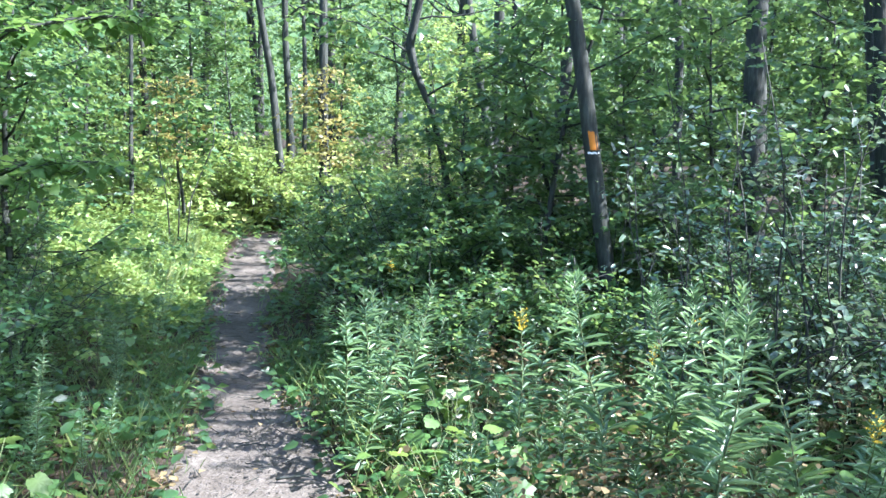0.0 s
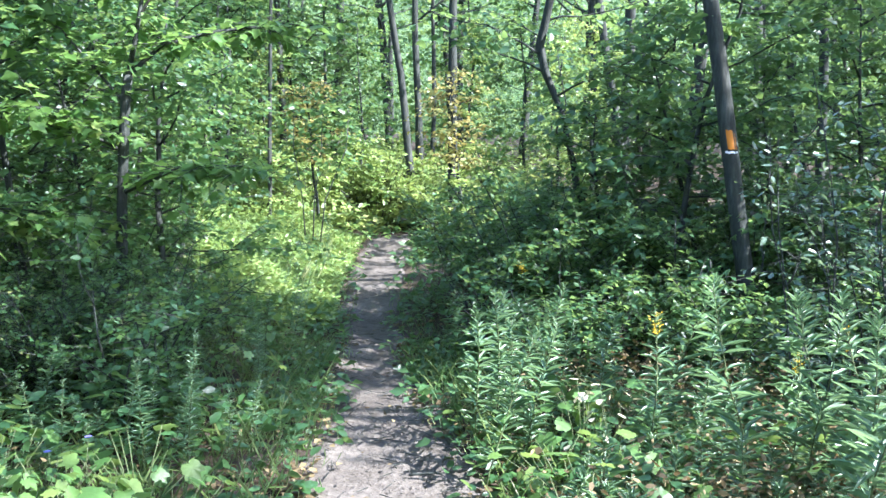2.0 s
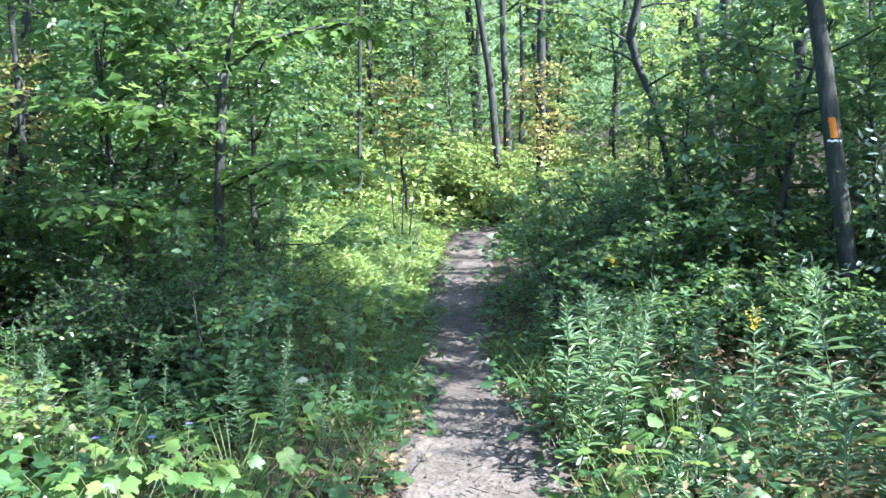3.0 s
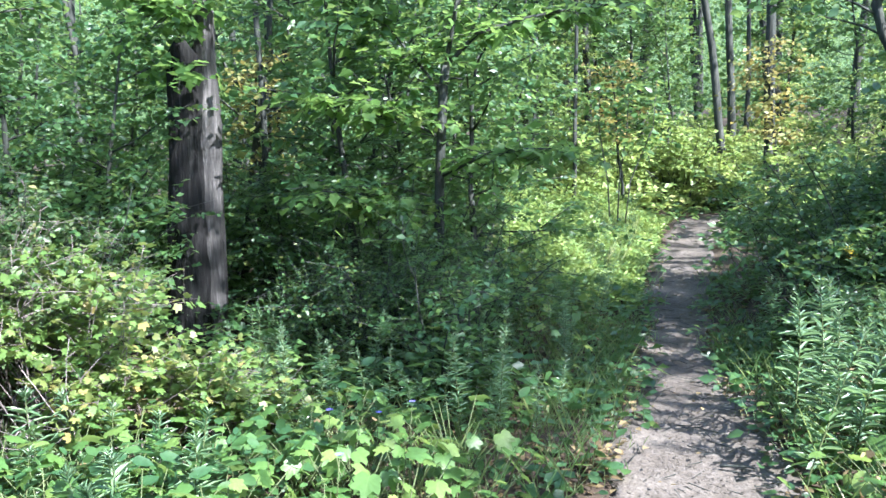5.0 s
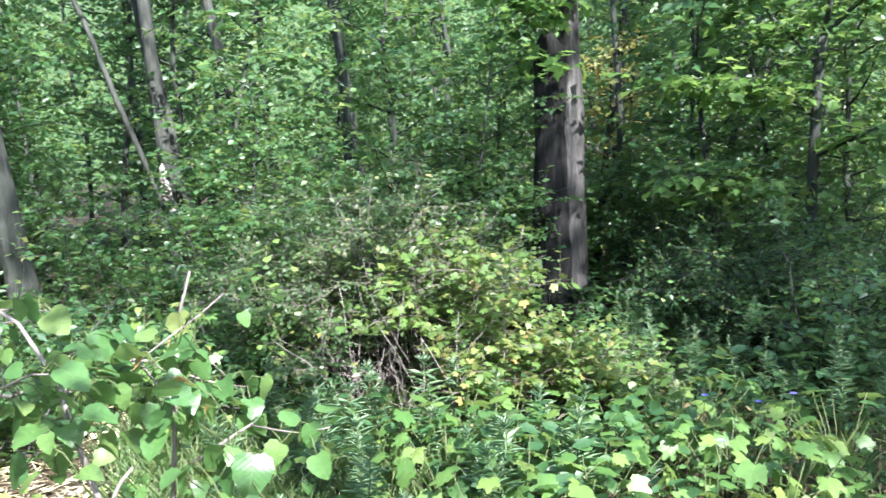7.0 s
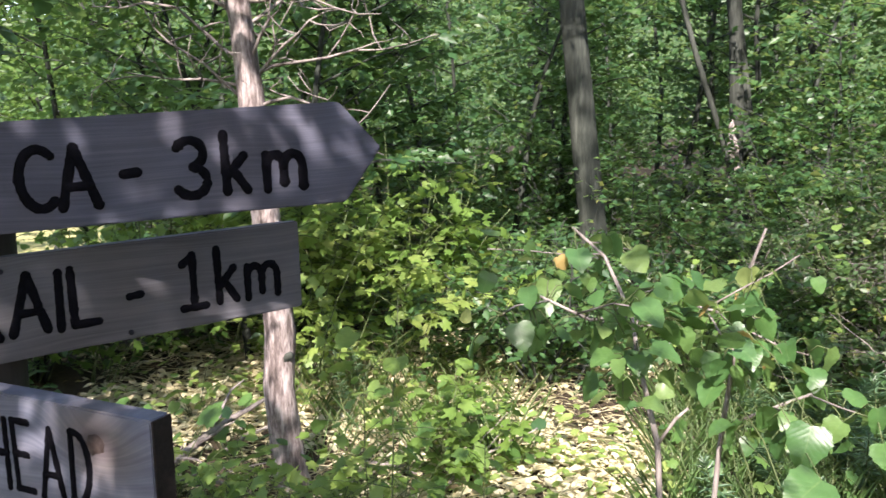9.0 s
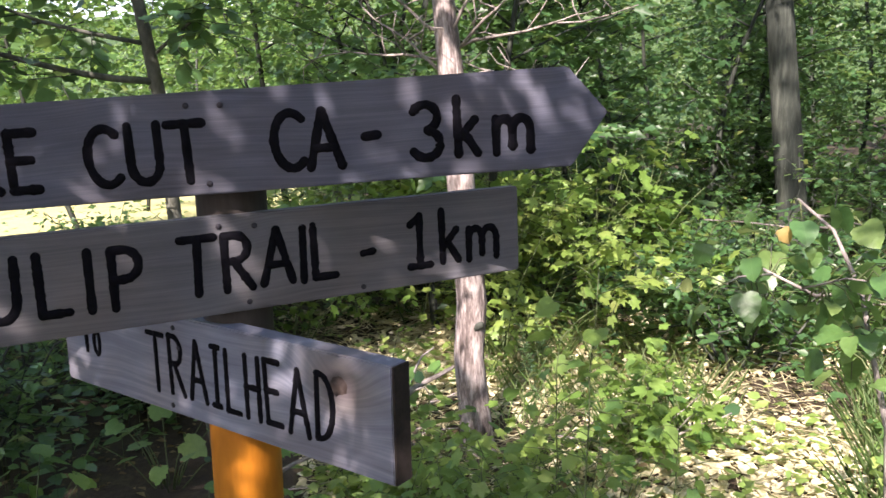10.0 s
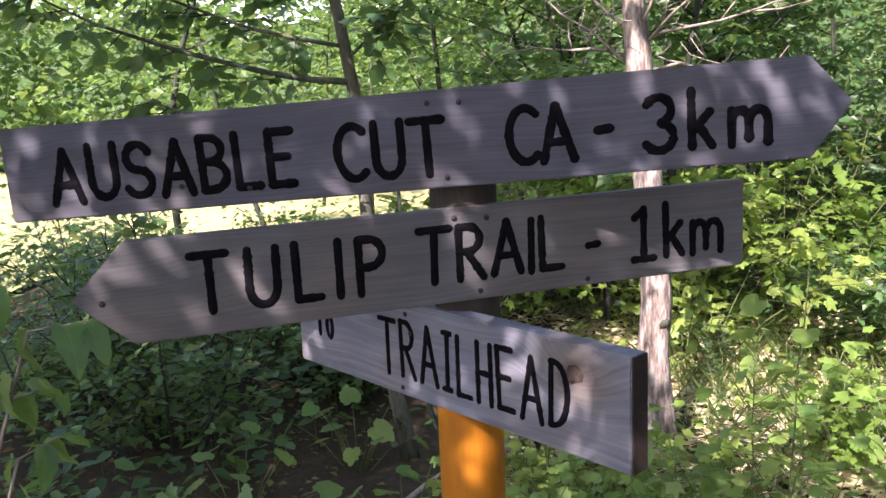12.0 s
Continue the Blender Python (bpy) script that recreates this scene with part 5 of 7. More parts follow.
small_broad = [broad_plant(750 + k, 12, 0.085, TOOTHED, M_BROAD, 0.3, 0.26, "leafy green woodland ground plant", "leafy ground plants") for k in range(2)]
places = sector(R, 26, -27, 8, 2.9, 4.6, 0.2, 0.25) + sector(R, 8, 84, 112, 2.2, 4.6, 0.2, 0.3) + sector(R, 3, 112, 136, 2.2, 3.6, 0.2, 0.45)
scatter(small_broad, places, R, 0.8, 1.4)


withered = [broad_plant(760 + k, 16, 0.032, LANCE, M_DRY, 0.28, 0.22, "withered plant with pale dry curled leaves", "withered plants") for k in range(2)]
scatter(withered, [spot(1.5, 3.3), spot(-3, 3.5), spot(-6.5, 3.6), spot(-7.5, 4.0), spot(-12.5, 4.2), spot(-9, 3.2), spot(-5, 3.0), spot(-17, 3.7), spot(-21, 4.2), spot(-14, 3.0), spot(-0.5, 3.7), spot(-10.5, 3.1), spot(-12, 3.3), spot(-20, 3.2), spot(-15, 4.6), spot(35, 4.0), spot(52, 3.8), spot(92, 2.7), spot(97, 3.0)], R, 0.9, 1.3)


pale_leaved = [broad_plant(770, 9, 0.055, OVATE, M_STRAW, 0.55, 0.2, "plant with large bleached pale leaves beside the trail", "pale-leaved plants")]
scatter(pale_leaved, [spot(-1.0, 4.1), spot(-3.0, 4.2)], R, 0.9, 1.05)


def cane_tangle(b, d, seed):
    """Bare bleached bramble canes, leaning every way."""
    rng = np.random.default_rng(seed)
    x, y = spot(b, d)
    t = thing("bramble_canes", (x, y, float(height(x, y))), "tangle of bare bleached bramble canes", "bramble", "bare bramble canes")
    for k in range(10):
        a = np.array([rng.normal(0, 0.26), rng.normal(0, 0.2), -0.03])
        ln = bend(rng, a, (rng.normal(0, 0.3), rng.normal(0, 0.3), 1), rng.uniform(0.35, 0.85), 7, 0.16, -0.02)
        r = rng.uniform(0.0022, 0.0042)
        side = bend(rng, ln[4], rng.normal(0, 1, 3) + np.array([0, 0, 0.3]), rng.uniform(0.15, 0.35), 3, 0.2)
        piece("cane", join([tube(ln, np.linspace(r, r * 0.5, 8), 5), tube(side, np.linspace(r * 0.6, r * 0.3, 4), 4)]), M_CANE if k % 2 else M_DEADWOOD, t, smooth=True)


for k, (b, d) in enumerate(((53.0, 4.25), (55.5, 4.3), (57.5, 4.2), (60.0, 4.4), (63.0, 4.6), (49.5, 4.1))):
    cane_tangle(b, d, 660 + k)


def leafy_shoot(b, d, tall, count, leaf, shape, mat, seed, label):
    """A single upright shoot, its leaves on stalks in turn to every side."""
    rng = np.random.default_rng(seed)
    x, y = spot(b, d)
    t = thing("leafy_shoot", (x, y, float(height(x, y))), label, "sapling", "leafy shoots")
    line = bend(rng, (0, 0, -0.03), (rng.normal(0, 0.12), rng.normal(0, 0.12), 1), tall, 8, 0.07, 0.03)
    piece("stem", tube(line, np.linspace(0.0036, 0.0014, 9), 6), M_STEM, t, smooth=True)
    me = [mesh_of("leaf", shape[0] * np.array([1, 1, k]), shape[1], mat) for k in (0.7, 1.5)]
    stalks = []
    count = round(count * 1.9)
    tall, leaf = (tall * 0.6, leaf * 0.8) if 2.2 < d < 3.2 and tall < 1 else (tall, leaf * 0.85)
    for k in range(count):
        c = along_line(line, np.array([0.3 + 0.69 * (k + rng.random() * 0.6) / count]))[0]
        g = k * 2.4 + rng.normal(0, 0.4)
        reach = rng.uniform(0.05, 0.2) * (1.25 - 0.7 * k / count)
        tip = c + np.array([math.cos(g) * reach, math.sin(g) * reach, rng.uniform(0.0, 0.06)])
        stalks.append(tube([c, (c + tip) / 2 + np.array([0, 0, 0.008]), tip], [0.0014, 0.0012, 0.001], 4))
        size = leaf * rng.uniform(0.5, 1.1)
        ob = new("leaf", me[k % 2])
        ob.matrix_world = Matrix.Translation(tip) @ pose(0, 0, 0, 0, 0, math.degrees(g) + rng.normal(0, 15)) @ pose(0, 0, 0, rng.normal(0, 18), 16 + rng.normal(0, 22), 0) @ Matrix.Diagonal((size, size, size, 1))
        ob.parent = t
    fine("stalk", join(stalks), M_STEM, t, smooth=True)


SHOOTS = [(94.0, 2.15, 1.1, 11, 0.08, TOOTHED), (96.5, 2.6, 0.8, 12, 0.07, TOOTHED), (101.5, 2.4, 0.5, 10, 0.085, SEEDLING), (95.0, 2.5, 0.5, 10, 0.08, SEEDLING), (88.0, 2.6, 0.5, 10, 0.075, SEEDLING), (117.0, 2.5, 0.5, 9, 0.075, SEEDLING),
          (115.0, 2.2, 0.45, 9, 0.075, SEEDLING), (63.0, 4.4, 0.95, 15, 0.08, TOOTHED), (66.0, 4.6, 1.0, 16, 0.08, TOOTHED), (72.0, 4.0, 0.85, 14, 0.075, TOOTHED), (69.0, 4.2, 0.9, 14, 0.08, SEEDLING),
          (22.0, 5.2, 0.6, 11, 0.085, SEEDLING), (24.5, 5.6, 0.8, 14, 0.085, SEEDLING), (26.5, 4.9, 0.7, 12, 0.085, SEEDLING), (20.5, 6.2, 0.55, 11, 0.085, TOOTHED), (28.0, 5.4, 0.95, 15, 0.09, SEEDLING), (25.0, 6.6, 0.9, 15, 0.085, SEEDLING)]
lit_maple = [shrub(695 + k, 1.05, 0.5, 6, 0.068, SEEDLING, M_SHOOT, "maple_bush", "young maple bush, sunlight painted into its lobed leaves", 0.2, 4, 5, "young maple bushes", M_STEM, 0.95, 0.005, 0.5) for k in range(2)]
scatter(lit_maple, [spot(b, d) for b, d in ((97.8, 4.6), (100.8, 5.4), (103.8, 5.6), (107.2, 5.8), (95.0, 5.6), (112.0, 5.2), (92.0, 5.4), (116.0, 5.4), (98.6, 6.2))], R, 0.9, 1.35)
low_maple = [shrub(698, 0.45, 0.4, 6, 0.066, SEEDLING, M_SHOOT, "maple_seedling", "knee-high maple seedling with lobed leaves", 0.2, 4, 3, "maple seedlings", M_STEM, 0.95, 0.003, 0.7)]
scatter(low_maple, [spot(b, d) for b, d in ((103.9, 2.7), (106.3, 2.5), (96.8, 2.8), (108.5, 3.0), (88.0, 3.4))], R, 0.7, 1.05)
for k, (b, d, tall, count, leaf, shape) in enumerate(SHOOTS):
    leafy_shoot(b, d, tall, count, leaf, shape, M_BROAD if k % 3 else M_SHOOT, 900 + k, "upright shoot with lobed bright green leaves" if shape is SEEDLING else "upright shoot with toothed green leaves on short stalks")


def fallen_branch(b, d, yaw, length, r, seed, up=0.0):
    """A bleached dead branch lying on the wood floor."""
    rng = np.random.default_rng(seed)
    x, y = spot(b, d)
    t = thing("fallen_branch", (x, y, float(height(x, y))), "bleached dead branch lying on dry leaves", "branch", "fallen branches")
    ln = bend(rng, (0, 0, 0.02), (math.cos(yaw), math.sin(yaw), up), length, 8, 0.12)
    ln[:, 2] = np.maximum(ln[:, 2], 0.01)
    piece("branch", tube(ln, np.linspace(r, r * 0.35, 9), 7, seed, 0.08), M_CANE, t, smooth=True)
    for k in range(4):
        c = ln[2 + k]
        g = yaw + rng.choice([-0.8, 0.8])
        q = bend(rng, c, (math.cos(g), math.sin(g), 0.35), rng.uniform(0.15, 0.35), 4, 0.2)
        piece("side_twig", tube(q, np.linspace(r * 0.4, r * 0.15, 5), 5), M_CANE, t, smooth=True)


for k, row in enumerate([(112.0, 3.5, 2.0, 0.8, 0.026, 0.75), (108.5, 3.7, 0.9, 0.7, 0.014, 0.2), (105.0, 3.9, 2.6, 0.6, 0.012, 0.15), (97.0, 3.6, 1.1, 0.5, 0.009, 0.1), (91.0, 3.2, 1.9, 0.5, 0.008, 0.1), (121.0, 2.9, 2.4, 0.9, 0.012, 0.5)]):
    fallen_branch(*row[:5], 950 + k, row[5])


def blue_flower(b, d, up):
    x, y = spot(b, d)
    t = thing("blue_aster", (x, y, float(height(x, y))), "small violet-blue wildflower among broad leaves", "flower", "blue wildflowers")
    piece("stem", tube([(0, 0, -0.02), (0.01, 0, up * 0.6), (0.02, 0.01, up)], [0.002, 0.0018, 0.0014], 5), M_STEM, t, smooth=True)
    g = np.arange(12) * 0.524
    pos = np.tile(np.array([(0.02, 0.01, up)]), (12, 1))
    piece("bloom", blades(pos, np.stack([np.cos(g), np.sin(g), np.full(12, 0.3)], 1), np.tile(np.array([(0, 0, 1.0)]), (12, 1)), 0.017, 0.008, OVATE), M_BLUE, t, "violet-blue petals")


for b, d, up in ((33.2, 3.35, 0.42), (35.8, 3.0, 0.4), (31.0, 3.6, 0.38), (36.5, 3.5, 0.4)):
    blue_flower(b, d, up)


def low_leaves():
    """The mixed low green of the wood floor, small leaves past counting."""
    rng = np.random.default_rng(91)
    n = 115000
    d = np.sqrt(rng.uniform(2.0 ** 2, 15 ** 2, n)) * np.where(rng.random(n) < 0.5, 1, rng.uniform(0.35, 1, n))
    b = np.radians(rng.uniform(-36, 142, n))
    x, y = EYE_XY[0] - d * np.sin(b), EYE_XY[1] + d * np.cos(b)
    patch = np.sin(2.3 * x + 1.1 * y) + np.sin(1.7 * y - 2.6 * x + 1) + np.sin(4.1 * x) * np.sin(3.7 * y)
    gap = trail_gap(x, y)
    keep = (gap > -0.2 + 0.32 * rng.random(n)) & (patch + rng.normal(0, 0.8, n) > -0.9) & (d > 2.1)
    keep &= ~((b > 1.93) & (rng.random(n) < np.where(d < 6.5, 0.5, 0.93)))
    keep &= ~(((x + 3.6) ** 2 + (y + 0.4) ** 2 < 2.0 ** 2) & (rng.random(n) < 0.95))
    keep &= ~(((x + 4.9) ** 2 + (y + 1.5) ** 2 < 1.1 ** 2) & (rng.random(n) < 0.9))
    x, y, d, gap, patch = x[keep], y[keep], d[keep], gap[keep], patch[keep]
    top = (0.05 + 0.37 * smooth((gap + 0.05) / 0.9)) * (0.75 + 0.2 * patch)
    hollow = ((x + 4.0) / 1.1) ** 2 + ((y - 2.7) / 0.9) ** 2 < 1
    top = np.where(hollow, top * 0.35, top)
    z = height(x, y) + rng.random(len(x)) ** 0.7 * np.maximum(top, 0.06)
    g = rng.uniform(0, 6.28, len(x))
    along = np.stack([np.cos(g), np.sin(g), rng.normal(0, 0.25, len(x))], 1)
    nrm = np.array([0, 0, 1.0]) + rng.normal(0, 0.45, (len(x), 3))
    ln = rng.uniform(0.035, 0.085, len(x)) * (1 + 0.05 * d)
    pos = np.stack([x, y, z], 1)
    nearer = d < 5.0
    geo = join([blades(pos[nearer], along[nearer], nrm[nearer], ln[nearer], ln[nearer] * 0.6, OVATE), blades(pos[~nearer], along[~nearer], nrm[~nearer], ln[~nearer], ln[~nearer] * 0.62, DIAMOND)])
    tagged(piece("undergrowth_leaves", geo, M_UNDER), "low mixed green leaves covering the wood floor", "undergrowth", kind="stuff")
    pick = rng.random(len(x)) < 0.06
    tagged(piece("undergrowth_stalks", twigs(np.stack([x, y, height(x, y) - 0.02], 1)[pick], pos[pick], 0.0016, 0.001), M_STEM), "thin green stalks of low undergrowth", "undergrowth", kind="stuff")


def glade_herbs():
    """Soft herbs of the glade beside the trail, sunlight painted into their colour."""
    rng = np.random.default_rng(96)
    n = 46000
    d = np.sqrt(rng.uniform(6.6 ** 2, 13 ** 2, n))
    b = np.radians(rng.uniform(13.5, 25, n))
    x, y = EYE_XY[0] - d * np.sin(b), EYE_XY[1] + d * np.cos(b)
    gap = trail_gap(x, y)
    keep = (gap > 0.05) & (((x + 4.3) / 2.6) ** 2 + ((y - 9.7) / 3.3) ** 2 < 1)
    x, y, gap = x[keep], y[keep], gap[keep]
    top = (0.12 + 0.55 * smooth(gap / 1.2)) * (0.8 + 0.35 * np.sin(2.1 * x + 1.3 * y) * np.sin(1.9 * y))
    pos = np.stack([x, y, height(x, y) + rng.random(len(x)) ** 0.6 * top], 1)
    g = rng.uniform(0, 6.28, len(x))
    along = np.stack([np.cos(g), np.sin(g), rng.uniform(-0.1, 0.9, len(x))], 1)
    ln = rng.uniform(0.03, 0.075, len(x))
    tagged(piece("glade_herbs", blades(pos, along, np.array([0.3, 0, 1.0]) + rng.normal(0, 0.5, (len(x), 3)), ln, ln * 0.42, OVATE), M_SUNLIT_LEAF), "glade herbs, sunlight painted into their yellow-green", "undergrowth", kind="stuff")


def far_herbs():
    """Low growth on the rising ground past the bend of the trail, coloured as sunlit."""
    rng = np.random.default_rng(103)
    n = 22000
    d = np.sqrt(rng.uniform(13 ** 2, 25 ** 2, n))
    b = np.radians(rng.uniform(-2, 34, n))
    x, y = EYE_XY[0] - d * np.sin(b), EYE_XY[1] + d * np.cos(b)
    k = trail_gap(x, y) > 0.1
    x, y = x[k], y[k]
    pos = np.stack([x, y, height(x, y) + rng.random(len(x)) ** 0.7 * (0.5 + 0.35 * np.sin(1.3 * x + 0.7 * y) + 0.2 * np.sin(2.9 * x))], 1)
    g = rng.uniform(0, 6.28, len(x))
    ln = rng.uniform(0.08, 0.16, len(x))
    tagged(piece("far_herbs", blades(pos, np.stack([np.cos(g), np.sin(g), rng.uniform(-0.1, 0.8, len(x))], 1), np.array([0.3, 0, 1.0]) + rng.normal(0, 0.5, (len(x), 3)), ln, ln * 0.55, DIAMOND), M_SUNLIT_LEAF), "green growth past the trail's bend, coloured as sunlit", "undergrowth", kind="stuff")


def hillside():
    """The far wooded slope that closes the view between the trees."""
    rng = np.random.default_rng(97)
    cols, rows = 96, 12
    v, t = [], []
    for j in range(cols):
        b = -60 + 228 * j / (cols - 1)
        rise = 17 if b < 106 else 9.5
        for i in range(rows):
            d = 42 + 26 * i / (rows - 1)
            x, y = spot(b, d)
            v.append((x, y, float(height(x, y)) - 1.5 + rise * (i / (rows - 1)) ** 0.7 + rng.normal(0, 0.7)))
    for j in range(cols - 1):
        for i in range(rows - 1):
            q = j * rows + i
            t += [(q, q + 1, q + rows + 1), (q, q + rows + 1, q + rows)]
    tagged(piece("backdrop", (np.array(v), np.array(t)), M_HILL, smooth=True), "far green wooded slope behind the trees", "hillside", kind="structure")


def grass_stuff():
    rng = np.random.default_rng(92)
    xs, ys, hs = [], [], []
    for n, b0, b1, d0, d1, tall, lim in [(900, 18, 31, 6.8, 12.6, 0.4, 0.1), (3500, -24, 40, 2.9, 6.5, 0.28, 0.02), (4200, 51, 76, 2.3, 4.6, 0.28, 0.1), (500, 84, 100, 3.4, 5.2, 0.3, 0.1), (1500, 5, 22, 3.2, 7.5, 0.16, 0.0), (13000, -4, 28, 2.6, 10.0, 0.1, -0.2)]:
        d = np.sqrt(rng.uniform(d0 * d0, d1 * d1, n))
        b = np.radians(rng.uniform(b0, b1, n))
        x, y = EYE_XY[0] - d * np.sin(b), EYE_XY[1] + d * np.cos(b)
        k = (trail_gap(x, y) > lim * rng.random(n) ** 1.6) & ((lim >= 0) | (np.sin(3.3 * y) + np.sin(5.1 * y + 2 * x) + rng.normal(0, 0.6, n) > -0.2) & (trail_gap(x, y) < 0.5))
        xs.append(x[k])
        ys.append(y[k])
        hs.append(tall * rng.uniform(0.5, 1.2, k.sum()))
    x, y, h = map(np.concatenate, (xs, ys, hs))
    g = rng.uniform(0, 6.28, len(x))
    pos = np.stack([x, y, height(x, y) - 0.01], 1)
    along = np.stack([np.cos(g) * 0.5, np.sin(g) * 0.5, rng.uniform(0.5, 1.3, len(x))], 1)
    nrm = np.stack([-np.cos(g), -np.sin(g), np.full(len(x), 0.35)], 1)
    n = 5000
    d, b = np.sqrt(rng.uniform(8.6 ** 2, 13.5 ** 2, n)), np.radians(rng.uniform(15, 28, n))
    px, py = EYE_XY[0] - d * np.sin(b), EYE_XY[1] + d * np.cos(b)
    k = (trail_gap(px, py) > 0.35) & (np.sin(1.9 * px) + np.sin(2.3 * py + px) + rng.normal(0, 0.6, n) > -0.3)
    px, py = px[k], py[k]
    q = rng.uniform(0, 6.28, len(px))
    # glade blades take the grass colour with sunlight painted in
    tagged(piece("glade_grass", blades(np.stack([px, py, height(px, py) - 0.01], 1), np.stack([np.cos(q) * 0.35, np.sin(q) * 0.35, rng.uniform(0.7, 1.3, len(px))], 1), np.stack([-np.cos(q), -np.sin(q), np.full(len(px), 0.35)], 1),
                                       rng.uniform(0.2, 0.5, len(px)), 0.006, LANCE), M_SUNGRASS), "tall glade grass, coloured pale for the sun on it", "grass", kind="stuff")
    tagged(piece("grass", blades(pos, along, nrm, h, 0.005, LANCE), M_GRASS), "long green grass blades beside the trail", "grass", kind="stuff")


def litter():
    rng = np.random.default_rng(93)
    n = 24000
    d = np.sqrt(rng.uniform(1.5 ** 2, 10 ** 2, n)) * np.where(rng.random(n) < 0.4, 1, rng.uniform(0.3, 1, n))
    b = np.radians(rng.uniform(-36, 142, n))
    x, y = EYE_XY[0] - d * np.sin(b), EYE_XY[1] + d * np.cos(b)
    gap = trail_gap(x, y)
    keep = ((gap > -0.1) & (np.sin(2.7 * x + 0.6) + np.sin(3.1 * y - x) + rng.normal(0, 0.8, n) > -0.5)) | (rng.random(n) < 0.10)
    keep &= ~(((x + 4.3) ** 2 + (y + 0.1) ** 2 < 2.2 ** 2) & (rng.random(n) < 0.7))
    x, y = x[keep], y[keep]
    g = rng.uniform(0, 6.28, len(x))
    pos = np.stack([x, y, height(x, y) + rng.uniform(0.0, 0.02, len(x))], 1)
    along = np.stack([np.cos(g), np.sin(g), rng.normal(0, 0.15, len(x))], 1)
    nrm = np.array([0, 0, 1.0]) + rng.normal(0, 0.3, (len(x), 3))
    ln = rng.uniform(0.018, 0.055, len(x))
    tagged(piece("leaf_litter", blades(pos, along, nrm, ln, ln * 0.65, DIAMOND), M_DRY), "dry brown fallen leaves on the ground", "leaf litter", kind="stuff")
    # straw and dead stalks on the sunlit ground beyond the sign
    n = 5000
    d = np.sqrt(rng.uniform(2.2 ** 2, 5.6 ** 2, n))
    b = np.radians(rng.uniform(76, 112, n))
    x, y = EYE_XY[0] - d * np.sin(b), EYE_XY[1] + d * np.cos(b)
    g = rng.uniform(0, 6.28, n)
    pos = np.stack([x, y, height(x, y) + rng.uniform(0, 0.06, n)], 1)
    along = np.stack([np.cos(g), np.sin(g), rng.normal(0.1, 0.25, n)], 1)
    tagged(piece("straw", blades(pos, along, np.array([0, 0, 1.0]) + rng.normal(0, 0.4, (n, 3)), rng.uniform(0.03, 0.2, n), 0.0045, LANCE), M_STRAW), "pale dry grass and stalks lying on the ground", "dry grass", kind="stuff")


def dry_stalks():
    """Brown and straw-coloured dead stalks between the trailside herbs."""
    rng = np.random.default_rng(101)
    for n, mat, lo, hi, name, label in ((6500, M_STRAW, 0.08, 0.34, "dry_stalks", "pale dry stalks among trailside herbs"), (13000, M_DRY, 0.015, 0.05, "withered_leaves", "brown withered leaves hanging among trailside herbs")):
        d = np.sqrt(rng.uniform(2.9 ** 2, 5.6 ** 2, n))
        b = np.radians(rng.uniform(-28, 5, n))
        x, y = EYE_XY[0] - d * np.sin(b), EYE_XY[1] + d * np.cos(b)
        k = (trail_gap(x, y) > 0.1) & (np.sin(3.3 * x + 0.4) + np.sin(2.9 * y + x) + rng.normal(0, 0.5, n) > 0.1)
        x, y = x[k], y[k]
        g = rng.uniform(0, 6.28, len(x))
        up = rng.uniform(0.3, 1.4, len(x)) if mat is M_STRAW else rng.normal(-0.2, 0.4, len(x))
        z = height(x, y) + (0 if mat is M_STRAW else rng.uniform(0.02, 0.4, len(x)))
        ln = rng.uniform(lo, hi, len(x))
        tagged(piece(name, blades(np.stack([x, y, z], 1), np.stack([np.cos(g), np.sin(g), up], 1), rng.normal(0, 1, (len(x), 3)), ln, 0.006 if mat is M_STRAW else ln * 0.45, LANCE), mat), label, "dry plants", kind="stuff")


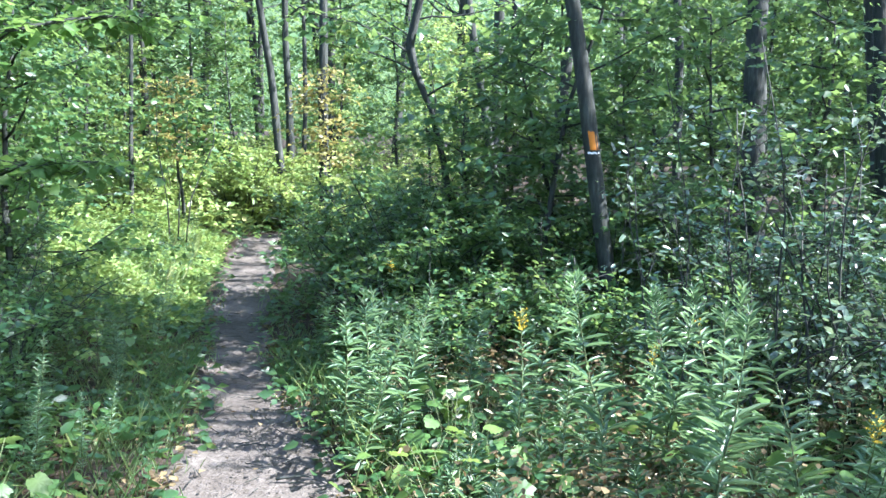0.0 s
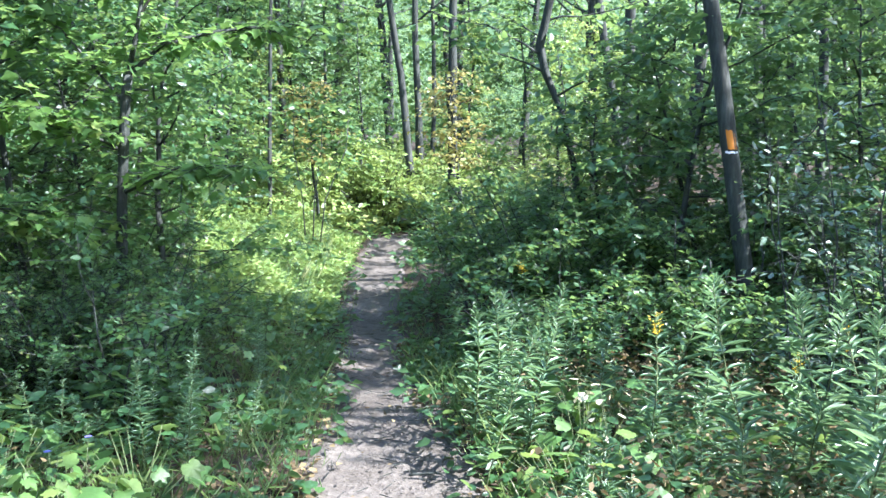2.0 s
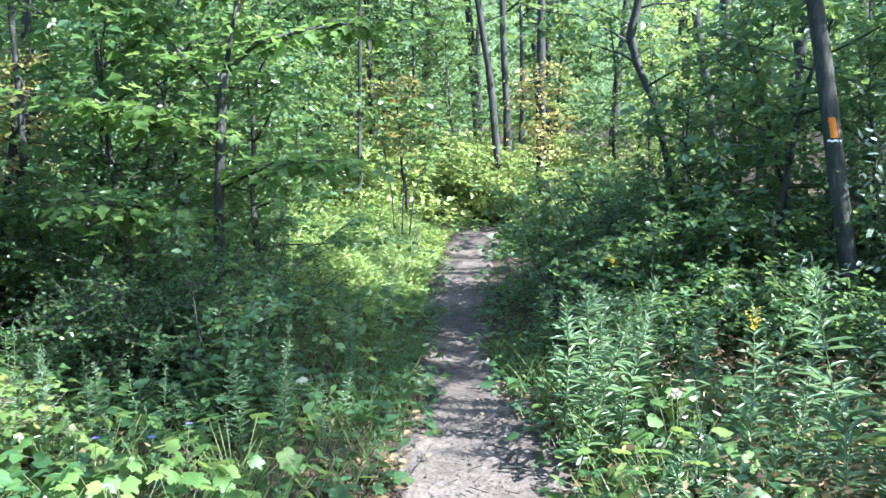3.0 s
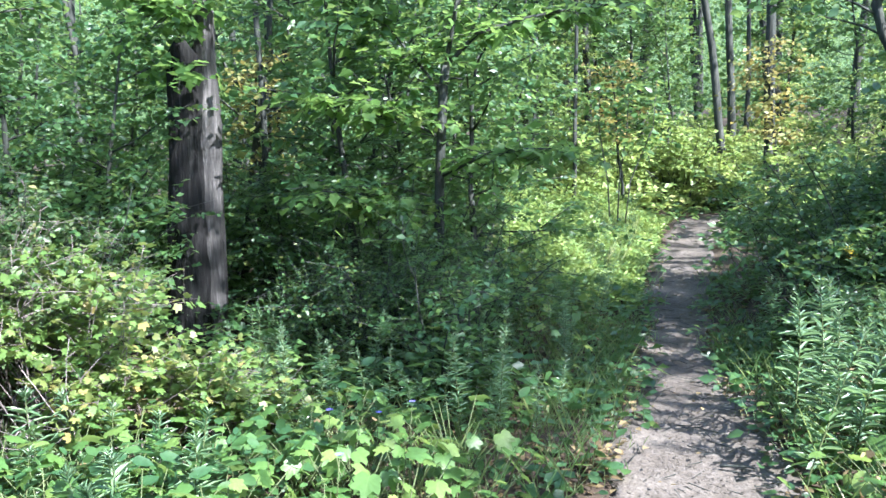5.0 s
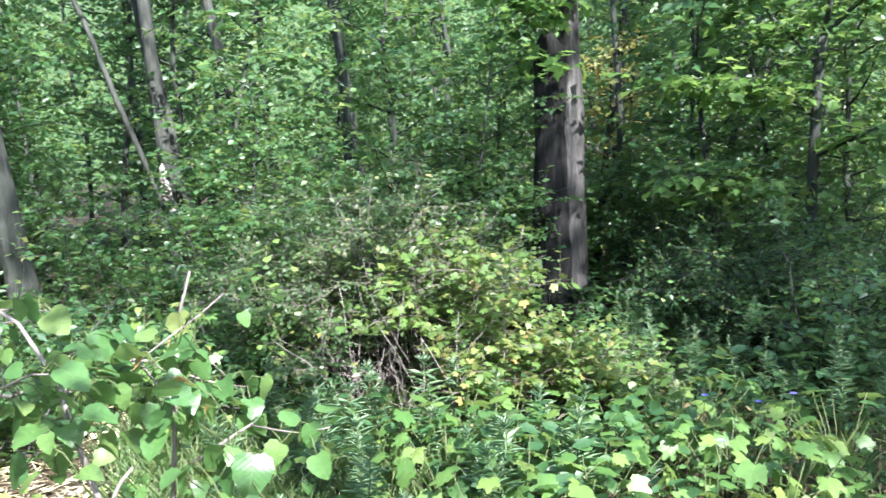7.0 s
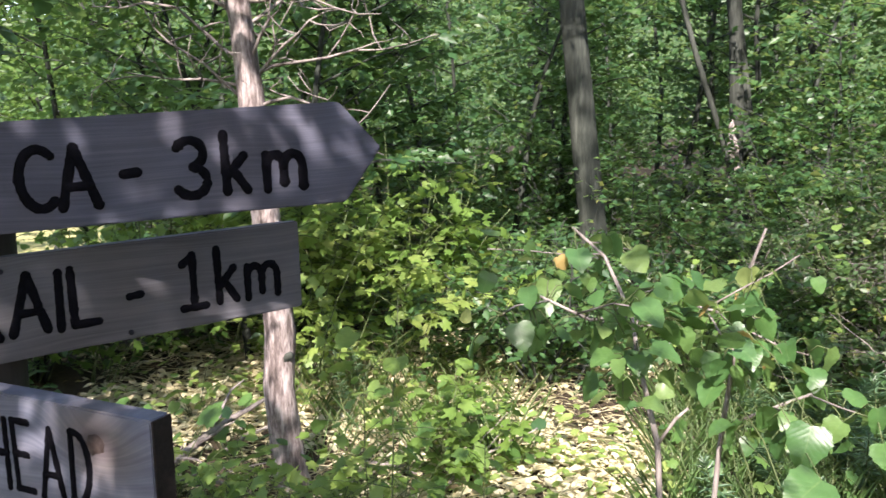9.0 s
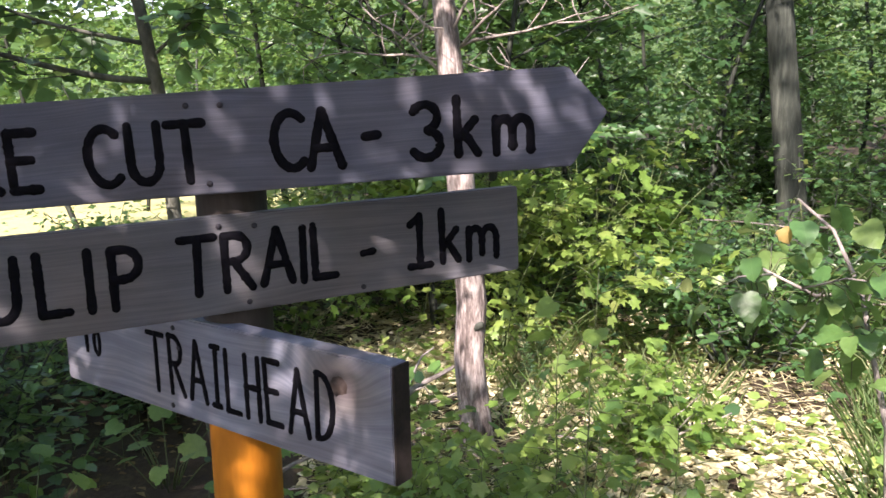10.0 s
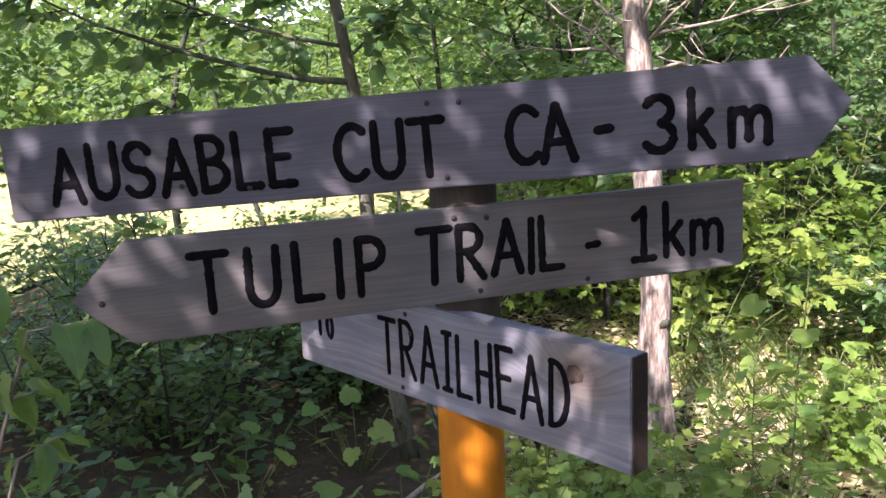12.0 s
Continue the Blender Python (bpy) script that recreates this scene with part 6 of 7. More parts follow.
def sunny_floor():
    """Dead leaves and fresh low green beyond the sign, sunlight painted into their colours."""
    rng = np.random.default_rng(98)
    for n, mat, lo, hi, lift, shape, name, label in ((26000, M_STRAW, 0.02, 0.075, 0.03, OVATE, "pale_leaf_litter", "dead leaves painted pale for the sunlight on the ground"), (3600, M_SUNLIT_LEAF, 0.03, 0.07, 0.14, OVATE, "sunlit_ground_leaves", "low green leaves on the ground, coloured as sunlit"), (900, M_SUNLIT_LEAF, 0.05, 0.085, 0.2, GRAPE, "sunlit_lobed_leaves", "lobed leaves over the ground, coloured yellow-green as sunlit")):
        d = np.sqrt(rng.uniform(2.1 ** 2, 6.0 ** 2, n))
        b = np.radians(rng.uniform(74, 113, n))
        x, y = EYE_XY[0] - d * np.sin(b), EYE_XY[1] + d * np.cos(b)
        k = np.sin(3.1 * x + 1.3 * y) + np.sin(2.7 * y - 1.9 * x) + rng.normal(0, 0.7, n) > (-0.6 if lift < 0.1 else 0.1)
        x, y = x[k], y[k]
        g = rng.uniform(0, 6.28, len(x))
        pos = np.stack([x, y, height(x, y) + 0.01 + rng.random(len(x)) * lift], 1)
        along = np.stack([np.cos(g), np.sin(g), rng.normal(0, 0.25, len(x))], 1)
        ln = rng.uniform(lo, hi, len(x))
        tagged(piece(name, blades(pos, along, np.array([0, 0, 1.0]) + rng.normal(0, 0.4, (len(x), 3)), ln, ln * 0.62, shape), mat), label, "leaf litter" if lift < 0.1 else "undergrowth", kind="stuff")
    # drifts of dead leaves along the trail's edges
    n = 5200
    y = rng.uniform(0.5, 9, n) * rng.uniform(0.45, 1, n)
    y = y[np.sin(4.3 * y) + np.sin(7.7 * y + 1) + rng.normal(0, 0.5, n) > 0.35]
    n = len(y)
    w = np.interp(y, TRAIL[:, 1], TRAIL[:, 2]) * 0.5
    x = np.interp(y, TRAIL[:, 1], TRAIL[:, 0]) + np.where(rng.random(n) < 0.55, 1, -1) * (w + np.abs(rng.normal(0, 0.26, n)) - 0.1)
    g = rng.uniform(0, 6.28, n)
    pos = np.stack([x, y, height(x, y) + rng.uniform(-0.015, 0.025, n)], 1)
    along = np.stack([np.cos(g), np.sin(g), rng.normal(0, 0.2, n)], 1)
    ln = rng.uniform(0.02, 0.06, n)
    tagged(piece("trailside_leaf_litter", blades(pos, along, np.array([0, 0, 1.0]) + rng.normal(0, 0.4, (n, 3)), ln, ln * 0.6, OVATE), M_DRY), "drifts of dry brown leaves along the path", "leaf litter", kind="stuff")


def trail_debris():
    """Crumbs of earth, pebbles and broken twigs on the trodden path."""
    rng = np.random.default_rng(95)
    n = 9000
    y = rng.uniform(0.8, 12, n) * rng.uniform(0.35, 1, n)
    x = np.interp(y, TRAIL[:, 1], TRAIL[:, 0]) + rng.normal(0, 0.32, n)
    r = rng.uniform(0.002, 0.007, n) * (1 + 0.8 * (rng.random(n) < 0.06))
    octa = np.array([(1, 0, 0), (-1, 0, 0), (0, 1, 0), (0, -1, 0), (0, 0, 0.7), (0, 0, -0.7)])
    tri = np.array([(0, 2, 4), (2, 1, 4), (1, 3, 4), (3, 0, 4)])
    c = np.stack([x, y, height(x, y) - 0.022 + r * 0.4], 1)
    v = c[:, None] + octa[None] * r[:, None, None] * rng.uniform(0.6, 1.3, (n, 6, 3))
    tagged(piece("trail_crumbs", (v.reshape(-1, 3), (np.arange(n)[:, None, None] * 6 + tri).reshape(-1, 3)), M_TRAIL), "small pebbles and crumbs of earth on the path", "pebbles", kind="stuff")
    n = 420
    y = rng.uniform(1.5, 11, n) * rng.uniform(0.4, 1, n)
    x = np.interp(y, TRAIL[:, 1], TRAIL[:, 0]) + rng.normal(0, 0.42, n)
    g = rng.uniform(0, 6.28, n)
    a = np.stack([x, y, height(x, y) - 0.008], 1)
    b = a + np.stack([np.cos(g), np.sin(g), rng.normal(0, 0.05, n)], 1) * rng.uniform(0.03, 0.16, (n, 1))
    tagged(piece("fallen_twigs", twigs(a, b, 0.0032, 0.0018), M_BARK), "small broken twigs scattered on the path", "twigs", kind="stuff")
    for k, (x, y, g, ln) in enumerate([(-1.28, 3.62, 0.15, 0.16), (-0.95, 3.75, 0.5, 0.2), (-1.1, 3.95, 0.35, 0.13)]):
        z = float(height(x, y))
        t = thing("fallen_stick", (x, y, z - 0.018), "short dark stick lying on the path", "stick", "sticks on the path")
        p = bend(np.random.default_rng(k), (0, 0, 0.006), (math.cos(g), math.sin(g), 0.02), ln, 5, 0.12)
        piece("stick", tube(p, np.linspace(0.008, 0.004, 6), 6, k, 0.1), M_DARKBARK, t, smooth=True)


def far_woods():
    """Foliage of the wood far behind, past counting."""
    rng = np.random.default_rng(94)
    n = 140000
    b = np.radians(rng.uniform(-37, 114, n))
    d = np.where(b < 0.14, rng.uniform(25, 40, n), rng.uniform(18, 38, n))
    x, y = EYE_XY[0] - d * np.sin(b), EYE_XY[1] + d * np.cos(b)
    z = height(x, y) + rng.random(n) * np.interp(np.degrees(b), [-40, 0, 15, 118], [6, 6.5, 11, 13])
    thin = np.sin(0.9 * x + 0.4 * z) + np.sin(0.8 * y - 0.7 * z + 2) + rng.normal(0, 0.8, n) > -1.1
    x, y, z = x[thin], y[thin], z[thin]
    g = rng.uniform(0, 6.28, len(x))
    along = np.stack([np.cos(g), np.sin(g), rng.normal(-0.1, 0.3, len(x))], 1)
    ln = rng.uniform(0.11, 0.22, len(x))
    tagged(piece("distant_woods", blades(np.stack([x, y, z], 1), along, rng.normal(0, 1, (len(x), 3)), ln, ln * 0.75, DIAMOND), M_CANOPY), "dense green foliage of distant woods", "woods", kind="stuff")
    # the sunny edge of the wood beyond the meadow
    n = 22000
    d = rng.uniform(24, 34, n)
    b = np.radians(rng.uniform(108, 160, n))
    x, y = EYE_XY[0] - d * np.sin(b), EYE_XY[1] + d * np.cos(b)
    z = height(x, y) + rng.random(n) ** 0.9 * 9 * (0.75 + 0.25 * np.sin(b * 23) * np.sin(b * 11))
    g = rng.uniform(0, 6.28, n)
    along = np.stack([np.cos(g), np.sin(g), rng.normal(-0.1, 0.3, n)], 1)
    ln = rng.uniform(0.2, 0.42, n)
    tagged(piece("meadow_edge_woods", blades(np.stack([x, y, z], 1), along, rng.normal(0, 1, (n, 3)), ln, ln * 0.7, DIAMOND), M_CANOPY), "sunlit foliage at the far edge of a meadow", "woods", kind="stuff")


def meadow():
    rows, cols = 14, 26
    v, t = [], []
    for i in range(rows):
        d = 8.2 + 18 * i / (rows - 1)
        for j in range(cols):
            b = 110 + 55 * j / (cols - 1)
            x, y = spot(b, d + 0.5 * math.sin(b * 0.7 + i))
            v.append((x, y, float(height(x, y)) + 0.05))
    for i in range(rows - 1):
        for j in range(cols - 1):
            q = i * cols + j
            t += [(q, q + 1, q + cols + 1), (q, q + cols + 1, q + cols)]
    tagged(piece("meadow", (np.array(v), np.array(t)), M_FIELD, smooth=True), "open sunlit meadow of dry yellow grass", "meadow", kind="structure")


def ground_cover():
    """Low leaves and dead litter on the rest of the wood floor."""
    rng = np.random.default_rng(99)
    for n, mat, lo, hi, lift, name, label in ((26000, M_UNDER, 0.06, 0.12, 0.3, "wood_floor_leaves", "low green leaves on the wood floor behind the trail"), (14000, M_DRY, 0.04, 0.08, 0.03, "wood_floor_litter", "brown fallen leaves on the wood floor")):
        d = np.sqrt(rng.uniform(1.2 ** 2, 11 ** 2, n))
        b = np.radians(rng.uniform(140, 326, n))
        x, y = EYE_XY[0] - d * np.sin(b), EYE_XY[1] + d * np.cos(b)
        k = (trail_gap(x, y) > 0.02 + 0.3 * rng.random(n)) & (np.sin(2.1 * x) + np.sin(1.7 * y + x) + rng.normal(0, 0.7, n) > -0.6) & (np.hypot(x - SIGN_AT[0], y - SIGN_AT[1]) > 0.6)
        x, y = x[k], y[k]
        g = rng.uniform(0, 6.28, len(x))
        ln = rng.uniform(lo, hi, len(x))
        pos = np.stack([x, y, height(x, y) + 0.005 + rng.random(len(x)) * lift], 1)
        tagged(piece(name, blades(pos, np.stack([np.cos(g), np.sin(g), rng.normal(0, 0.25, len(x))], 1), np.array([0, 0, 1.0]) + rng.normal(0, 0.4, (len(x), 3)), ln, ln * 0.6, DIAMOND), mat), label, "undergrowth", kind="stuff")


ground_cover()
low_leaves()
glade_herbs()
far_herbs()
hillside()
grass_stuff()
litter()
sunny_floor()
dry_stalks()
trail_debris()
far_woods()
meadow()

# ---- the sapling that leans into the way ----


def near_sapling():
    x, y = spot(78.0, 1.5)
    z = float(height(x, y))
    t = thing("broadleaf_sapling", (x, y, z), "young sapling with broad round sunlit leaves and bent pale stems", "sapling")
    rng = np.random.default_rng(33)
    rx, ry = math.cos(radians(74.5)), math.sin(radians(74.5))

    def at(side, up, deep=0.0):
        return np.array([rx * side - ry * 0 - deep * math.sin(radians(74.5)), ry * side + deep * math.cos(radians(74.5)), up])

    lines = [np.array([at(0.03, -0.03), at(0.02, 0.4), at(0.01, 0.75), at(-0.0, 0.93), at(-0.035, 1.08), at(-0.05, 1.15, 0.05), at(-0.10, 1.25, 0.08), at(-0.16, 1.30, 0.1)]),
             np.array([at(0.0, 0.93), at(0.03, 0.98), at(0.05, 1.0)]),
             np.array([at(0.05, -0.03, 0.1), at(0.09, 0.45, 0.15), at(0.12, 0.85, 0.2), at(0.145, 1.08, 0.2), at(0.16, 1.2, 0.2), at(0.19, 1.29, 0.2)]),
             np.array([at(0.13, 0.9, 0.2), at(0.19, 0.95, 0.15), at(0.27, 1.0, 0.12)]),
             np.array([at(-0.05, 1.15, 0.05), at(-0.12, 1.15, 0.0), at(-0.2, 1.2, -0.05)]),
             np.array([at(0.14, 1.1, 0.2), at(0.1, 1.14, 0.15), at(0.04, 1.16, 0.12)])]
    for k in range(16):
        ln = lines[(0, 2, 0, 2, 4, 3, 5, 0)[k % 8]]
        c = along_line(ln, np.array([rng.uniform(0.55, 0.98)]))[0]
        lines.append(bend(rng, c, rng.normal(0, 1, 3) * np.array([1, 1, 0.35]) + np.array([0, 0, 0.1]), rng.uniform(0.1, 0.22), 3, 0.15))
    for k, ln in enumerate(lines):
        piece("stem", tube(ln, np.linspace(0.0074 if k in (0, 2) else (0.0036 if k < 6 else 0.002), 0.0024 if k < 6 else 0.0012, len(ln)), 7, k, 0.05), M_CANE, t, "pale grey bent stem", smooth=True)
    kinds = [mesh_of("leaf", v, t2, M_SAPLING, True) for v, t2 in HEARTS]
    autumn = mesh_of("leaf", heart(0.5, 0.6)[0], HEARTS[0][1], M_AUTUMN, True)
    stalks = []
    tips = []
    for k in range(250):
        ln = lines[(0, 4, 2, 3)[k // 5 % 4]] if k % 5 == 0 else lines[6 + k % 16]
        u = rng.uniform(0.45 if len(ln) > 4 else 0.2, 1.0)
        c = along_line(ln, np.array([u]))[0]
        g = rng.uniform(0, 6.28)
        tip = c + np.array([math.cos(g), math.sin(g), 0.1]) * rng.uniform(0.01, 0.06) + np.array([0, 0, rng.uniform(-0.06, 0.03)])
        tips.append((tip, g))
        stalks.append(tube([c, (c + tip) / 2 + np.array([0, 0, 0.012]), tip], [0.0015, 0.0012, 0.001], 4))
    for side, up, deep, g in [(0.25, 0.93, -0.1, -60), (0.21, 0.86, -0.12, -90), (0.17, 0.8, -0.1, -120), (0.27, 0.8, -0.12, -70), (0.2, 0.72, -0.12, -100), (0.24, 1.0, -0.05, -40)]:
        tip = at(side, up, deep)
        tips.append((tip, radians(g)))
        stalks.append(tube([at(0.14, up + 0.12, 0.12), (at(0.14, up + 0.12, 0.12) + tip) / 2 + np.array([0, 0, 0.03]), tip], [0.0018, 0.0014, 0.001], 4))
    for k, (tip, g) in enumerate(tips):
        ob = new("leaf", autumn if k % 41 == 5 else kinds[k % 2])
        size = (rng.uniform(0.022, 0.056) if k % 41 != 5 else 0.028) if k < 250 else rng.uniform(0.065, 0.085)
        ob.matrix_world = Matrix.Translation(tip) @ pose(0, 0, 0, 0, 0, math.degrees(g)) @ pose(0, 0, 0, rng.normal(0, 34), 38 + rng.normal(0, 32), 0) @ Matrix.Diagonal((size, size, size, 1))
        ob.parent = t
    fine("stalk", join(stalks), M_STEM, t, smooth=True)


near_sapling()


def droopy_sapling():
    """A shoot arching in beside the sign, with long hanging leaves."""
    x, y = spot(152.0, 1.75)
    t = thing("hanging_leaf_shoot", (x, y, float(height(x, y))), "arching shoot with long hanging green leaves on pale stalks", "sapling")
    rng = np.random.default_rng(51)
    kinds = [mesh_of("leaf", v, t2, M_SAPLING, True) for v, t2 in HEARTS]
    here = np.array([x, y])
    for k, (b, d, up) in enumerate([(141.2, 1.6, 1.14), (144.0, 1.75, 1.0), (142.5, 1.9, 0.86), (146.0, 1.7, 1.2)]):
        tip = np.array(spot(b, d)) - here
        ln = np.array([(0.02 * k, 0, -0.03), (0.25 * tip[0], 0.25 * tip[1], 0.6 * up), (0.7 * tip[0], 0.7 * tip[1], up), (tip[0], tip[1], up + 0.01)])
        piece("stem", tube(ln, [0.005, 0.0042, 0.003, 0.0016], 6, k), M_CANE, t, "thin pale stem", smooth=True)
        for i in range(6):
            c = along_line(ln, np.array([0.62 + 0.37 * i / 5]))[0]
            g = rng.uniform(0, 360)
            size = rng.uniform(0.06, 0.1)
            ob = new("leaf", kinds[i % 2])
            ob.matrix_world = Matrix.Translation(c) @ pose(0, 0, 0, 0, 0, g) @ pose(0.015, 0, 0, rng.normal(0, 18), 55 + rng.normal(0, 18), 0) @ Matrix.Diagonal((size, size * 0.6, size, 1))
            ob.parent = t
    x, y = spot(114.5, 2.7)
    t = thing("bent_stem", (x, y, float(height(x, y))), "thin bare leaning stem behind the signpost", "sapling")
    rx, ry = math.cos(radians(114)), math.sin(radians(114))
    ln = np.array([(rx * q, ry * q, u) for q, u in ((0.0, -0.03), (-0.04, 0.2), (-0.15, 0.5), (-0.2, 0.85), (-0.22, 1.3))])
    piece("stem", tube(ln, [0.013, 0.012, 0.01, 0.008, 0.005], 7, 1, 0.05), M_BARK, t, smooth=True)


droopy_sapling()

# ---- the signpost ----


def arc(cx, cy, rx, ry, a0, a1, n=9):
    return [(cx + rx * math.cos(radians(a0 + (a1 - a0) * k / n)), cy + ry * math.sin(radians(a0 + (a1 - a0) * k / n))) for k in range(n + 1)]


def glyph(ch):
    """The strokes of a hand-routed letter in a cell one high, and its width."""
    if ch == "A":
        return [[(0, 0), (0.33, 1), (0.66, 0)], [(0.12, 0.34), (0.54, 0.34)]], 0.66
    if ch == "U":
        return [[(0, 1), (0, 0.32)] + arc(0.29, 0.32, 0.29, 0.32, 180, 360) + [(0.58, 1)]], 0.58
    if ch == "S":
        return [arc(0.28, 0.75, 0.27, 0.25, 20, 270) + arc(0.26, 0.26, 0.3, 0.25, 85, -155)], 0.56
    if ch == "B":
        return [[(0, 0), (0, 1)] + arc(0.2, 0.77, 0.28, 0.23, 80, -90) + [(0, 0.54)], [(0.2, 0.54)] + arc(0.2, 0.27, 0.34, 0.27, 80, -90) + [(0, 0)]], 0.54
    if ch == "L":
        return [[(0, 1), (0, 0), (0.48, 0)]], 0.48
    if ch == "E":
        return [[(0, 0), (0, 1)], [(0, 1), (0.5, 1)], [(0, 0.52), (0.4, 0.52)], [(0, 0), (0.5, 0)]], 0.5
    if ch == "C":
        return [arc(0.36, 0.5, 0.36, 0.5, 50, 310, 14)], 0.6
    if ch == "T":
        return [[(0, 1), (0.7, 1)], [(0.35, 1), (0.35, 0)]], 0.7
    if ch == "I":
        return [[(0, 0), (0, 1)]], 0.02
    if ch == "i":  # a capital with serifs
        return [[(0.14, 0), (0.14, 1)], [(0, 1), (0.28, 1)], [(0, 0), (0.28, 0)]], 0.28
    if ch == "P":
        return [[(0, 0), (0, 1)] + arc(0.22, 0.74, 0.3, 0.26, 85, -90) + [(0, 0.48)]], 0.52
    if ch == "R":
        return [[(0, 0), (0, 1)] + arc(0.22, 0.76, 0.28, 0.24, 85, -90) + [(0, 0.52)], [(0.18, 0.52), (0.56, 0)]], 0.56
    if ch == "O":
        return [arc(0.28, 0.42, 0.28, 0.42, 90, 450, 16)], 0.56
    if ch == "H":
        return [[(0, 0), (0, 1)], [(0.48, 0), (0.48, 1)], [(0, 0.5), (0.48, 0.5)]], 0.48
    if ch == "D":
        return [[(0, 0), (0, 1)] + arc(0.1, 0.5, 0.42, 0.5, 85, -85, 12) + [(0, 0)]], 0.52
    if ch == "k":
        return [[(0, 0), (0, 1.12)], [(0.42, 0.68), (0.03, 0.32)], [(0.16, 0.42), (0.46, 0)]], 0.46
    if ch == "m":
        return [[(0, 0), (0, 0.68)], [(0, 0.5)] + arc(0.2, 0.46, 0.2, 0.22, 160, 0, 6) + [(0.4, 0.1)], [(0.4, 0.45)] + arc(0.62, 0.44, 0.22, 0.24, 170, 0, 6) + [(0.84, 0)]], 0.84
    if ch == "3":
        return [arc(0.28, 0.76, 0.28, 0.24, 150, -70) + arc(0.28, 0.26, 0.32, 0.26, 80, -150)], 0.6
    if ch == "1":
        return [[(0.02, 0.84), (0.26, 1), (0.26, 0)], [(0, 0), (0.52, 0)]], 0.52
    return [[(0, 0.42), (0.26, 0.44)]], 0.26


def strokes_of(lines):
    """Lines broken where they turn sharply."""
    out = []
    for s in lines:
        cur = [s[0]]
        for p, q, r in zip(s[:-1], s[1:], list(s[2:]) + [None]):
            cur.append(q)
            if r is not None:
                a, b = Vector((q[0] - p[0], q[1] - p[1])), Vector((r[0] - q[0], r[1] - q[1]))
                if a.length > 1e-6 and b.length > 1e-6 and a.angle(b) > 0.9:
                    out.append(cur)
                    cur = [q]
        out.append(cur)
    return [o for o in out if len(o) > 1]


def groove(p, w, front, rng):
    """One brush-wide stroke with round ends, hardly proud of the board."""
    seg = np.linalg.norm(np.diff(p, axis=0), axis=1)
    keep = np.concatenate([[True], seg > 1e-6])
    p = p[keep]
    at = np.concatenate([[0], np.cumsum(np.linalg.norm(np.diff(p, axis=0), axis=1))])
    total = at[-1]
    u = np.linspace(0, total, max(4, int(total / 0.004)))
    q = np.stack([np.interp(u, at, p[:, 0]), np.interp(u, at, p[:, 1])], 1)
    d = unit(np.gradient(q, axis=0))
    for _ in range(2):
        d[1:-1] = unit(d[:-2] + d[1:-1] + d[2:])
    cap = np.array([1.0, 0.8, 0.45])
    q = np.vstack([q[:1] - d[:1] * w * cap[:, None], q, q[-1:] + d[-1:] * w * cap[::-1, None]])
    d = np.vstack([np.repeat(d[:1], 3, 0), d, np.repeat(d[-1:], 3, 0)])
    half = w * np.concatenate([[0.18, 0.6, 0.9], 1 + rng.normal(0, 0.085, len(q) - 6), [0.9, 0.6, 0.18]])
    n = np.stack([-d[:, 1], d[:, 0]], 1)
    rows = []
    for k, z in ((-1, -0.0008), (-0.8, 0.0005), (0.8, 0.0005), (1, -0.0008)):
        rows.append(np.column_stack([q + n * half[:, None] * k, np.full(len(q), front + z)]))
    v = np.stack(rows, 1).reshape(-1, 3)
    t = []
    for i in range(len(q) - 1):
        for j in range(3):
            a = i * 4 + j
            t += [(a, a + 4, a + 5), (a, a + 5, a + 1)]
    return v, np.array(t)


def letters(board, text, x0, x1, base, tall, front, heavy, squeeze):
    """Words between x0 and x1 of the board's face, letter by letter."""
    cells = [glyph(c) for c in text]
    gap = ((x1 - x0) - tall * squeeze * sum(w for _, w in cells)) / max(len(text) - 1, 1)
    rng = np.random.default_rng(len(text) * 7 + int(x0 * 1000))
    x = x0
    for lines, w in cells:
        tilt, up = rng.normal(0, 0.015), rng.normal(0, 0.0012)
        geos = []
        for k, s in enumerate(strokes_of(lines)):
            p = np.array([(x + tall * (a * squeeze + tilt * b), base + up + tall * b) for a, b in s])
            geos.append(groove(p, heavy, front + 0.00008 * k, rng))
        piece("letter", join(geos), M_LETTER, board)
        x += tall * squeeze * w + gap


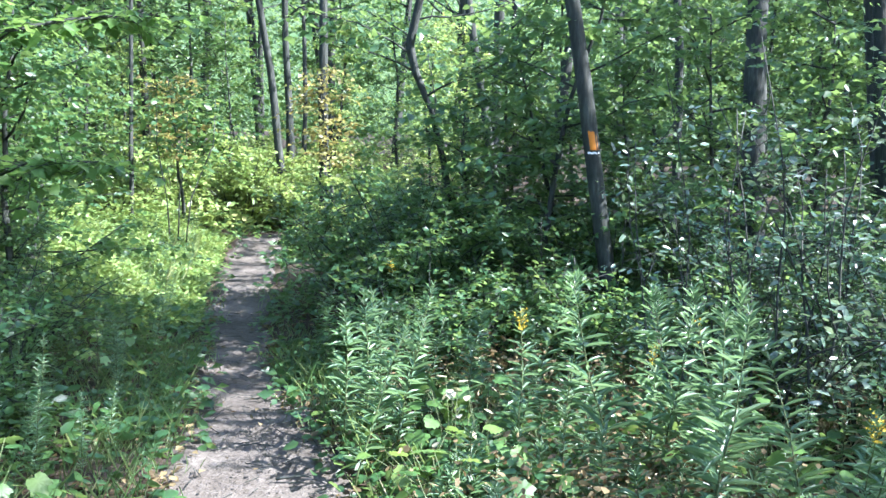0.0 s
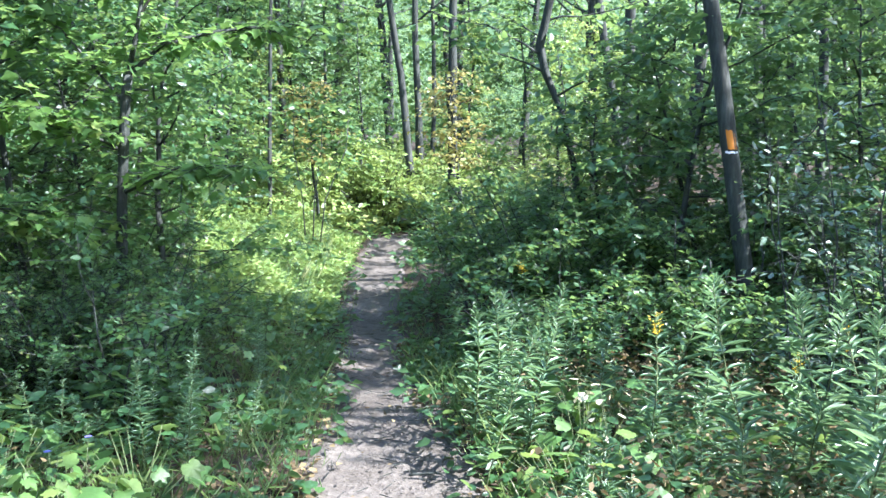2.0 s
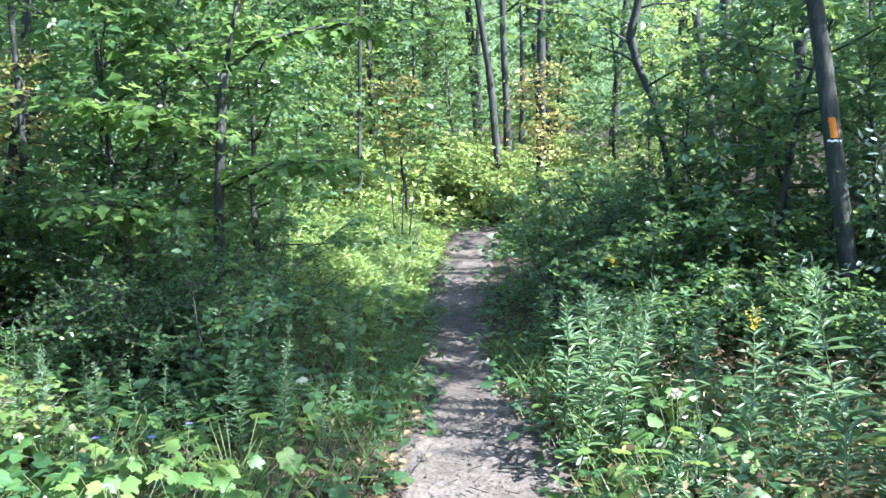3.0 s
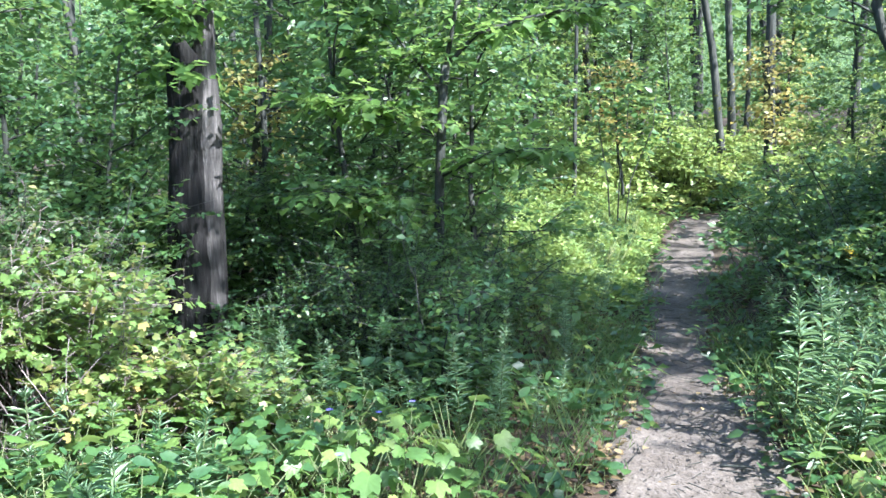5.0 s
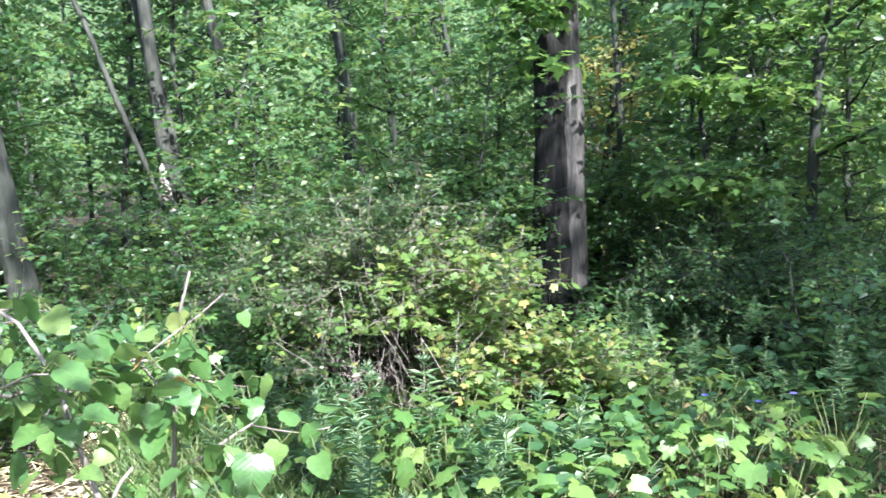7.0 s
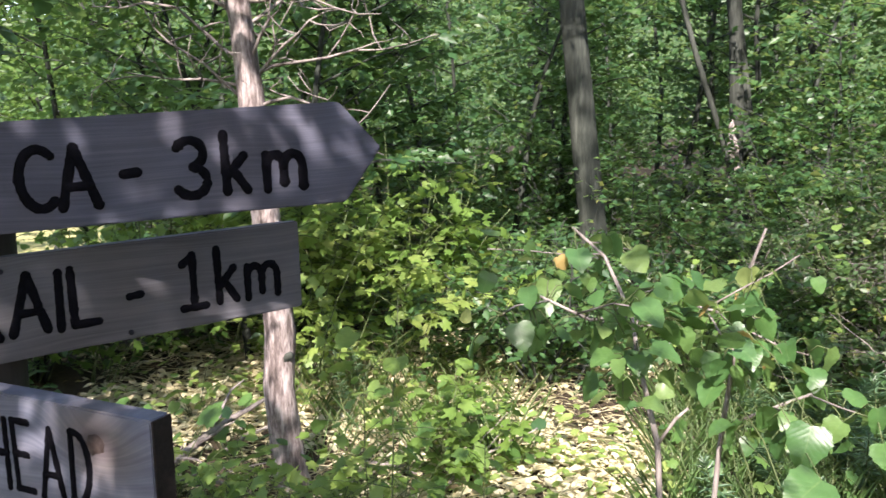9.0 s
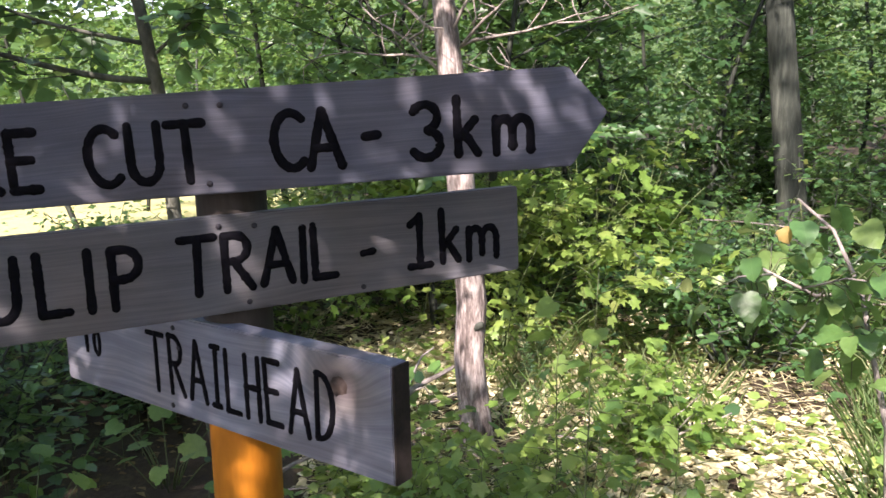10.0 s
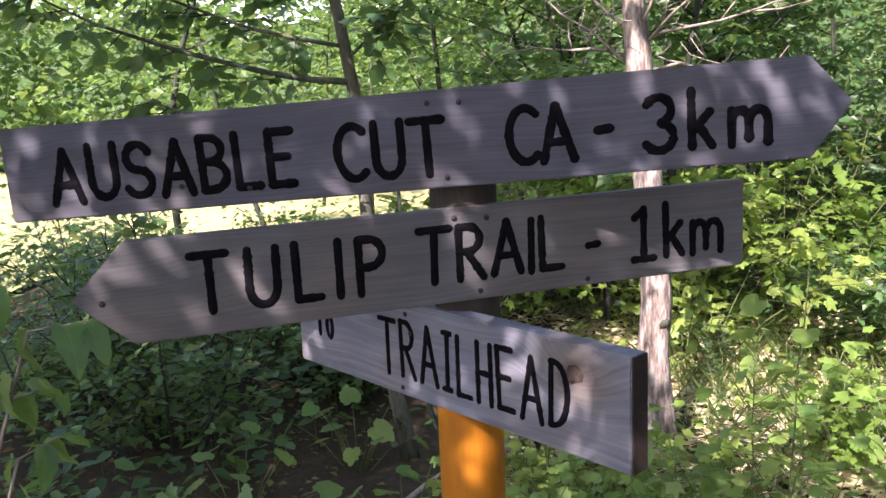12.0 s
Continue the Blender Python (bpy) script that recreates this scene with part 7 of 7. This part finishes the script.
def plank(sign, name, right_mid, yaw, tilt, lean, length, tall, thick, mat, tip, label, seed):
    """A board: its right end's middle, run and slope; tip: pointed right (1), left (-1), or square (0)."""
    cy, sy, ct, st = math.cos(yaw), math.sin(yaw), math.cos(tilt), math.sin(tilt)
    d = Vector((cy * ct, sy * ct, st))
    n = Vector((sy, -cy, 0))
    u = n.cross(d)
    u = (u * math.cos(lean) + n * math.sin(lean)).normalized()
    n = d.cross(u).normalized()
    m = Matrix((d, u, n)).transposed().to_4x4()
    m.translation = Vector(right_mid) - d * length
    h = tall / 2
    if tip == 1:
        rim = [(0, -h), (length, -h), (length + 0.056, 0.003), (length, h), (0, h)]
    elif tip == -1:
        rim = [(0, -h), (length, -h), (length, h), (0, h), (-0.073, -0.004)]
    else:
        rim = [(0, -h), (length, -h), (length, h), (0, h)]
    bm = bmesh.new()
    lower = [bm.verts.new((a, b, -thick)) for a, b in rim]
    upper = [bm.verts.new((a, b, 0)) for a, b in rim]
    bm.faces.new(list(reversed(lower)))
    bm.faces.new(upper)
    for i in range(len(rim)):
        j = (i + 1) % len(rim)
        bm.faces.new((lower[i], lower[j], upper[j], upper[i]))
    bmesh.ops.bevel(bm, geom=bm.edges[:], offset=0.0022, segments=2, affect="EDGES")
    board = part(name, bm, mat, sign, label)
    board.matrix_basis = Matrix.Translation(-sign.location) @ m
    return board


def signpost():
    sign = thing("trail_signpost", (SIGN_AT[0], SIGN_AT[1], float(height(*SIGN_AT))), "wooden trail signpost with three weathered lettered boards", "signpost")
    rng = np.random.default_rng(3)
    for name, z0, z1, mat, text in (("post", 1.08, 1.455, M_POST, "brown weathered round wooden post"), ("painted_post", -0.1, 1.08, M_ORANGE, "orange painted lower part of the post")):
        zz = np.linspace(z0, z1, 12)
        piece(name, tube(np.stack([0.004 * np.sin(zz * 3), 0 * zz, zz], 1), np.full(12, 0.0525) - 0.001 * (name == "post"), 24, 1, 0.006), mat, sign, text, smooth=True)
    specs = [("board", (-1.807, -0.504, 1.454), 1.853, 0.047, 0.006, 1.166, 0.14, 0.022, M_BOARD_A, 1, 'grey weathered arrow board reading "AUSABLE CUT CA - 3km"',
              [("AUSABLE", 0.072, 0.437, -0.045, 0.076), ("CUT", 0.505, 0.658, -0.047, 0.076), ("CA", 0.752, 0.842, -0.044, 0.076), ("-", 0.876, 0.89, -0.04, 0.076), ("3", 0.942, 0.985, -0.042, 0.074), ("km", 1.005, 1.108, -0.042, 0.068)], 0.0066, 0.86,
              [(0.64, 0.052), (0.685, 0.05), (0.66, -0.055), (0.268, -0.036), (0.37, -0.047)]),
             ("board", (-1.970, -0.592, 1.269), 2.211, 0.021, 0.013, 0.943, 0.14, 0.022, M_BOARD_B, -1, 'tan weathered arrow board reading "TULIP TRAIL - 1km"',
              [("TULIP", 0.082, 0.345, -0.038, 0.078), ("TRAIL", 0.398, 0.622, -0.036, 0.077), ("-", 0.668, 0.688, -0.036, 0.07), ("1", 0.745, 0.782, -0.039, 0.079), ("km", 0.802, 0.9, -0.038, 0.072)], 0.0063, 0.84,
              [(0.455, 0.056), (0.505, 0.052), (0.49, -0.057), (0.665, -0.06), (-0.035, -0.01)]),
             ("board", (-1.539, -0.709, 1.087), 1.115, -0.015, 0.017, 0.73, 0.157, 0.032, M_BOARD_C, 0, 'weathered board reading "TO TRAILHEAD", painted paler for its light',
              [("T", 0.058, 0.08, -0.016, 0.04), ("O", 0.088, 0.108, -0.018, 0.048), ("TRAiLHEAD", 0.238, 0.628, -0.045, 0.09)], 0.005, 0.6,
              [(0.26, 0.066), (0.305, 0.06), (0.315, 0.03), (0.29, -0.066)])]
    for name, right, yaw, tilt, lean, length, tall, thick, mat, tip, label, words, heavy, squeeze, nails in specs:
        board = plank(sign, name, right, yaw, tilt, lean, length, tall, thick, mat, tip, label, 1)
        for text, x0, x1, base, size in words:
            letters(board, text, x0, x1, base, size, 0.0006, heavy, squeeze)
        for a, b in nails:
            v, t = tube([(a, b, -0.004), (a, b, 0.0012), (a, b, 0.0022)], [0.0042, 0.0042, 0.003], 10)
            piece("nail", (v, t), M_NAIL, board)
        if tip == 0:
            bm = bmesh.new()
            bmesh.ops.create_cube(bm, size=1.0, matrix=Matrix.Translation((length + 0.0012, 0, -thick / 2)) @ Matrix.Diagonal((0.003, tall * 0.985, thick * 0.93, 1)))
            cap = part("end_grain", bm, M_SHADED_END, board, "end grain of the board, painted dark for its shade")
            v, t = tube([(0.642, 0.036, -0.002), (0.642, 0.036, 0.0003)], [0.015, 0.0135], 18, 2, 0.1)
            piece("knot", (v * np.array([1, 1, 1]), t), M_KNOT, board, "brown knot in the wood")


signpost()
